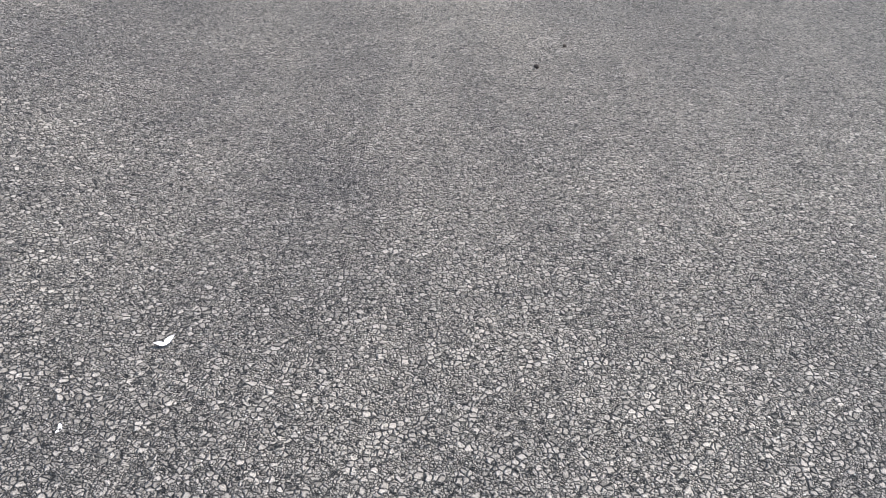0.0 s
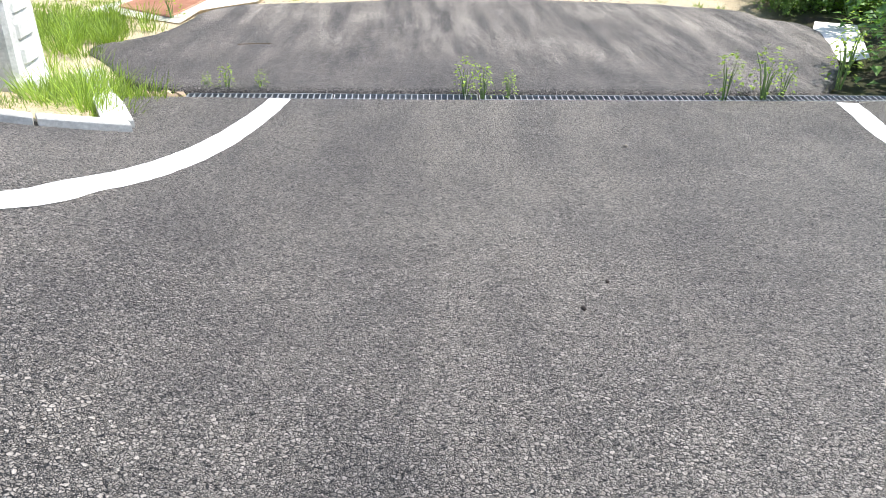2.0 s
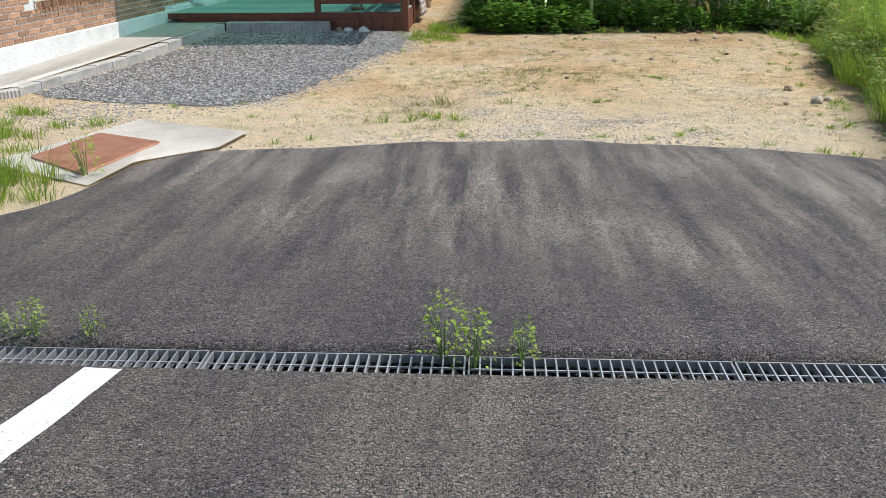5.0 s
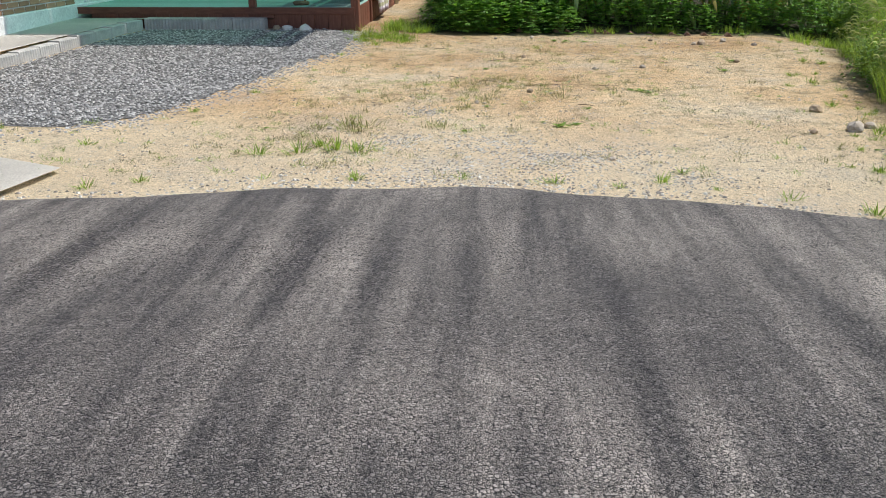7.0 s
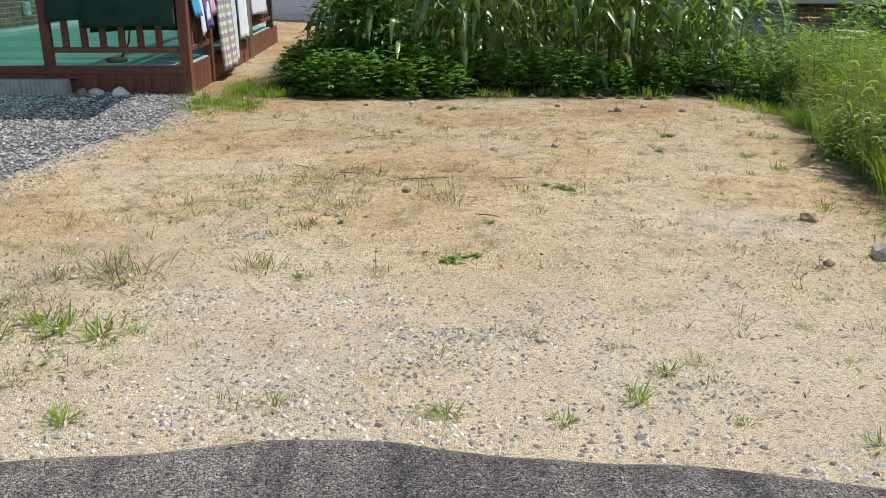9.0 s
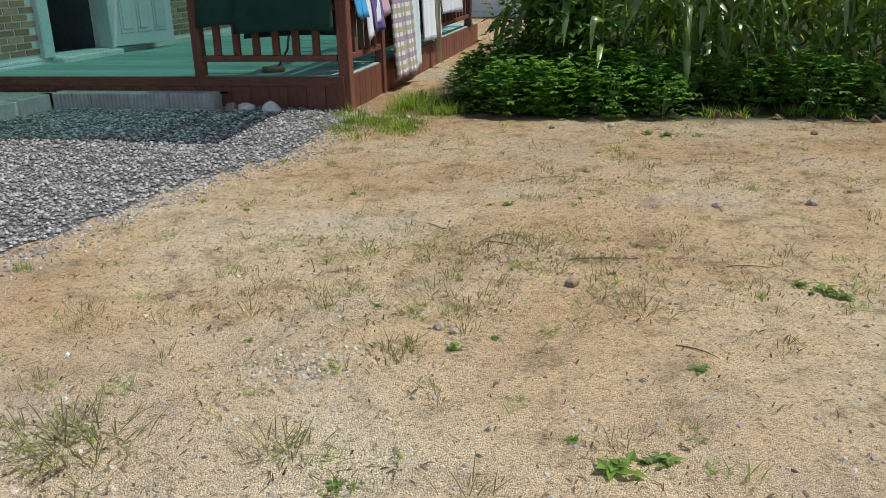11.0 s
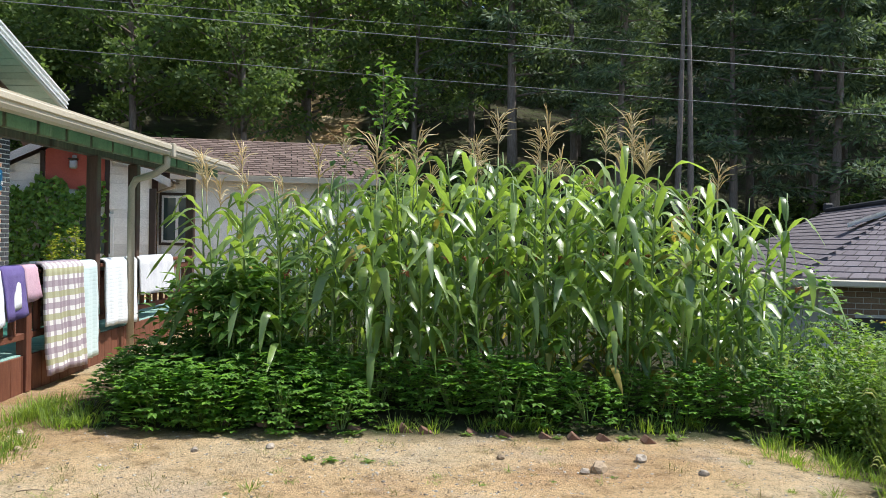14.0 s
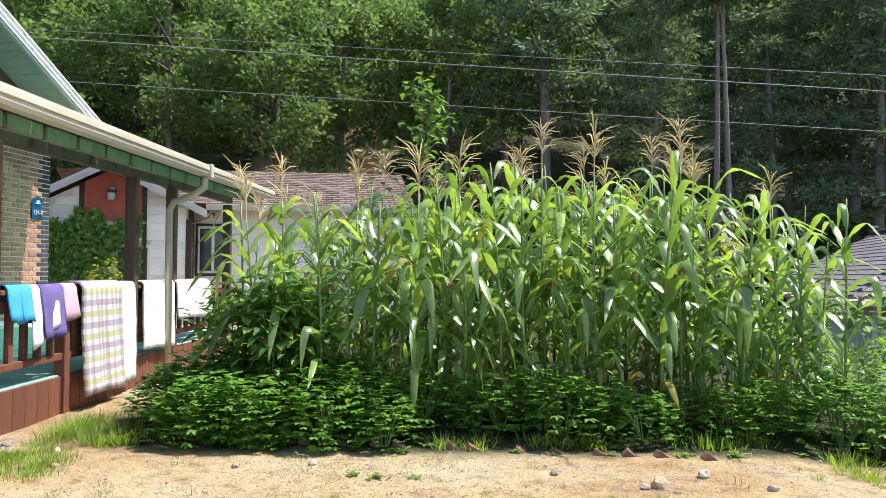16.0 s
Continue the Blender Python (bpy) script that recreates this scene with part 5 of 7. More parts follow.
def grass_clump(name, n, h, w, spread_, mat, label, category, group, seed, heads=0, head_mat=None, lean=0.45):
    r = random.Random(seed)
    p = root(name, (0, 0, -50), label, category, group)
    ch = []
    for i in range(n):
        a, q = r.uniform(0, 6.28), r.random() * spread_
        ch.append(blade((math.cos(a) * q, math.sin(a) * q, 0), a + r.uniform(-0.8, 0.8), h * r.uniform(0.55, 1.1), w * r.uniform(0.7, 1.3), r.uniform(0.05, lean), r.uniform(0.3, 1.5), 4, 0.3, r.uniform(-0.5, 0.5)))
    v, f = join(ch)
    shared("foliage", mesh_of("foliage", v, f, mat), p)
    if heads:
        ch = []
        for i in range(heads):
            a, q = r.uniform(0, 6.28), r.random() * spread_
            b = Vector((math.cos(a) * q, math.sin(a) * q, 0))
            o = Vector((math.cos(a), math.sin(a), 0))
            t = h * r.uniform(0.95, 1.35)
            ch.append(tube([b, b + o * t * 0.12 + Vector((0, 0, t * 0.6)), b + o * t * 0.25 + Vector((0, 0, t))], [0.0018, 0.0015, 0.0012], 3))
            e = b + o * t * 0.25 + Vector((0, 0, t))
            ch.append(tube([e, e + o * 0.03 + Vector((0, 0, 0.035)), e + o * 0.075 + Vector((0, 0, 0.035)), e + o * 0.11 + Vector((0, 0, 0.0))], [0.004, 0.009, 0.009, 0.003], 5))
        v, f = join(ch)
        shared("seed_head", mesh_of("seed_head", v, f, head_mat or M["foxtail"]), p)
    return p


VERGE = ([3.4, 3.9, 4.97, 6.8, 7.6, 9.2, 11.46, 13.0], [3.62, 3.74, 3.97, 4.45, 4.42, 4.82, 5.42, 5.7])


def verge_x(y):
    return lerp(y, *VERGE)


r = random.Random(9)
gk = [grass_clump("tall_grass_clump", 190, 0.62, 0.006, 0.26, M["grass"], "tall bright green foxtail grass clump on the verge", "grass clump", "verge weeds", 70 + i, 14) for i in range(4)]
sp = []
for i in range(70):
    y = r.uniform(4.6, 12.6)
    x = verge_x(y) + 0.25 + abs(r.gauss(0, 0.9))
    sp.append((x, y, r.uniform(0, 360), r.uniform(0.55, 1.15) * (0.6 + 0.4 * smooth(0.1, 0.8, x - verge_x(y)))))
spread(gk, sp)
wk = [bush("verge_weed", M["weed"], 330, 0.36, 0.62, 0.055, "leafy green wild weed on the verge", "weed", "verge weeds", 80 + i, 12) for i in range(4)]
sp = []
for i in range(130):
    y = r.uniform(3.6, 12.8)
    x = verge_x(y) + 0.3 + abs(r.gauss(0, 1.1))
    sp.append((x, y, r.uniform(0, 360), r.uniform(0.6, 1.25) * (0.7 + 0.6 * smooth(0.3, 1.8, x - verge_x(y)))))
sp += [(r.uniform(5.9, 9.5), r.uniform(11.6, 16.0), r.uniform(0, 360), r.uniform(0.9, 1.45)) for _ in range(60)]
spread(wk, sp)


def feathery(seed):
    """A tall wild plant whose stems carry thread-fine leaves."""
    r = random.Random(seed)
    p = root("feathery_weed", (0, 0, -50), "tall bright green weed with thread-fine feathery leaves", "weed", "verge weeds")
    st, lv = [], []
    for _ in range(9):
        a, H = r.uniform(0, 6.28), r.uniform(0.6, 1.0)
        o = Vector((math.cos(a), math.sin(a), 0)) * r.uniform(0.1, 0.32)
        tip = o + Vector((0, 0, H))
        st.append(tube([o * 0.2, o * 0.6 + Vector((0, 0, H * 0.5)), tip], [0.005, 0.004, 0.0015], 4))
        for _ in range(85):
            u = r.uniform(0.2, 1.0)
            b = (o * 0.2).lerp(tip, u)
            d = rand_dir(r, 0.0, 0.8)
            n = d.orthogonal().normalized() * 0.0022
            L = r.uniform(0.06, 0.15)
            lv.append(([b - n, b + d * L * 0.6 - n, b + d * L, b + d * L * 0.6 + n, b + n], [(0, 1, 3, 4), (1, 2, 3)]))
    v, f = join(st)
    shared("stem", mesh_of("stem", v, f, M["stalk"]), p)
    v, f = join(lv)
    shared("foliage", mesh_of("foliage", v, f, M["feather"]), p)
    return p


M["feather"] = leafy("feathery_leaf", (0.16, 0.25, 0.04), (0.32, 0.43, 0.09), 0.5, 0.6, 0.3)
fk = [feathery(95 + i) for i in range(3)]
sp = []
for i in range(46):
    y = r.uniform(6.2, 11.4)
    sp.append((verge_x(y) + 0.55 + abs(r.gauss(0, 0.7)), y, r.uniform(0, 360), r.uniform(0.75, 1.15)))
spread(fk, sp)
sk = [bush("broadleaf_shrub", M["bean"], 420, 0.7, 1.5, 0.13, "dark broad-leaved shrub at the edge of the drive", "shrub", "shrubs by the drive", 90 + i, 14) for i in range(3)]
sp = [(4.75, 2.5, 0, 0.7), (4.35, 1.3, 40, 0.55), (4.0, 0.5, 200, 0.72), (4.2, -0.1, 120, 0.6), (5.3, 3.6, 90, 0.9), (5.6, 4.9, 200, 1.0), (6.1, 6.3, 50, 1.05), (6.6, 7.6, 20, 1.0), (5.6, 2.0, 77, 1.0), (6.4, 3.6, 10, 1.1), (7.0, 5.4, 130, 1.2), (7.4, 9.3, 30, 1.1), (8, 11.5, 60, 1.1), (7.4, 13, 80, 0.9), (8.6, 14.5, 33, 1.1), (6.9, 15, 120, 0.9), (4.6, 0.5, 60, 0.5), (7.8, 7.5, 99, 1.2), (9, 9.5, 12, 1.3), (9.5, 12.8, 70, 1.3)]
spread(sk, sp)
# ---- neighbouring houses ----
TURN = Matrix.Translation((-5.0, 25.0, 0)) @ Matrix.Rotation(radians(9), 4, "Z") @ Matrix.Translation((5.0, -25.0, 0))
def lap_wall(h, x0, x1, y, z0, z1, skip=(), top=None):
    """White lap boards facing -y; skip: (x0, x1, z0, z1) left free; top(x): sloping upper limit."""
    n = int((z1 - z0) / 0.2)
    for i in range(n):
        za, zb = z0 + i * 0.2, z0 + i * 0.2 + 0.197
        segs = [(x0, x1)]
        if top:
            inside = [x for x in np.linspace(x0, x1, 120) if top(x) > zb]
            if not inside:
                continue
            segs = [(min(inside), max(inside))]
        for a, b, c, d in skip:
            if zb > c and za < d:
                segs = [q for s, e in segs for q in ((s, min(e, a)), (max(s, b), e)) if q[1] - q[0] > 0.03]
        for s, e in segs:
            bm = box((s, y, za), (e, y + 0.03, zb))
            for v in bm.verts:
                if v.co.z < za + 0.01 and v.co.y < y + 0.01:
                    v.co.y -= 0.014
            part("siding_board", bm, M["siding"], h)


def shingle_plane(h, o, u, w, nu, nw, mat, name="shingle", label=""):
    """A roof slope of overlapping courses: o corner at the eave, u along it, w up the slope."""
    o, u, w = Vector(o), Vector(u), Vector(w)
    nrm = u.cross(w).normalized()
    if nrm.z < 0:
        nrm = -nrm
    ch = []
    for j in range(nw):
        off = 0.5 * (j % 2)
        for i in range(-1, nu):
            a, b = max(0.0, (i + off) / nu), min(1.0, (i + 1 + off) / nu - 0.004)
            if b - a < 0.002:
                continue
            p, q = o + u * a + w * (j / nw), o + u * b + w * (j / nw)
            t = w * (1.0 / nw)
            vs = [p + nrm * 0.018, q + nrm * 0.018, q + t + nrm * 0.004, p + t + nrm * 0.004, p, q]
            ch.append((vs, [(0, 1, 2, 3), (4, 5, 1, 0)]))
    v, f = join(ch)
    return tagged(shared(name, mesh_of(name, v, f, mat), h), label, kind="stuff")


def slab_bm(pts, th):
    bm = bmesh.new()
    fc = bm.faces.new([bm.verts.new(p) for p in pts])
    bmesh.ops.solidify(bm, geom=[fc], thickness=th)
    return bm


def island(name, c1, c2, rough=0.95):
    m, nt, b = new_mat(name)
    geo = nt.nodes.new("ShaderNodeNewGeometry")
    col = ramp(nt, geo.outputs["Random Per Island"], [(0, c1), (1, c2)])
    n = noise_of(nt, coords(nt), 40, 3)
    col = mixc(nt, 0.7, col, ramp(nt, n, [(0.3, (0.75,) * 3), (0.7, (1.2,) * 3)]), "MULTIPLY")
    nt.links.new(col, b.inputs["Base Color"])
    b.inputs["Roughness"].default_value = rough
    b.inputs["Specular IOR Level"].default_value = 0.2
    return m


def prism(xz, y0, y1):
    """An upright slab with the outline xz between y0 and y1."""
    bm = bmesh.new()
    a = [bm.verts.new((x, y0, z)) for x, z in xz]
    b = [bm.verts.new((x, y1, z)) for x, z in xz]
    bm.faces.new(a)
    bm.faces.new(b[::-1])
    for i in range(len(xz)):
        j = (i + 1) % len(xz)
        bm.faces.new((a[j], a[i], b[i], b[j]))
    return bm


def white_house():
    h = root("white_house", (0, 0, 0), "white clapboard house with red gable panel and brown shingle roof", "house")
    h.matrix_basis = TURN
    yf, ax, az, sl = 25.0, -5.44, 3.55, 0.5
    xl, xr = -7.5, -3.75
    top = lambda x: az - 0.12 - sl * abs(x - ax)
    lap_wall(h, xl, xr, yf, -0.2, 3.6, [(-6.08, -4.72, 2.2, 9), (-5.35, -4.55, 0.7, 1.7)], top)
    part("gable_wall", prism([(xl, -0.3), (xr, -0.3), (xr, top(xr)), (ax, top(ax)), (xl, top(xl))], yf + 0.05, yf + 0.2), M["siding"], h)
    part("gable_panel", prism([(-6.04, 2.25), (-4.76, 2.25), (-4.76, top(-4.76)), (ax, top(ax)), (-6.04, top(-6.04))], yf - 0.02, yf + 0.04), M["red_panel"], h, "brick-red stucco gable panel")
    for x in (-6.1, -4.7):
        part("trim_board", box((x - 0.05, yf - 0.04, 0.0), (x + 0.05, yf + 0.02, top(x)), 0.005), M["dark_trim"], h)
    part("corner_board", box((xr - 0.02, yf - 0.04, -0.2), (xr + 0.12, yf + 0.1, 2.3), 0.005), M["dark_trim"], h)
    w = part("window_frame", box((-5.35, yf - 0.03, 0.7), (-4.55, yf + 0.03, 1.7), 0.01), M["white"], h, "white window half hidden by ivy")
    part("pane", box((-5.28, yf - 0.036, 0.77), (-4.62, yf - 0.03, 1.63)), M["glass"], w)
    # front gable roof
    for s in (-1, 1):
        xe = ax + s * 2.2
        ze = az - sl * 2.2
        part("roof_board", slab_bm([(ax, yf - 0.5, az), (ax, 29.2, az), (xe, 29.2, ze), (xe, yf - 0.5, ze)], 0.08), M["shingle"], h)
        shingle_plane(h, (xe, yf - 0.48, ze + 0.03), (0, 4.6, 0), (-s * 2.2, 0, sl * 2.2), 14, 13, M["shingle_far"])
        part("rake_board", slab_bm([(ax, yf - 0.5, az + 0.05), (xe, yf - 0.5, ze + 0.05), (xe, yf - 0.5, ze - 0.14), (ax, yf - 0.5, az - 0.14)], 0.05), M["siding"], h)
    # main wing with its window and long roof
    yw = 26.1
    lap_wall(h, xr + 0.1, 1.4, yw, -0.2, 2.6, [(-3.66, -2.88, 1.0, 2.24)])
    part("wing_wall", box((xr, yw + 0.05, -0.3), (1.4, yw + 0.25, 2.62)), M["siding"], h)
    w = part("window_frame", box((-3.70, yw - 0.05, 0.97), (-2.85, yw + 0.03, 2.27), 0.01), M["dark_trim"], h, "white framed sliding window with dark surround")
    part("sash", box((-3.64, yw - 0.075, 1.04), (-2.91, yw - 0.05, 2.20), 0.006), M["white"], w)
    for x in (-3.59, -3.24):
        part("pane", box((x, yw - 0.083, 1.10), (x + 0.28, yw - 0.076, 2.14)), M["glass"], w)
    part("wing_roof", slab_bm([(-4.6, yw - 0.45, 2.70), (1.7, yw - 0.45, 2.70), (1.7, 29.4, 3.95), (-4.6, 29.4, 3.95)], 0.08), M["shingle"], h)
    shingle_plane(h, (-4.6, yw - 0.45, 2.73), (6.3, 0, 0), (0, 3.75, 1.25), 20, 18, M["shingle_far"])
    part("wing_roof_back", slab_bm([(-8, 33, 2.5), (1.7, 33, 2.5), (1.7, 29.4, 3.95), (-8, 29.4, 3.95)], 0.08), M["shingle"], h)
    part("fascia", box((-3.4, yw - 0.52, 2.57), (1.7, yw - 0.45, 2.72), 0.006), M["gutter"], h)
    v, f = tube([(-3.3, yw - 0.5, 2.55), (-3.3, yw - 0.4, 2.4), (-3.80, yw - 0.1, 2.25), (-3.80, yw - 0.06, 0)], 0.04, 8)
    shared("downpipe", mesh_of("downpipe", v, f, M["gutter"], flat=False), h)
    part("far_end_wall", box((1.2, yw, -0.3), (1.4, 32.8, 2.6)), M["siding"], h)
    part("gable_side_wall", box((xl, yf + 0.1, -0.3), (xl + 0.2, 32.8, 2.3)), M["siding"], h)
    # lamp on the red panel
    l = root("wall_lamp", (-5.41, yf - 0.05, 2.80), "grey metal lantern on the red gable panel", "lamp")
    l.matrix_basis = TURN @ l.matrix_basis
    part("bracket", box((-0.05, -0.02, 0.1), (0.05, 0.05, 0.22), 0.01), M["steel"], l)
    part("lantern", box((-0.08, -0.2, -0.1), (0.08, -0.04, 0.1), 0.03), M["steel"], l)
    part("cap", box((-0.1, -0.22, 0.1), (0.1, 0.0, 0.14), 0.02), M["dark_trim"], l)
    # ivy
    r = random.Random(12)
    iv = root("ivy", (0, 0, 0), "thick green ivy climbing over the white wall", "ivy")
    iv.matrix_basis = TURN
    ch = []
    for _ in range(2600):
        x, z = r.uniform(-7.6, -4.75), r.random() ** 0.8
        lim = 2.35 + 0.18 * math.sin(x * 5) + 0.1 * math.sin(x * 13)
        at = Vector((x, yf - 0.05 - r.random() * 0.3 * (1 - z * 0.6), z * lim))
        if -5.4 < x < -4.5 and 0.65 < at.z < 1.65 and r.random() < 0.8:
            continue
        ch.append(leaf(at, (r.uniform(-1, 1), -0.6, r.uniform(-0.9, 0.3)), (0, -1, 0.4), 0.13 * r.uniform(0.7, 1.3), 0.12, 0.2))
    v, f = join(ch)
    shared("foliage", mesh_of("foliage", v, f, M["ivy"]), iv)
    v, f = join([tube([(x, yf - 0.04, 0), (x + 0.1, yf - 0.05, 1.0), (x - 0.05, yf - 0.05, 2.2)], [0.02, 0.015, 0.006], 5) for x in (-7.1, -6.4, -5.8)])
    shared("stem", mesh_of("stem", v, f, M["bark"]), iv)


M["shrub_yellow"] = leafy("yellow_green_leaf", (0.22, 0.28, 0.04), (0.42, 0.44, 0.07), 0.45, 0.5, 0.4)
gs = bush("garden_shrub", M["shrub_yellow"], 420, 0.5, 1.35, 0.09, "yellow-green garden shrub beside the ivy wall", "shrub", "", 420, 12)
gs.matrix_basis = TURN @ pose(-5.35, 24.1, -0.1)
M["shingle_far"] = island("brown_shingles", (0.12, 0.085, 0.07), (0.24, 0.175, 0.145))
M["shingle_grey"] = island("purple_grey_shingles", (0.15, 0.13, 0.138), (0.20, 0.178, 0.186))
white_house()


def grey_house():
    """Brick house beyond the field, its ridge running away from the yard."""
    h = new("grey_roof_house")
    h.matrix_basis = pose(12.4, 22.0, 0, 0, 0, 90 - 13.5)
    tagged(h, "brick house with purple-grey shingle hip roof and black ridge", "house")
    zr, ze, hw, u0, u1 = 2.24, 0.74, 2.85, -3.3, 7.0
    # local x along the ridge, y to the left
    for s in (1, -1):
        # each long slope, its near end cut by the hip
        ch = []
        nw, nu = 16, 26
        for j in range(nw):
            ta, tb = j / nw, (j + 1) / nw
            a0 = u0 + (0 - u0) * ta * 1.0
            for i in range(nu):
                xa = u0 + (u1 - u0) * (i + 0.5 * (j % 2)) / nu
                xb = xa + (u1 - u0) / nu - 0.01
                if xb < a0:
                    continue
                xa = max(xa, a0)
                ya, yb = s * hw * (1 - ta), s * hw * (1 - tb)
                z0, z1 = ze + (zr - ze) * ta, ze + (zr - ze) * tb
                ch.append(([Vector(p) for p in ((xa, ya, z0 + 0.02), (xb, ya, z0 + 0.02), (xb, yb, z1 + 0.004), (xa, yb, z1 + 0.004), (xa, ya, z0 - 0.01), (xb, ya, z0 - 0.01))], [(0, 1, 2, 3), (4, 5, 1, 0)]))
        v, f = join(ch)
        tagged(shared("roof_slope", mesh_of("roof_slope", v, f, M["shingle_grey"]), h), kind="stuff")
    ch = []
    for j in range(12):
        ta, tb = j / 16, (j + 1) / 16
        w = hw * (1 - ta)
        n = 20
        for i in range(-1, n):
            ya, yb = -w + 2 * w * max(0, (i + 0.5 * (j % 2))) / n, -w + 2 * w * min(n, (i + 1 + 0.5 * (j % 2))) / n - 0.012
            xa, xb = u0 + (0 - u0) * ta, u0 + (0 - u0) * tb
            z0, z1 = ze + (zr - ze) * ta, ze + (zr - ze) * tb
            k = (1 - tb) / (1 - ta)
            ch.append(([Vector(p) for p in ((xa, ya, z0 + 0.02), (xa, yb, z0 + 0.02), (xb, yb * k, z1 + 0.004), (xb, ya * k, z1 + 0.004), (xa, ya, z0 - 0.01), (xa, yb, z0 - 0.01))], [(0, 1, 2, 3), (4, 5, 1, 0)]))
    v, f = join(ch)
    tagged(shared("hip_slope", mesh_of("hip_slope", v, f, M["shingle_grey"]), h), kind="stuff")
    part("roof_deck", slab_bm([(u0, hw, ze - 0.03), (u0, -hw, ze - 0.03), (u1, -hw, ze - 0.03), (u1, hw, ze - 0.03)], 0.05), M["gutter"], h)
    part("ridge", box((-0.3, -0.1, zr - 0.02), (u1, 0.1, zr + 0.09), 0.03), M["ridge"], h, "black ridge capping with upturned ends")
    for x in (-0.3, u1 - 0.1):
        part("ridge_end", box((x - 0.1, -0.13, zr), (x + 0.12, 0.13, zr + 0.24), 0.05), M["ridge"], h)
    part("gablet", slab_bm([(-0.62, 1.05, zr - 0.42), (-0.62, -1.05, zr - 0.42), (-0.62, 0, zr - 0.03)], 0.06), M["siding"], h, "small white gablet with red vent")
    for s in (1, -1):
        part("gablet_rake", slab_bm([(-0.75, 0, zr + 0.04), (-0.75, s * 1.4, zr - 0.5), (-0.2, s * 1.4, zr - 0.5), (-0.2, 0, zr + 0.04)], 0.06), M["shingle2"], h)
        part("gablet_trim", slab_bm([(-0.77, 0, zr + 0.03), (-0.77, s * 1.4, zr - 0.51), (-0.77, s * 1.4, zr - 0.6), (-0.77, 0, zr - 0.08)], 0.03), M["siding"], h)
    part("vent", box((-0.70, -0.11, zr - 0.36), (-0.66, 0.11, zr - 0.14), 0.005), M["red_panel"], h)
    part("gutter", box((u0 - 0.1, -hw - 0.05, ze - 0.14), (u0 + 0.02, hw + 0.05, ze - 0.02), 0.02), M["gutter"], h)
    part("gutter", box((u0 + 0.02, hw - 0.02, ze - 0.14), (u1, hw + 0.1, ze - 0.02), 0.02), M["gutter"], h)
    # brick walls
    core = part("wall", box((u0 + 0.6, -hw + 0.55, -2.3), (u1 - 0.5, hw - 0.55, ze - 0.08)), M["mortar"], h)
    ch = []
    for j in range(29):
        z = -2.2 + j * 0.1
        for i in range(26):
            y = -hw + 0.57 + (i + 0.5 * (j % 2)) * 0.25
            if y > hw - 0.8 or (0.9 < y < 1.6 and -0.4 < z < 0.05):
                continue
            v, f = brick_shape(0.235, 0.03, 0.085)
            m = pose(u0 + 0.585, y + 0.12, z + 0.05, 0, 0, -90)
            ch.append(([m @ p for p in v], f))
    v, f = join(ch)
    tagged(shared("brickwork", mesh_of("brickwork", v, f, island("tan_bricks", (0.22, 0.14, 0.095), (0.36, 0.25, 0.18))), core), kind="stuff")
    w = part("window_frame", box((u0 + 0.55, 0.95, -0.4), (u0 + 0.66, 1.75, 0.05), 0.01), M["dark_trim"], h, "dark framed window in the brick wall")
    part("pane", box((u0 + 0.53, 1.02, -0.34), (u0 + 0.55, 1.68, -0.02)), M["glass"], w)


grey_house()


# ---- overhead cables ----
def cable(a, b, sag, rad):
    a, b = Vector(a), Vector(b)
    pts = [a.lerp(b, t) - Vector((0, 0, sag * 4 * t * (1 - t))) for t in np.linspace(0, 1, 40)]
    v, f = tube(pts, rad, 5)
    tagged(shared("overhead_cable", mesh_of("overhead_cable", v, f, M["cable"])), "pale overhead cable slung across the wooded slope", "cable", "overhead cables")


cable((-30, 25, 8.0), (40, 25, 3.98), 0.2, 0.010)
cable((-30, 25, 7.98), (40, 25, 4.6), 0.2, 0.006)
cable((-30, 25, 6.95), (40, 25, 3.12), 0.2, 0.008)


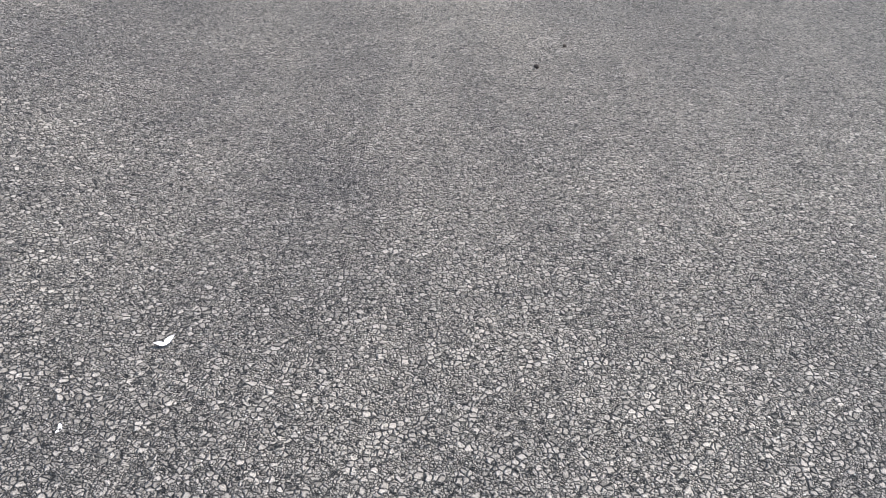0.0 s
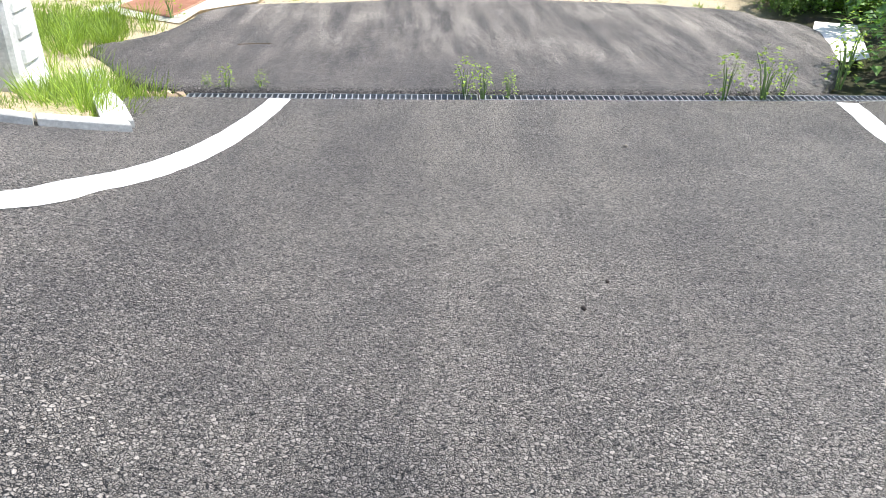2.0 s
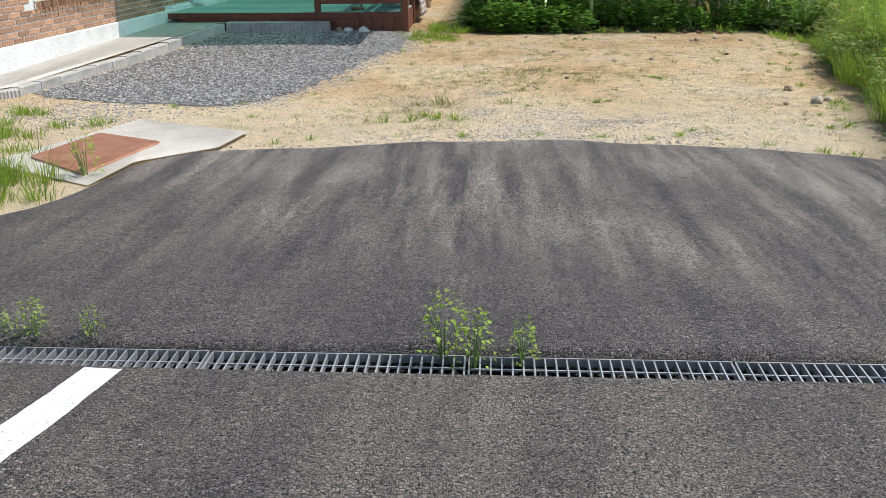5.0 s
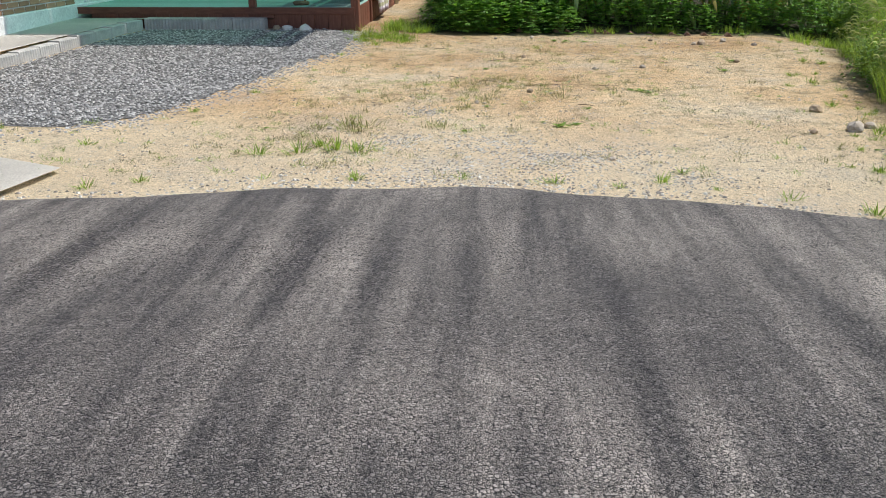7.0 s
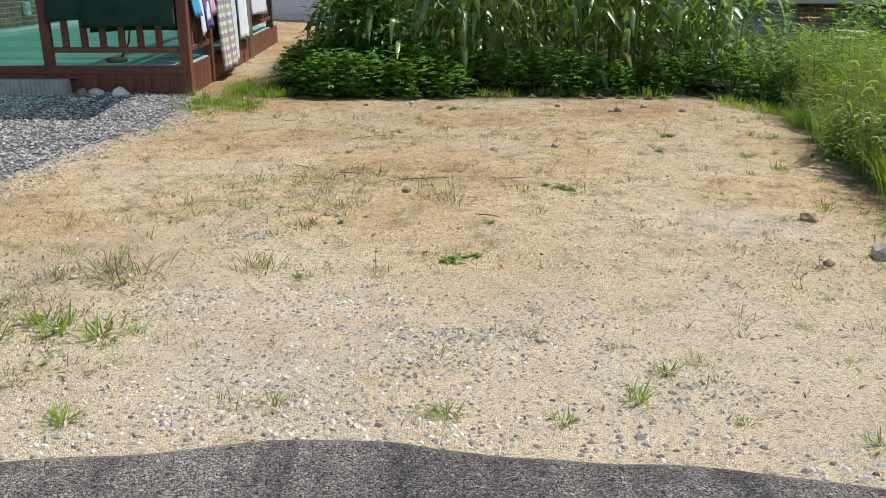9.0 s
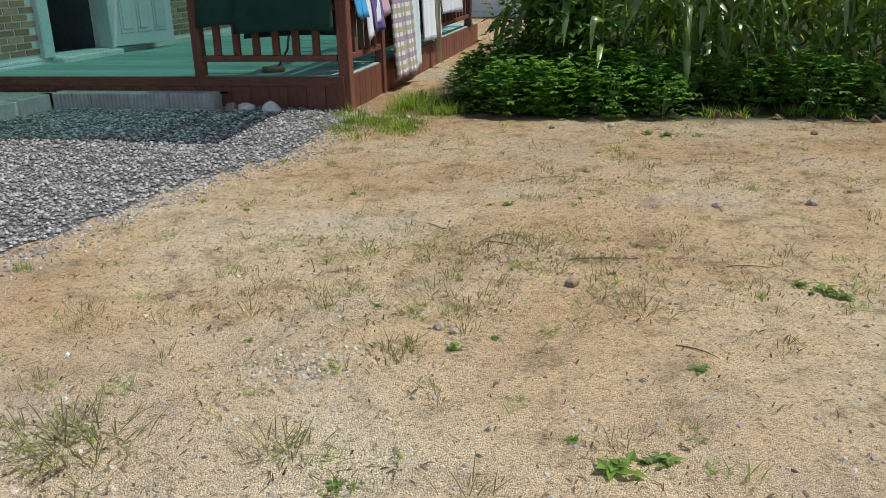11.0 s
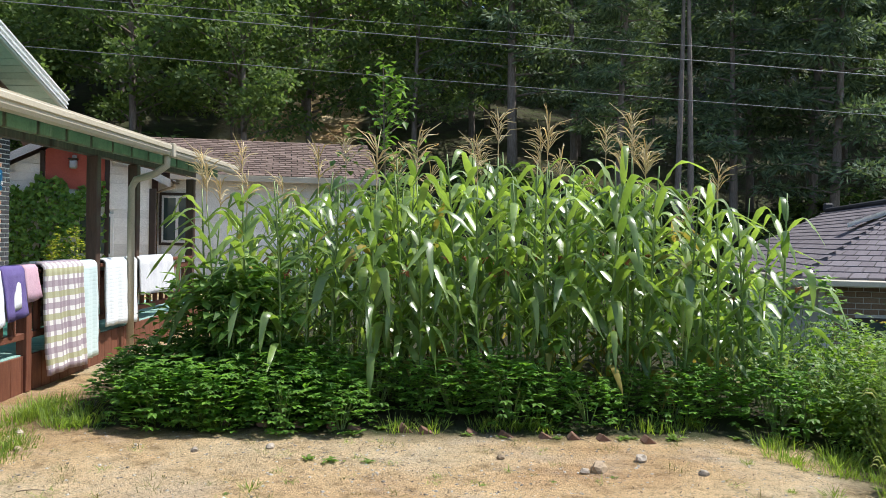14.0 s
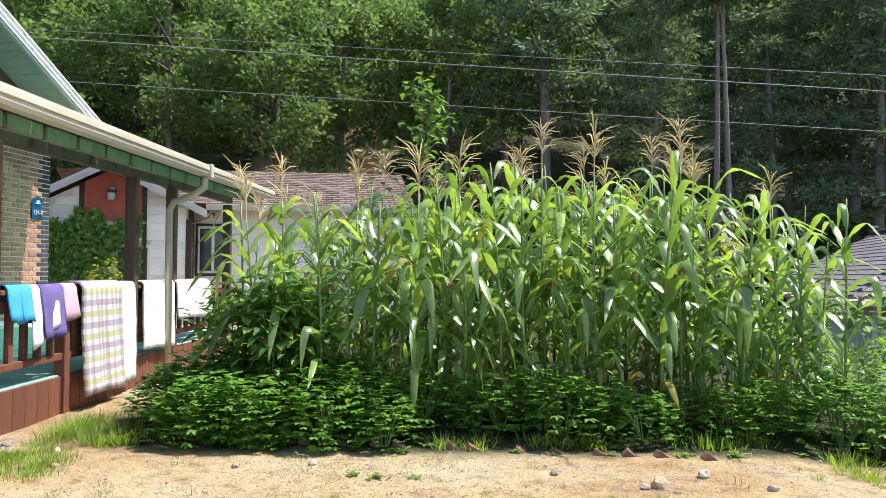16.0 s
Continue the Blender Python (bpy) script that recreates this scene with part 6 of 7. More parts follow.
# ---- wooded hillside ----
def tree_kind(k, pine, start=0.26, tall=0.0):
    r = random.Random(300 + k)
    H = tall or (r.uniform(11, 14) if pine else r.uniform(8, 11))
    p = root("pine_tree" if pine else "locust_tree", (0, 0, -50), "tall dark pine with bare lower trunk" if pine else "broad-leaved tree with layered light green foliage", "tree", "trees on the hillside")
    bend = r.uniform(-0.5, 0.5)
    n = 8
    pts = [(bend * (t ** 1.5), 0.3 * math.sin(t * 3 + k) * t, H * 0.96 * t) for t in np.linspace(0, 1, n)]
    rad = [(0.13 if tall else 0.19 if pine else 0.14) * (1 - 0.85 * t) for t in np.linspace(0, 1, n)]
    ch = [tube(pts, rad, 7)]
    cl = []
    nl = 38 if pine else 26
    for i in range(nl):
        t = (start + (0.97 - start) * i / nl) if pine else (0.22 + 0.72 * i / nl)
        a = r.uniform(0, 6.28)
        reach = (2.1 * (1.15 - t) + 0.5) if pine else (2.9 * math.sin(math.pi * min(0.97, t * 0.85 + 0.12)) + 0.4)
        reach *= r.uniform(0.6, 1.1)
        b = Vector(pts[0]).lerp(Vector(pts[-1]), t)
        tip = b + Vector((math.cos(a) * reach, math.sin(a) * reach, reach * (0.05 if pine else 0.35)))
        ch.append(tube([b, b.lerp(tip, 0.5) + Vector((0, 0, 0.12)), tip], [0.05, 0.03, 0.012], 4))
        for q in (0.45, 0.75, 1.0):
            cl.append((b.lerp(tip, q), (0.75 if pine else 0.85) * (1.15 - 0.35 * q)))
    v, f = join(ch)
    shared("trunk", mesh_of("trunk", v, f, M["bark"], flat=False), p)
    lv = []
    per = 72 if pine else 105
    for c, s in cl:
        for _ in range(per):
            d = rand_dir(r, -0.7, 0.9)
            at = c + Vector((d.x * s, d.y * s, d.z * s * (0.35 if pine else 0.45))) * r.random() ** 0.45
            dd = (d + Vector((r.uniform(-0.7, 0.7), r.uniform(-0.7, 0.7), r.uniform(-0.7, 0.3)))).normalized()
            sd = dd.orthogonal().normalized()
            if r.random() < 0.5:
                sd = dd.cross(sd)
            L, W = (r.uniform(0.16, 0.34), 0.04) if pine else (r.uniform(0.11, 0.24), r.uniform(0.05, 0.085))
            lv.append(([at - sd * W * 0.4, at + dd * L * 0.5 - sd * W, at + dd * L, at + dd * L * 0.5 + sd * W], [(0, 1, 2, 3)]))
    v, f = join(lv)
    shared("crown", mesh_of("crown", v, f, M["pine"] if pine else M["tree"]), p)
    return p


r = random.Random(31)
broad = [tree_kind(k, False) for k in range(5)]
pines = [tree_kind(10 + k, True) for k in range(4)]
sb, spn = [], []
for row in range(8):
    y = 35 + row * 4.2
    for i in range(15):
        x = -27 + i * 4.0 + (row % 2) * 2 + r.uniform(-1.4, 1.4) + row * 0.3
        yy = y + r.uniform(-1.5, 1.5)
        if row == 0 and -9 < x < 3:
            yy += 1.5
        (spn if x > 3 + 2 * math.sin(row) and r.random() < 0.85 else sb).append((x, yy, r.uniform(0, 360), r.uniform(0.8, 1.2)))
spn += [(16.4, 33.3, 80, 1.1), (20.5, 35, 10, 1.1)]
spread(broad, sb)
spread(pines, spn)
spread([tree_kind(30, True, 0.72, 15.0), tree_kind(31, True, 0.76, 16.0)], [(10.55, 31.6, 20, 1.0), (11.15, 31.8, 140, 1.0)])
uk = [bush("forest_shrub", M["tree"], 500, 1.2, 1.8, 0.3, "dense green shrub under the hillside trees", "shrub", "undergrowth on the slope", 400 + i, 12) for i in range(3)]
spread(uk, [(-22 + i * 1.75 + r.uniform(-0.6, 0.6), 32.5 + r.uniform(-0.8, 2.5) + (1.0 if i > 18 else 0), r.uniform(0, 360), r.uniform(0.7, 1.3)) for i in range(36)])
# ---- kerbed planting corner with the white barrier ----
def corner():
    k = root("kerb", (0, 0, 0), "low white-grey concrete kerb round the planting corner", "kerb", kind="structure")
    runs = [((-3.6, -2.45), (-2.62, -2.11), 0.12), ((-2.60, -2.10), (-1.98, -1.84), 0.12), ((-1.96, -1.83), (-1.57, -1.62), 0.13), ((-1.60, -1.49), (-1.83, -0.95), 0.17), ((-1.84, -0.93), (-2.11, -0.33), 0.17), ((-2.12, -0.31), (-2.52, 0.62), 0.18)]
    for (x0, y0), (x1, y1), w in runs:
        d = Vector((x1 - x0, y1 - y0, 0))
        n = Vector((-d.y, d.x, 0)).normalized() * w
        if n.y < 0 and abs(d.x) > abs(d.y):
            n = -n
        if abs(d.x) < abs(d.y) and n.x > 0:
            n = -n
        bm = bmesh.new()
        a, b = Vector((x0, y0, 0)), Vector((x1, y1, 0))
        ring = [a, b, b + n, a + n]
        lo = [bm.verts.new((p.x, p.y, gz(p.x, p.y) - 0.1)) for p in ring]
        hi = [bm.verts.new((p.x, p.y, gz(p.x, p.y) + 0.05)) for p in ring]
        bm.faces.new(hi)
        for i in range(4):
            bm.faces.new((lo[i], lo[(i + 1) % 4], hi[(i + 1) % 4], hi[i]))
        bmesh.ops.recalc_face_normals(bm, faces=bm.faces[:])
        bmesh.ops.bevel(bm, geom=[e for e in bm.edges if all(v in hi for v in e.verts)], offset=0.012, segments=2, affect="EDGES", profile=0.5)
        part("kerb_stone", bm, M["concrete"], k)
    bed = grid_sheet("planting_bed", [round(-4.7 + 0.1 * i, 2) for i in range(30)], [round(-2.5 + 0.1 * i, 2) for i in range(33)], lambda x, y: gz(x, y) + 0.03 + 0.03 * noise.noise((x * 3, y * 3, 2)) - 0.5 * smooth(-0.12, 0.0, max(x - lerp(y, [-2, -1.6, -0.33, 0.7], [-1.65, -1.66, -2.18, -2.6]), (-1.53 + (x + 1.57) * 0.5) - y)), M["sand"])
    tagged(bed, "sandy soil of the kerbed corner", "soil", kind="structure")
    # broken concrete lip between kerb and drain
    rl = random.Random(8)
    for i in range(7):
        v, f = pebble(rl, (-2.1 + i * 0.055, 0.02 + 0.05 * math.sin(i * 2.1), gz(-2, 0) - 0.03), rl.uniform(0.10, 0.17), 0.8)
        shared("lip_fragment", mesh_of("lip_fragment", v, f, M["sandstone"]), k)
    # barrier: ribbed, stepped profile
    b = root("concrete_barrier", (-2.54, -0.74, gz(-2.5, -0.7) + 0.02), "white-painted concrete road barrier with moulded end", "barrier", rz=-2)
    b.scale = (0.9, 1.05, 0.93)
    prof = [(0.0, 0.0), (0.0, 0.06), (0.02, 0.12), (0.026, 0.3), (0.03, 0.5), (0.034, 0.62), (0.022, 0.66), (0.026, 0.70), (0.05, 0.728), (0.10, 0.735)]
    full = [(y, z) for y, z in prof] + [(0.44 - y, z) for y, z in reversed(prof)]
    xs_ = [0.0, -0.03, -0.16, -0.24, -0.28, -0.5, -0.55, -0.6, -0.85, -0.9, -1.15, -1.2, -1.25, -2.2]
    inset = [0.022, 0.0, 0.0, 0.0, 0.035, 0.035, 0.02, 0.0, 0.0, 0.035, 0.035, 0.02, 0.0, 0.0]
    vs, fs = [], []
    kf = len(full)
    for x, ins in zip(xs_, inset):
        for y, z in full:
            m = (0.22 - y)
            hz = 0.12 < z < 0.7
            yy = y + (ins if hz or x == 0.0 else 0.0) * (1 if m > 0 else -1)
            lean = -0.02 * z if x > -0.1 else 0.0
            vs.append((x + lean, yy, z - (0.012 if x == 0.0 and z > 0.6 else 0)))
    for i in range(len(xs_) - 1):
        for j in range(kf - 1):
            fs.append((i * kf + j, i * kf + j + 1, (i + 1) * kf + j + 1, (i + 1) * kf + j))
    fs.append(tuple(range(kf))[::-1])
    fs.append(tuple((len(xs_) - 1) * kf + j for j in range(kf)))
    me = mesh_of("barrier_body", vs, fs, M["barrier"])
    shared("barrier_body", me, b)
    for z0, z1 in ((0.17, 0.30), (0.34, 0.47), (0.51, 0.62)):
        part("end_rib", box((-0.02 - 0.04 * z0, 0.12, z0), (0.022 - 0.04 * z0, 0.32, z1), 0.018), M["barrier"], b)
    part("foot_lug", box((-0.03, 0.05, -0.02), (0.07, 0.3, 0.10), 0.02), M["barrier"], b)
    # granite block by the house corner
    g = root("granite_block", (-6.2, 5.3, gz(-6.3, 5.5)), "pale rough granite block lying before the house corner", "stone block", rz=-4)
    part("body", box((-2.2, 0, -0.05), (0, 0.6, 0.42), 0.02), M["slab"], g)


M["barrier"] = surface("chalky_white_paint", (0.50, 0.49, 0.45), (0.72, 0.71, 0.67), 4, 40, 0.85, 0.35, 0.004)
corner()


def cover_slab():
    s = root("manhole", (0, 0, 0), "pale concrete slab with a rusty square steel cover", "manhole cover")
    up = 0.012
    flat = lambda y: -0.145 - 0.035 * (y - 2.72)
    bm = bmesh.new()
    pts = [(-3.62, 3.4), (-3.12, 5.28), (-1.82, 4.68), (-1.9, 4.0), (-2.42, 3.45), (-2.46, 2.72)]
    fc = bm.faces.new([bm.verts.new((x, y, flat(y) + up)) for x, y in pts])
    bmesh.ops.solidify(bm, geom=[fc], thickness=0.12)
    bmesh.ops.recalc_face_normals(bm, faces=bm.faces[:])
    part("slab", bm, M["slab"], s)
    bm = bmesh.new()
    c = [(-3.33, 3.56), (-3.18, 4.5), (-2.48, 4.14), (-2.64, 3.02)]
    fc = bm.faces.new([bm.verts.new((x, y, flat(y) + up + 0.022)) for x, y in c])
    bmesh.ops.solidify(bm, geom=[fc], thickness=0.02)
    part("cover", bm, M["rust"], s, "rust-red steel plate cover")
    for (x0, y0), (x1, y1) in zip(c, c[1:] + c[:1]):
        v, f = tube([(x0, y0, flat(y0) + up + 0.012), (x1, y1, flat(y1) + up + 0.012)], 0.012, 4)
        shared("cover_rim", mesh_of("cover_rim", v, f, M["rust"]), s)


cover_slab()


def verge_pad():
    bm = bmesh.new()
    fc = bm.faces.new([bm.verts.new((x, y, gz(x, y) + 0.012)) for x, y in ((3.60, 1.1), (3.95, 1.3), (4.62, 2.92), (4.25, 3.12), (3.85, 2.3))])
    bmesh.ops.solidify(bm, geom=[fc], thickness=0.12)
    bmesh.ops.recalc_face_normals(bm, faces=bm.faces[:])
    tagged(part("concrete_pad", bm, M["slab"]), "pale concrete pad between the driveway and the shrubs", "pad")


verge_pad()

# ---- gravel bed before the deck ----
GRAVEL = [(-5.0, 6.7), (-4.63, 6.4), (-3.55, 6.1), (-2.5, 5.95), (-2.11, 6.27), (-1.73, 7.18), (-1.5, 8.2), (-1.36, 9.2), (-1.0, 10.1), (-0.95, 11.1), (-1.05, 11.97), (-2.3, 11.97), (-2.3, 11.75), (-4.15, 11.72)]


def inside(x, y, poly):
    hit = False
    for (x0, y0), (x1, y1) in zip(poly, poly[1:] + poly[:1]):
        if (y0 > y) != (y1 > y) and x < (x1 - x0) * (y - y0) / (y1 - y0) + x0:
            hit = not hit
    return hit


M["gravel"] = island("crushed_grey_stone", (0.13, 0.125, 0.115), (0.54, 0.52, 0.48), 0.85)
M["grit"] = island("mixed_grit", (0.19, 0.165, 0.135), (0.74, 0.69, 0.59), 0.9)


def gravel():
    r = random.Random(17)
    step = 0.09
    vs, fs, idx = [], [], {}

    def vert(i, j):
        if (i, j) not in idx:
            x, y = -5.2 + i * step, 5.8 + j * step
            idx[i, j] = len(vs)
            vs.append((x, y, ground_z(x, y) + 0.004))
        return idx[i, j]

    for i in range(50):
        for j in range(70):
            x, y = -5.2 + (i + 0.5) * step, 5.8 + (j + 0.5) * step
            if inside(x, y, GRAVEL):
                fs.append((vert(i, j), vert(i + 1, j), vert(i + 1, j + 1), vert(i, j + 1)))
    m, nt, b = new_mat("gravel_bed")
    co = coords(nt, world=True)
    vor = nd(nt, "ShaderNodeTexVoronoi", Scale=42.0)
    nt.links.new(co, vor.inputs["Vector"])
    sep = nt.nodes.new("ShaderNodeSeparateColor")
    nt.links.new(vor.outputs["Color"], sep.inputs[0])
    # random stone tones, times a painted shade in the gaps between stones
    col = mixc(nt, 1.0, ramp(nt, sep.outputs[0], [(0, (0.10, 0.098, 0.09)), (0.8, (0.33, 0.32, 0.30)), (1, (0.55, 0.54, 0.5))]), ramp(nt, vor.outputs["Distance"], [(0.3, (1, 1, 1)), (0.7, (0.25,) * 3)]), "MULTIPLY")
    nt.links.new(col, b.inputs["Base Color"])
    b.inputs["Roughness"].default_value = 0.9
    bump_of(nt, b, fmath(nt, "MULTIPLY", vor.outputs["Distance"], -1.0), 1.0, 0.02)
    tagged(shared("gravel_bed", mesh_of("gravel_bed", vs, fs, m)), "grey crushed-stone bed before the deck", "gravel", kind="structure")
    ch = []
    while len(ch) < 15000:
        x, y = r.uniform(-5.2, -0.8), r.uniform(5.6, 12.0)
        if inside(x, y, GRAVEL):
            ch.append(pebble(r, (x, y, ground_z(x, y) + 0.012), r.uniform(0.016, 0.04), 0.8))
    for _ in range(900):
        x, y = r.gauss(-3.9, 0.6), r.gauss(5.6, 0.45)
        ch.append(pebble(r, (x, y, ground_z(x, y)), r.uniform(0.015, 0.04), 0.7))
    for _ in range(1500):
        t = r.random()
        a = GRAVEL[3 + int(t * 7)]
        c = GRAVEL[4 + int(t * 7)]
        u = r.random()
        x, y = a[0] + (c[0] - a[0]) * u + abs(r.gauss(0, 0.16)), a[1] + (c[1] - a[1]) * u + r.gauss(0, 0.1)
        ch.append(pebble(r, (x, y, ground_z(x, y)), r.uniform(0.015, 0.035), 0.7))
    v, f = join(ch)
    tagged(shared("gravel", mesh_of("gravel", v, f, M["gravel"])), "loose grey crushed stones", "gravel", kind="stuff")


gravel()


def grit():
    """Loose stones on the sandy yard, thick in patches by the driveway's edge."""
    r = random.Random(23)
    ch = []
    for cx, cy, s, n in ((1.04, 5.62, 0.2, 700), (0.35, 5.66, 0.18, 500), (1.52, 5.2, 0.2, 900), (1.98, 5.33, 0.2, 420), (0.47, 6.69, 0.13, 260), (0.69, 4.82, 0.28, 800), (2.37, 4.75, 0.18, 380), (1.4, 4.75, 0.4, 700), (-4.3, 5.2, 0.6, 1500), (-3.3, 5.3, 0.4, 500), (0.6, 5.1, 0.6, 420), (2.7, 5.6, 0.25, 60), (0.5, 7.0, 0.2, 60), (3.4, 10.6, 0.6, 160), (2.0, 11.1, 0.35, 140), (0.0, 5.0, 0.5, 260), (2.2, 9.4, 0.6, 70)):
        for _ in range(n):
            x, y = r.gauss(cx, s), r.gauss(cy, s * 0.8)
            ch.append((x, y, r.choice((r.uniform(0.006, 0.016), r.uniform(0.01, 0.026)))))
    for _ in range(900):
        t = r.random() * (len(APRON_EDGE) - 10)
        i = 8 + int(t * 0.75)
        a, c = APRON_EDGE[i], APRON_EDGE[min(i + 1, 17)]
        u = r.random()
        ch.append((a[0] + (c[0] - a[0]) * u, a[1] + (c[1] - a[1]) * u + 0.03 + abs(r.gauss(0, 0.16)), r.uniform(0.008, 0.035)))
    for _ in range(16000):
        y = r.uniform(4.5, 11.9)
        ch.append((r.uniform(-2.0, verge_x(y)), y, r.uniform(0.004, 0.014) if r.random() < 0.9 else r.uniform(0.012, 0.03)))
    v, f = join([pebble(r, (x, y, ground_z(x, y) - 0.001), s, 0.8) for x, y, s in ch if not inside(x, y, APRON_EDGE)])
    tagged(shared("grit", mesh_of("grit", v, f, M["grit"])), "scattered grit and small stones on the sandy yard", "gravel", kind="stuff")


grit()


def stone(at, size, mat, label, seed, category="stone", flat=0.7):
    r = random.Random(seed)
    bm = bmesh.new()
    bmesh.ops.create_icosphere(bm, subdivisions=2, radius=0.5 * size)
    k = Vector((r.uniform(0, 9), r.uniform(0, 9), seed))
    for v in bm.verts:
        d = v.co.normalized()
        v.co = Vector((v.co.x * r.uniform(0.98, 1.02), v.co.y * 0.8, v.co.z * flat)) * (1 + 0.35 * noise.noise(d * 1.6 + k))
    ob = part("stone" if category == "stone" else category.replace(" ", "_"), bm, mat)
    ob.matrix_basis = pose(at[0], at[1], ground_z(*at) + size * 0.2 * flat, 0, 0, r.uniform(0, 360))
    return tagged(ob, label, category, "loose stones in the yard")


for i, (x, y, s) in enumerate([(1.4, 7.69, 0.075), (0.9, 7.13, 0.05), (0.97, 7.1, 0.04), (3.72, 10.95, 0.13), (3.62, 10.9, 0.07), (4.07, 11.2, 0.10), (3.85, 9.58, 0.07), (2.71, 9.2, 0.08), (2.16, 9.1, 0.06), (3.88, 6.91, 0.12), (4.1, 6.3, 0.10), (3.95, 6.2, 0.16), (3.6, 6.1, 0.07), (1.93, 5.21, 0.05), (-0.26, 6.03, 0.05), (1.37, 9.86, 0.07), (-0.4, 11.75, 0.06), (-0.85, 11.9, 0.07), (-0.2, 11.3, 0.06), (1.0, 11.3, 0.06), (1.5, 11.4, 0.07), (3.1, 11.2, 0.06), (4.4, 10.9, 0.07)]):
    stone((x, y), s, M["stone"] if i % 3 else M["sandstone"], "rough grey stone lying on the sand" if i % 3 else "ochre clod of dry earth on the sand", 500 + i)
for i, (x, y, s) in enumerate([(-2.22, 11.8, 0.15), (-2.05, 11.78, 0.17), (-1.78, 11.76, 0.2)]):
    stone((x, y), s, M["slab"] if i else M["sandstone"], "fist-sized pale stone beside the deck skirting", 540 + i)
stone((0.53, -3.42), 0.024, M["dark_trim"], "tiny dark crumb on the asphalt", 551, "crumb")
stone((0.66, -3.2), 0.02, M["dark_trim"], "tiny dark crumb on the asphalt", 552, "crumb")
stone((1.16, -1.35), 0.03, M["stone"], "small grey pebble on the asphalt", 553, "pebble")
for o in (o for o in list(scene.objects) if o.name.startswith(("crumb", "pebble")) and o.parent is None):
    o.location.z = gz(o.location.x, o.location.y) + 0.005


def scrap(x, y, L, a):
    v, f = join([blade((0, 0, 0.004), a, L, L * 0.5, 1.3, 0.5, 3), blade((0, 0, 0.004), a + 2.2, L * 0.8, L * 0.35, 1.2, 0.3, 3)])
    ob = shared("dry_leaf", mesh_of("dry_leaf", v, f, M["towel_white"]), None, pose(x, y, gz(x, y) + 0.003))
    tagged(ob, "small pale scrap of dry leaf on the asphalt", "leaf")


scrap(-0.42, -5.03, 0.03, 1.0)
scrap(-0.55, -5.28, 0.015, 2.0)


def twig(x, y, L, a, z=None, bend=0.1):
    d = Vector((math.cos(a), math.sin(a), 0))
    n = Vector((-d.y, d.x, 0))
    p = Vector((x, y, 0))
    pts = [p + d * L * (t - 0.5) + n * bend * L * math.sin(t * 3.1) for t in np.linspace(0, 1, 6)]
    for q in pts:
        q.z = (ground_z(q.x, q.y) if z is None else z) + 0.006
    v, f = tube(pts, [0.003, 0.003, 0.0028, 0.0025, 0.002, 0.0015], 5)
    tagged(shared("twig", mesh_of("twig", v, f, M["twig"])), "dry bent twig lying on the sand", "twig", "twigs in the yard")


for i, (x, y, L, a) in enumerate([(1.54, 8.05, 0.36, 0.15), (1.09, 9.6, 0.35, 0.5), (1.0, 8.2, 0.2, -0.4), (0.95, 8.3, 0.22, 0.9), (2.2, 8.0, 0.2, 0.05), (1.2, 9.7, 0.2, 1.2), (0.6, 8.45, 0.2, -0.9), (1.9, 7.05, 0.18, -0.6), (3.3, 9.3, 0.15, 0.4), (2.9, 10.3, 0.18, 0.8), (0.3, 10.4, 0.15, 0.2)]):
    twig(x, y, L, a)
twig(-1.5, 1.6, 0.3, 0.1, gz(-1.5, 1.6) + 0.036, 0.05)

def litter():
    """Short dead stems and leaf crumbs strewn over the sand."""
    r = random.Random(61)
    ch = []
    pts = []
    for _ in range(5200):
        y = r.uniform(4.5, 11.9)
        pts.append((r.uniform(-1.6, verge_x(y) + 0.2), y))
    for cx, cy, n, s in ((1.1, 8.15, 420, 0.4), (1.2, 9.7, 260, 0.4), (-0.3, 6.0, 300, 0.35), (-0.6, 5.6, 200, 0.4), (3.6, 6.2, 260, 0.4), (3.0, 9.6, 200, 0.6), (0.3, 7.3, 160, 0.4), (2.3, 7.8, 140, 0.4), (1.9, 11.2, 160, 0.4)):
        pts += [(r.gauss(cx, s), r.gauss(cy, s * 0.6)) for _ in range(n)]
    for x, y in pts:
        if inside(x, y, APRON_EDGE):
            continue
        z, a, L = ground_z(x, y), r.uniform(0, 3.14), r.uniform(0.008, 0.045)
        d = Vector((math.cos(a), math.sin(a), r.uniform(0.0, 0.25)))
        n = Vector((-d.y, d.x, 0)) * r.uniform(0.001, 0.004)
        p = Vector((x, y, z + 0.002))
        ch.append(([p - n, p + d * L * 0.6 - n + Vector((0, 0, 0.004)), p + d * L, p + d * L * 0.6 + n + Vector((0, 0, 0.004)), p + n], [(0, 1, 3, 4), (1, 2, 3)]))
    v, f = join(ch)
    tagged(shared("litter", mesh_of("litter", v, f, M["litter"])), "dead stems and leaf crumbs strewn on the sand", "litter", kind="stuff")


M["litter"] = island("dry_litter", (0.06, 0.045, 0.03), (0.30, 0.23, 0.14), 0.9)
litter()

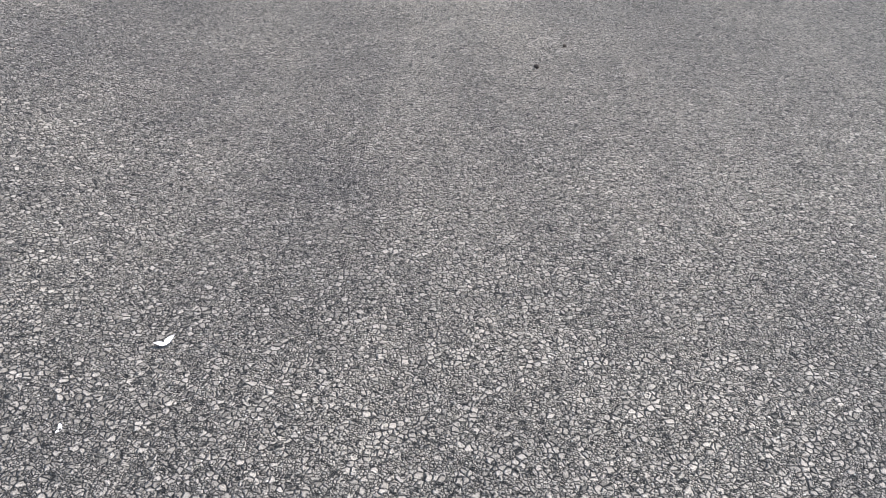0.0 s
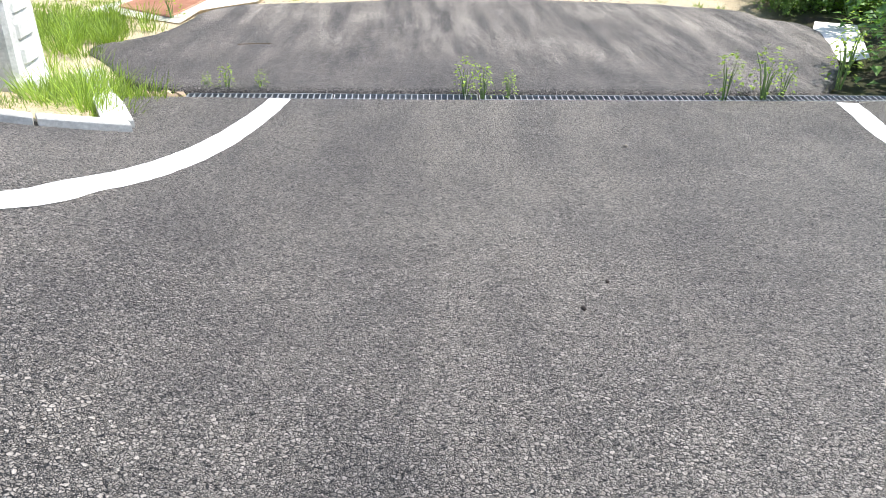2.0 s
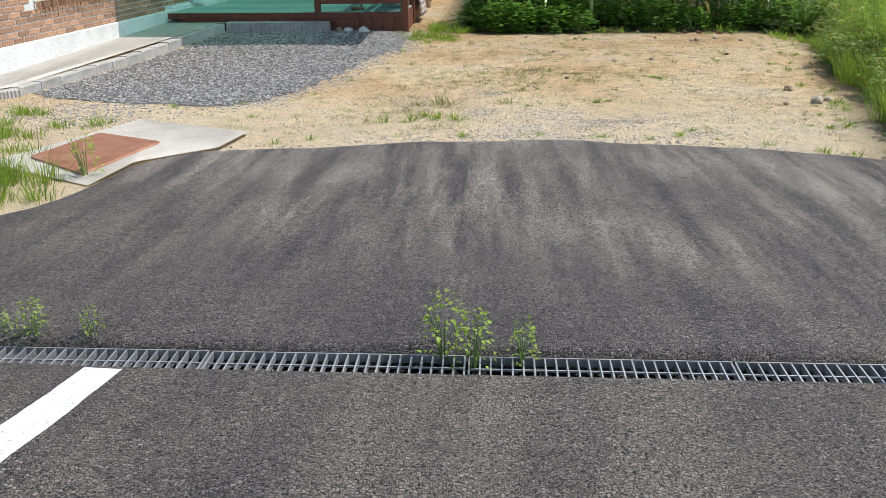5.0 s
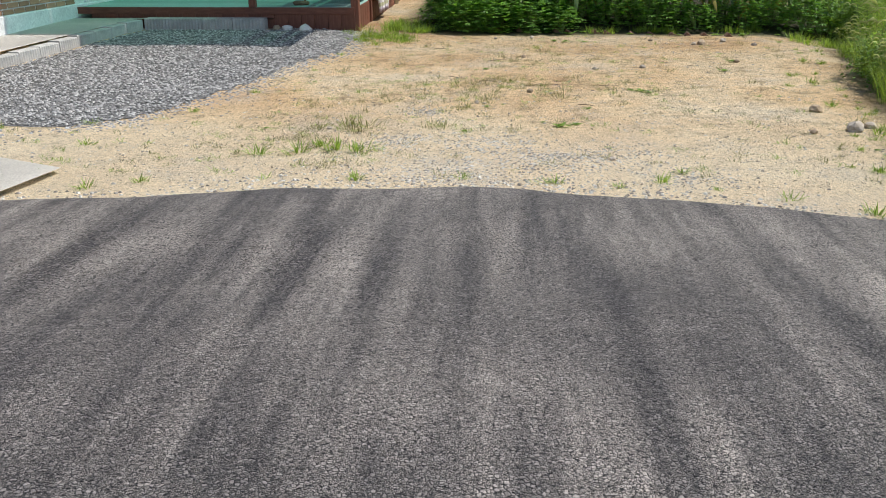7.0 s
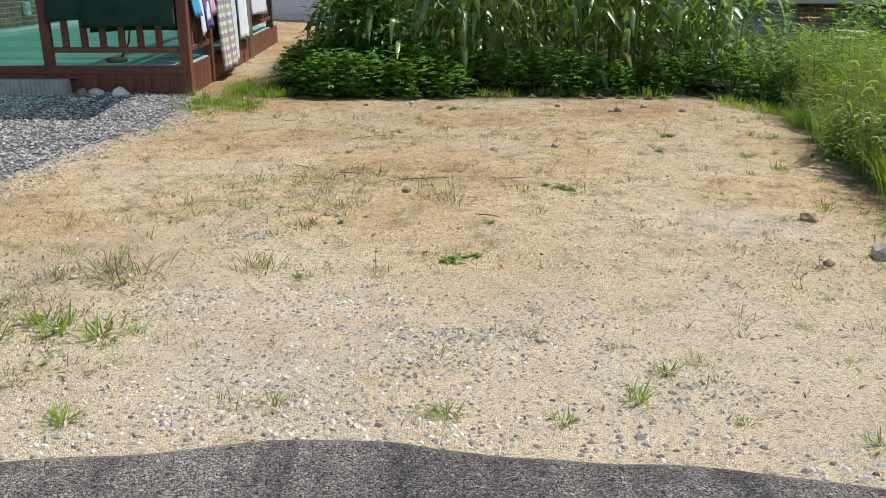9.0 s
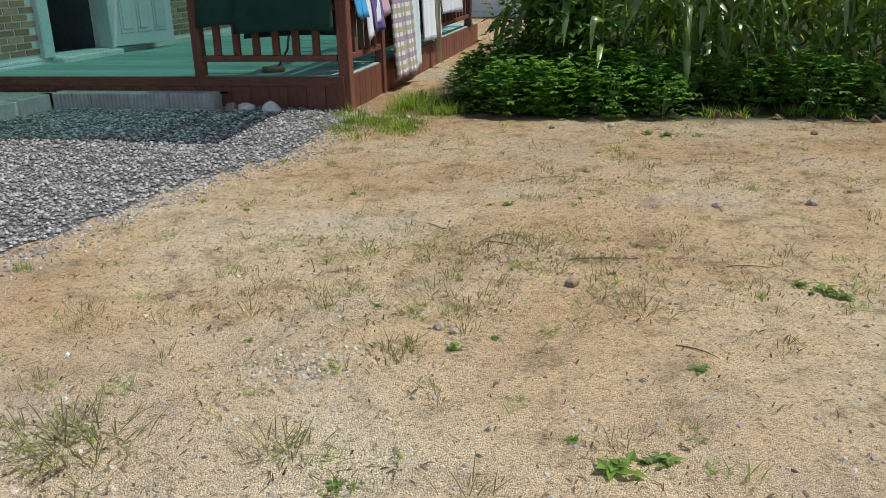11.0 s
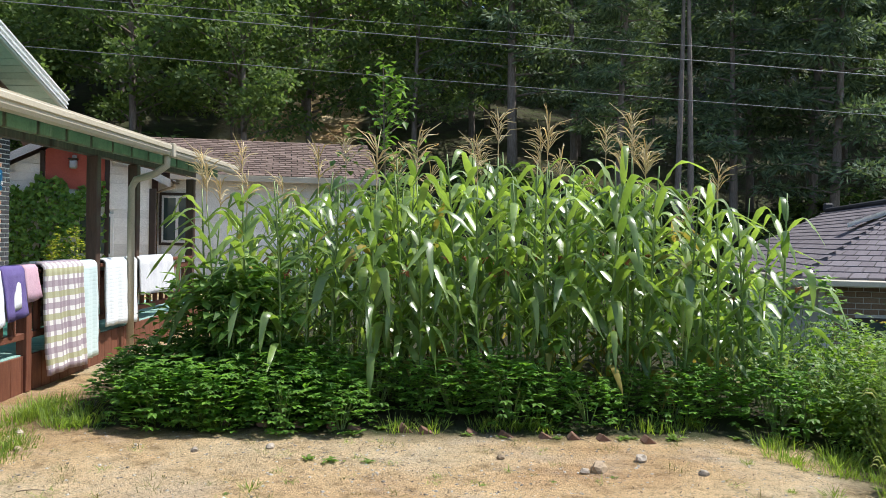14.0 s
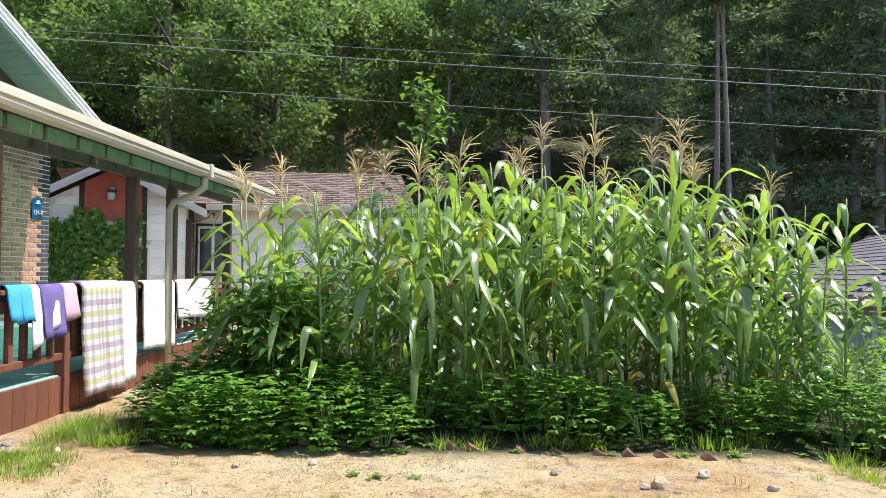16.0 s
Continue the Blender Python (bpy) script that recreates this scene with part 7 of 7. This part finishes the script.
# ---- tilted bricks along the plot ----
bm = box((-0.1, -0.045, -0.03), (0.1, 0.045, 0.03), 0.006)
eb = part("edging_brick", bm, surface("old_edging_brick", (0.16, 0.085, 0.055), (0.28, 0.16, 0.11), 6, 60, 0.95, 0.5, 0.004))
tagged(eb, "red brick set on its corner along the plot", "brick", "brick edging of the plot")
r = random.Random(41)
for i in range(14):
    x = 0.8 + i * 0.27 + r.uniform(-0.07, 0.07)
    y = lerp(x, [0.5, 2.3, 3.4, 5], [12.08, 11.98, 11.82, 11.62])
    m = pose(x, y, gz(x, y) - 0.03, r.uniform(-8, 8), 38 + r.uniform(-12, 12), r.uniform(-14, 14))
    if i == 0:
        eb.matrix_basis = m
    else:
        copy_thing(eb, m)


# ---- small plants of the yard ----
def tuft(n, h, w, rad, mat, seed, label, lean=1.2, name="grass_tuft"):
    r = random.Random(seed)
    ch = []
    for _ in range(n):
        a, q = r.uniform(0, 6.28), r.random() * rad
        ch.append(blade((math.cos(a) * q, math.sin(a) * q, 0), a + r.uniform(-1, 1), h * r.uniform(0.4, 1.1), w, r.uniform(0.3, lean), r.uniform(0.0, 1.0), 3, 0.3, r.uniform(-0.6, 0.6)))
    v, f = join(ch)
    ob = shared(name, mesh_of(name, v, f, mat))
    return tagged(ob, label, "grass tuft" if "grass" in name else "weed", "small plants of the yard")


def rosette(n, L, mat, seed, label):
    r = random.Random(seed)
    p = root("rosette_weed", (0, 0, 0), label, "weed", "small plants of the yard")
    for i in range(n):
        a = i * 2.4 + r.uniform(-0.3, 0.3)
        v, f = leaf((r.uniform(-1, 1) * L * 0.5, r.uniform(-1, 1) * L * 0.5, 0.008), (math.cos(a), math.sin(a), r.uniform(0.05, 0.5)), (0, 0, 1), L * r.uniform(0.6, 1.1), L * 0.5, 0.15)
        shared("leaf", mesh_of("leaf", v, f, mat), p)
    return p


def scatter(kinds, spots):
    for i, (x, y, s) in enumerate(spots):
        k = kinds[i % len(kinds)]
        m = pose(x, y, ground_z(x, y) - 0.003, 0, 0, (i * 77) % 360)
        if i < len(kinds):
            k.matrix_basis = m @ Matrix.Diagonal((s, s, s, 1))
        else:
            copy_thing(k, m).scale = (s, s, s)


r = random.Random(55)
wiry = [tuft(30, 0.10, 0.0026, 0.12, M["drygrass"], 600 + i, "wiry half-dry grass tuft in the sand", 1.45) for i in range(5)]
spots = [(-0.06, 6.06, 1.5), (0.05, 6.1, 1.4), (-0.15, 6.15, 1.2), (0.65, 6.14, 1.1), (0.55, 6.2, 1.0), (0.4, 7.28, 0.9), (0.97, 7.42, 1.0), (1.72, 7.37, 1.2), (1.9, 8.42, 0.8), (0.76, 6.87, 1.0), (0.95, 8.12, 1.0), (0.43, 8.42, 0.8), (0.1, 7.1, 0.9), (1.2, 8.2, 1.0), (1.0, 8.3, 0.9)]
for _ in range(105):
    y = r.uniform(4.6, 11.6)
    x = r.uniform(-1.3, verge_x(y) - 0.2)
    spots.append((x, y, r.uniform(0.3, 0.85)))
for cx, cy, n in ((1.1, 8.1, 14), (-0.3, 5.9, 12), (0.2, 7.6, 8), (2.2, 7.8, 10), (1.3, 9.7, 9), (-0.6, 7.0, 9)):
    spots += [(r.gauss(cx, 0.35), r.gauss(cy, 0.25), r.uniform(0.35, 0.9)) for _ in range(n)]
scatter(wiry, spots)
green = [tuft(34, 0.075, 0.0045, 0.06, M["grass"], 620 + i, "small fresh green grass tuft in the sand") for i in range(4)]
spots = [(-0.08, 5.41, 1.6), (0.1, 5.35, 1.4), (-0.35, 5.3, 1.5), (-0.6, 5.2, 1.3), (-0.2, 5.5, 1.4), (1.55, 10.5, 1.0), (1.5, 4.62, 0.9), (1.9, 4.55, 0.7), (2.5, 4.5, 0.6), (2.9, 4.35, 0.9), (3.3, 4.1, 1.1), (3.5, 4.0, 1.0), (0.2, 4.62, 1.1), (0.9, 4.7, 0.8), (2.2, 4.7, 1.1), (2.35, 4.9, 0.8), (-1.2, 4.5, 1.0), (-1.5, 4.35, 1.0), (-2.0, 5.4, 1.0), (-1.3, 7.5, 0.8), (-1.6, 6.6, 0.9), (-2.3, 6.1, 0.9), (-3.0, 5.9, 0.9), (-0.9, 9.9, 0.8), (-1.0, 8.8, 0.7)]
for _ in range(40):
    y = r.uniform(4.6, 11.8)
    spots.append((verge_x(y) - abs(r.gauss(0, 0.25)), y, r.uniform(0.4, 1.1)))
scatter(green, spots)
ros = [rosette(15, 0.036, M["weed"], 640 + i, "flat leafy weed spread on the sand") for i in range(4)]
spots = [(1.62, 6.24, 1.9), (1.75, 6.3, 1.3), (2.48, 7.75, 1.7), (2.55, 7.7, 1.4), (2.4, 7.82, 1.2), (3.56, 8.97, 1.6), (3.79, 9.61, 1.5), (0.93, 8.97, 1.2), (1.96, 11.1, 1.8), (1.8, 11.15, 1.5), (2.2, 11.1, 1.3), (1.0, 6.95, 1.0), (1.9, 6.9, 1.1)]
spots += [(r.uniform(-1, 4), r.uniform(4.8, 11.5), r.uniform(0.4, 0.8)) for _ in range(36)]
spots += [(r.uniform(0.8, 5.0), 11.9 + r.uniform(-0.16, 0.12), r.uniform(1.0, 2.2)) for i in range(22)]
scatter(ros, spots)
# lush patches: by the deck corner, at the path's mouth, by the kerb
spots = [(r.gauss(-0.62, 0.22), r.gauss(11.3, 0.22), r.uniform(0.35, 0.6)) for _ in range(26)]
spots += [(r.gauss(-0.45, 0.14), r.gauss(12.25, 0.25), r.uniform(1.0, 1.7)) for _ in range(12)]
spots += [(r.uniform(-0.4, 4.8), 12.05 + r.uniform(-0.1, 0.15), r.uniform(0.5, 1.1)) for _ in range(26)]
spots += [(5.35 + r.uniform(-0.25, 0.5), 11.4 + r.uniform(-0.5, 0.5), r.uniform(0.6, 1.1)) for _ in range(12)]
spots += [(r.gauss(-3.3, 0.3), r.gauss(2.2, 0.4), r.uniform(0.8, 1.4)) for _ in range(55)]
spots += [(r.uniform(-4.6, -2.75), r.uniform(0.8, 3.0), r.uniform(1.2, 2.4)) for _ in range(46)]
spots += [(r.uniform(-2.4, -1.85), r.uniform(-1.3, 0.2), r.uniform(1.2, 2.4)) for _ in range(34)]
spots += [(r.uniform(-6, -3.4), r.uniform(3.2, 5.6), r.uniform(0.5, 1.1)) for _ in range(34)]
spots += [(r.uniform(-3.6, -2.1), r.uniform(-1.9, -1.0), r.uniform(0.4, 1.0)) for _ in range(26)]
ch = []
for x, y, s in spots:
    if inside(x, y, APRON_EDGE):
        continue
    for _ in range(80):
        a, q = r.uniform(0, 6.28), r.random() * 0.15
        px, py = x + math.cos(a) * q, y + math.sin(a) * q
        ch.append(blade((px, py, ground_z(px, py) - 0.004 + (0.145 if py < -0.2 else 0.0)), a + r.uniform(-1, 1), 0.13 * s * r.uniform(0.4, 1.1), 0.0055, r.uniform(0.1, 0.8), r.uniform(0.2, 1.3), 3, 0.3, r.uniform(-0.6, 0.6)))
v, f = join(ch)
tagged(shared("grass", mesh_of("grass", v, f, M["grass"])), "lush green grass patches round the yard and kerb", "grass", kind="stuff")


def sprigs():
    """Short grass seedlings and creeping stems, in drifts over the sandy yard."""
    r = random.Random(88)
    ch, dry = [], []
    drifts = [(-0.05, 6.1, 0.16, 16), (-0.1, 5.25, 0.2, 26), (0.17, 5.33, 0.1, 9), (-0.47, 5.77, 0.25, 18), (0.67, 6.19, 0.15, 10), (0.78, 7.0, 0.1, 5), (0.94, 7.36, 0.15, 8), (-0.72, 7.35, 0.3, 14), (0.92, 8.07, 0.35, 34), (1.67, 7.9, 0.3, 18), (2.19, 9.22, 0.5, 20), (-0.6, 6.0, 0.3, 16), (0.37, 8.12, 0.3, 18), (-0.6, 8.8, 0.3, 8), (0.25, 7.46, 0.25, 10), (0.82, 7.38, 0.2, 10), (1.92, 8.41, 0.3, 14), (2.2, 9.54, 0.4, 16), (1.33, 8.12, 0.3, 22), (3.3, 7.2, 0.5, 14), (0.57, 6.7, 0.2, 6), (1.0, 10.6, 0.6, 26), (2.6, 11.1, 0.5, 24), (-0.3, 10.4, 0.4, 14), (3.6, 6.0, 0.4, 16), (-1.6, 4.9, 0.4, 26), (-0.8, 4.9, 0.4, 22), (3.4, 5.2, 0.3, 12), (-2.2, 5.6, 0.4, 18)]
    for cx, cy, sd, n in drifts + [(1.5, 8.0, 1.9, 170)]:
        for _ in range(int(n * 0.75)):
            x, y = r.gauss(cx, sd * 1.25), r.gauss(cy, sd * 1.1)
            if y < 4.5 or y > 11.9 or inside(x, y, APRON_EDGE) or inside(x, y, GRAVEL):
                continue
            big = r.uniform(0.5, 1.0)
            (dry if r.random() < 0.45 else ch).extend(blade((x + r.gauss(0, 0.03), y + r.gauss(0, 0.03), ground_z(x, y) - 0.002), r.uniform(0, 6.28), 0.065 * big * r.uniform(0.4, 1.2), 0.003, r.uniform(0.75, 1.5), r.uniform(-0.2, 0.8), 3, 0.3, 0.0) for _ in range(15))
    for name, lst, mat, label in (("sand_grass", ch, M["grass"], "short green grass seedlings scattered in the sand"), ("dry_grass", dry, M["drygrass"], "half-dry creeping grass stems scattered in the sand")):
        v, f = join(lst)
        tagged(shared(name, mesh_of(name, v, f, mat)), label, "grass", kind="stuff")


sprigs()
sedge = [grass_clump("kerb_sedge", 60, 0.34, 0.0045, 0.15, M["feather"], "thin yellow-green sedge clump at the kerb", "sedge", "weeds at the kerb and drain", 720 + i, 0, None, 0.9) for i in range(3)]
spread(sedge, [(-2.05, -0.95, 0, 1.0), (-1.95, -1.3, 50, 0.8), (-2.2, -0.5, 120, 1.0), (-2.5, -1.5, 80, 0.6), (-2.9, -1.75, 200, 0.7), (-3.3, -1.7, 33, 0.8), (-2.7, -1.25, 140, 0.6), (-3.1, 1.5, 10, 1.0), (-3.3, 2.2, 33, 1.0), (-2.95, 0.6, 70, 1.0), (-2.75, 0.2, 160, 0.9), (-3.5, 1.2, 5, 1.1), (-2.3, -0.15, 99, 0.9), (-3.6, 0.4, 250, 1.1)])
kerb_weeds = [bush("kerb_weed", M["feather"], 80, 0.15, 0.45, 0.045, "thin upright weed with narrow pale leaves", "weed", "weeds at the kerb and drain", 700 + i, 7) for i in range(3)]
spread(kerb_weeds, [(0.42, -0.02, 15, 0.55), (0.30, 0.05, 90, 0.6), (0.62, 0.03, 160, 0.4), (2.2, -0.02, 75, 0.75), (2.5, 0.0, 12, 0.8), (2.65, 0.05, 66, 0.6), (-1.45, 0.12, 44, 0.45), (-1.2, 0.14, 99, 0.35), (-1.6, 0.15, 180, 0.3), (3.2, 0.3, 20, 0.9), (3.55, 0.9, 140, 1.0), (-2.6, 3.0, 200, 0.8)])

# ---- tall pear sapling and flowers in and beside the maize ----
sap = root("sapling", (2.12, 14.4, gz(2.12, 14.4) + 0.1), "slim sapling with round leaves rising above the maize", "sapling")
rr = random.Random(77)
st, lv = [tube([(0, 0, 0), (0.03, 0, 1.6), (-0.02, 0.02, 3.1)], [0.02, 0.014, 0.004], 6)], []
for i in range(44):
    z = 1.7 + 1.35 * i / 44
    a = rr.uniform(0, 6.28)
    L = 0.45 * (3.35 - z) / 1.6 + 0.06
    tip = Vector((math.cos(a) * L, math.sin(a) * L, z + L * 0.7))
    st.append(tube([(0.01, 0, z), tip], [0.005, 0.002], 4))
    for q in (0.3, 0.5, 0.7, 0.85, 1.0):
        lv.append(leaf(Vector((0.01, 0, z)).lerp(tip, q), rand_dir(rr, -0.7, 0.4), (0, 0, 1), 0.10 * rr.uniform(0.7, 1.3), 0.08, 0.2))
v, f = join(st)
shared("stem", mesh_of("stem", v, f, M["bark"]), sap)
v, f = join(lv)
shared("foliage", mesh_of("foliage", v, f, M["bean"]), sap)


def umbel(x, y, h, mat, label, seed):
    r = random.Random(seed)
    p = root("wild_flower", (x, y, gz(x, y)), label, "flower", "flowers on the verge")
    v, f = join([tube([(0, 0, 0), (0.05, 0, h * 0.6), (0.03, 0.02, h)], [0.005, 0.004, 0.003], 4)] + [tube([(0.03, 0.02, h), (0.03 + 0.06 * math.cos(a), 0.02 + 0.06 * math.sin(a), h + 0.05)], [0.002, 0.0015], 3) for a in range(7)])
    shared("stem", mesh_of("stem", v, f, M["stalk"]), p)
    v, f = join([leaf((0.03 + 0.075 * r.uniform(-1, 1), 0.02 + 0.075 * r.uniform(-1, 1), h + 0.05 + r.uniform(0, 0.015)), rand_dir(r, -0.1, 0.3), (0, 0, 1), 0.02, 0.018) for _ in range(60)])
    shared("bloom", mesh_of("bloom", v, f, mat), p)


for i in range(16):
    y = r.uniform(6.5, 10.5)
    umbel(verge_x(y) + r.uniform(0.6, 1.7), y, r.uniform(0.75, 1.05), M["flower_white"], "white umbel flower rising from the verge grass", 800 + i)
for i in range(5):
    umbel(r.uniform(6.0, 7.5), r.uniform(11.5, 14.0), r.uniform(0.9, 1.2), M["flower_yellow"], "yellow wild flower among the field weeds", 830 + i)
# loose brush on the deck
br = root("deck_brush", (-1.95, 12.3, DZ), "brown hand brush lying on the green deck boards", "brush", rz=25)
part("head", box((-0.12, -0.05, 0.0), (0.12, 0.05, 0.06), 0.02), M["twig"], br)
v, f = tube([(0.05, 0, 0.05), (0.16, 0.05, 0.22), (0.22, 0.08, 0.55)], 0.012, 6)
shared("handle", mesh_of("handle", v, f, M["wood"], flat=False), br)
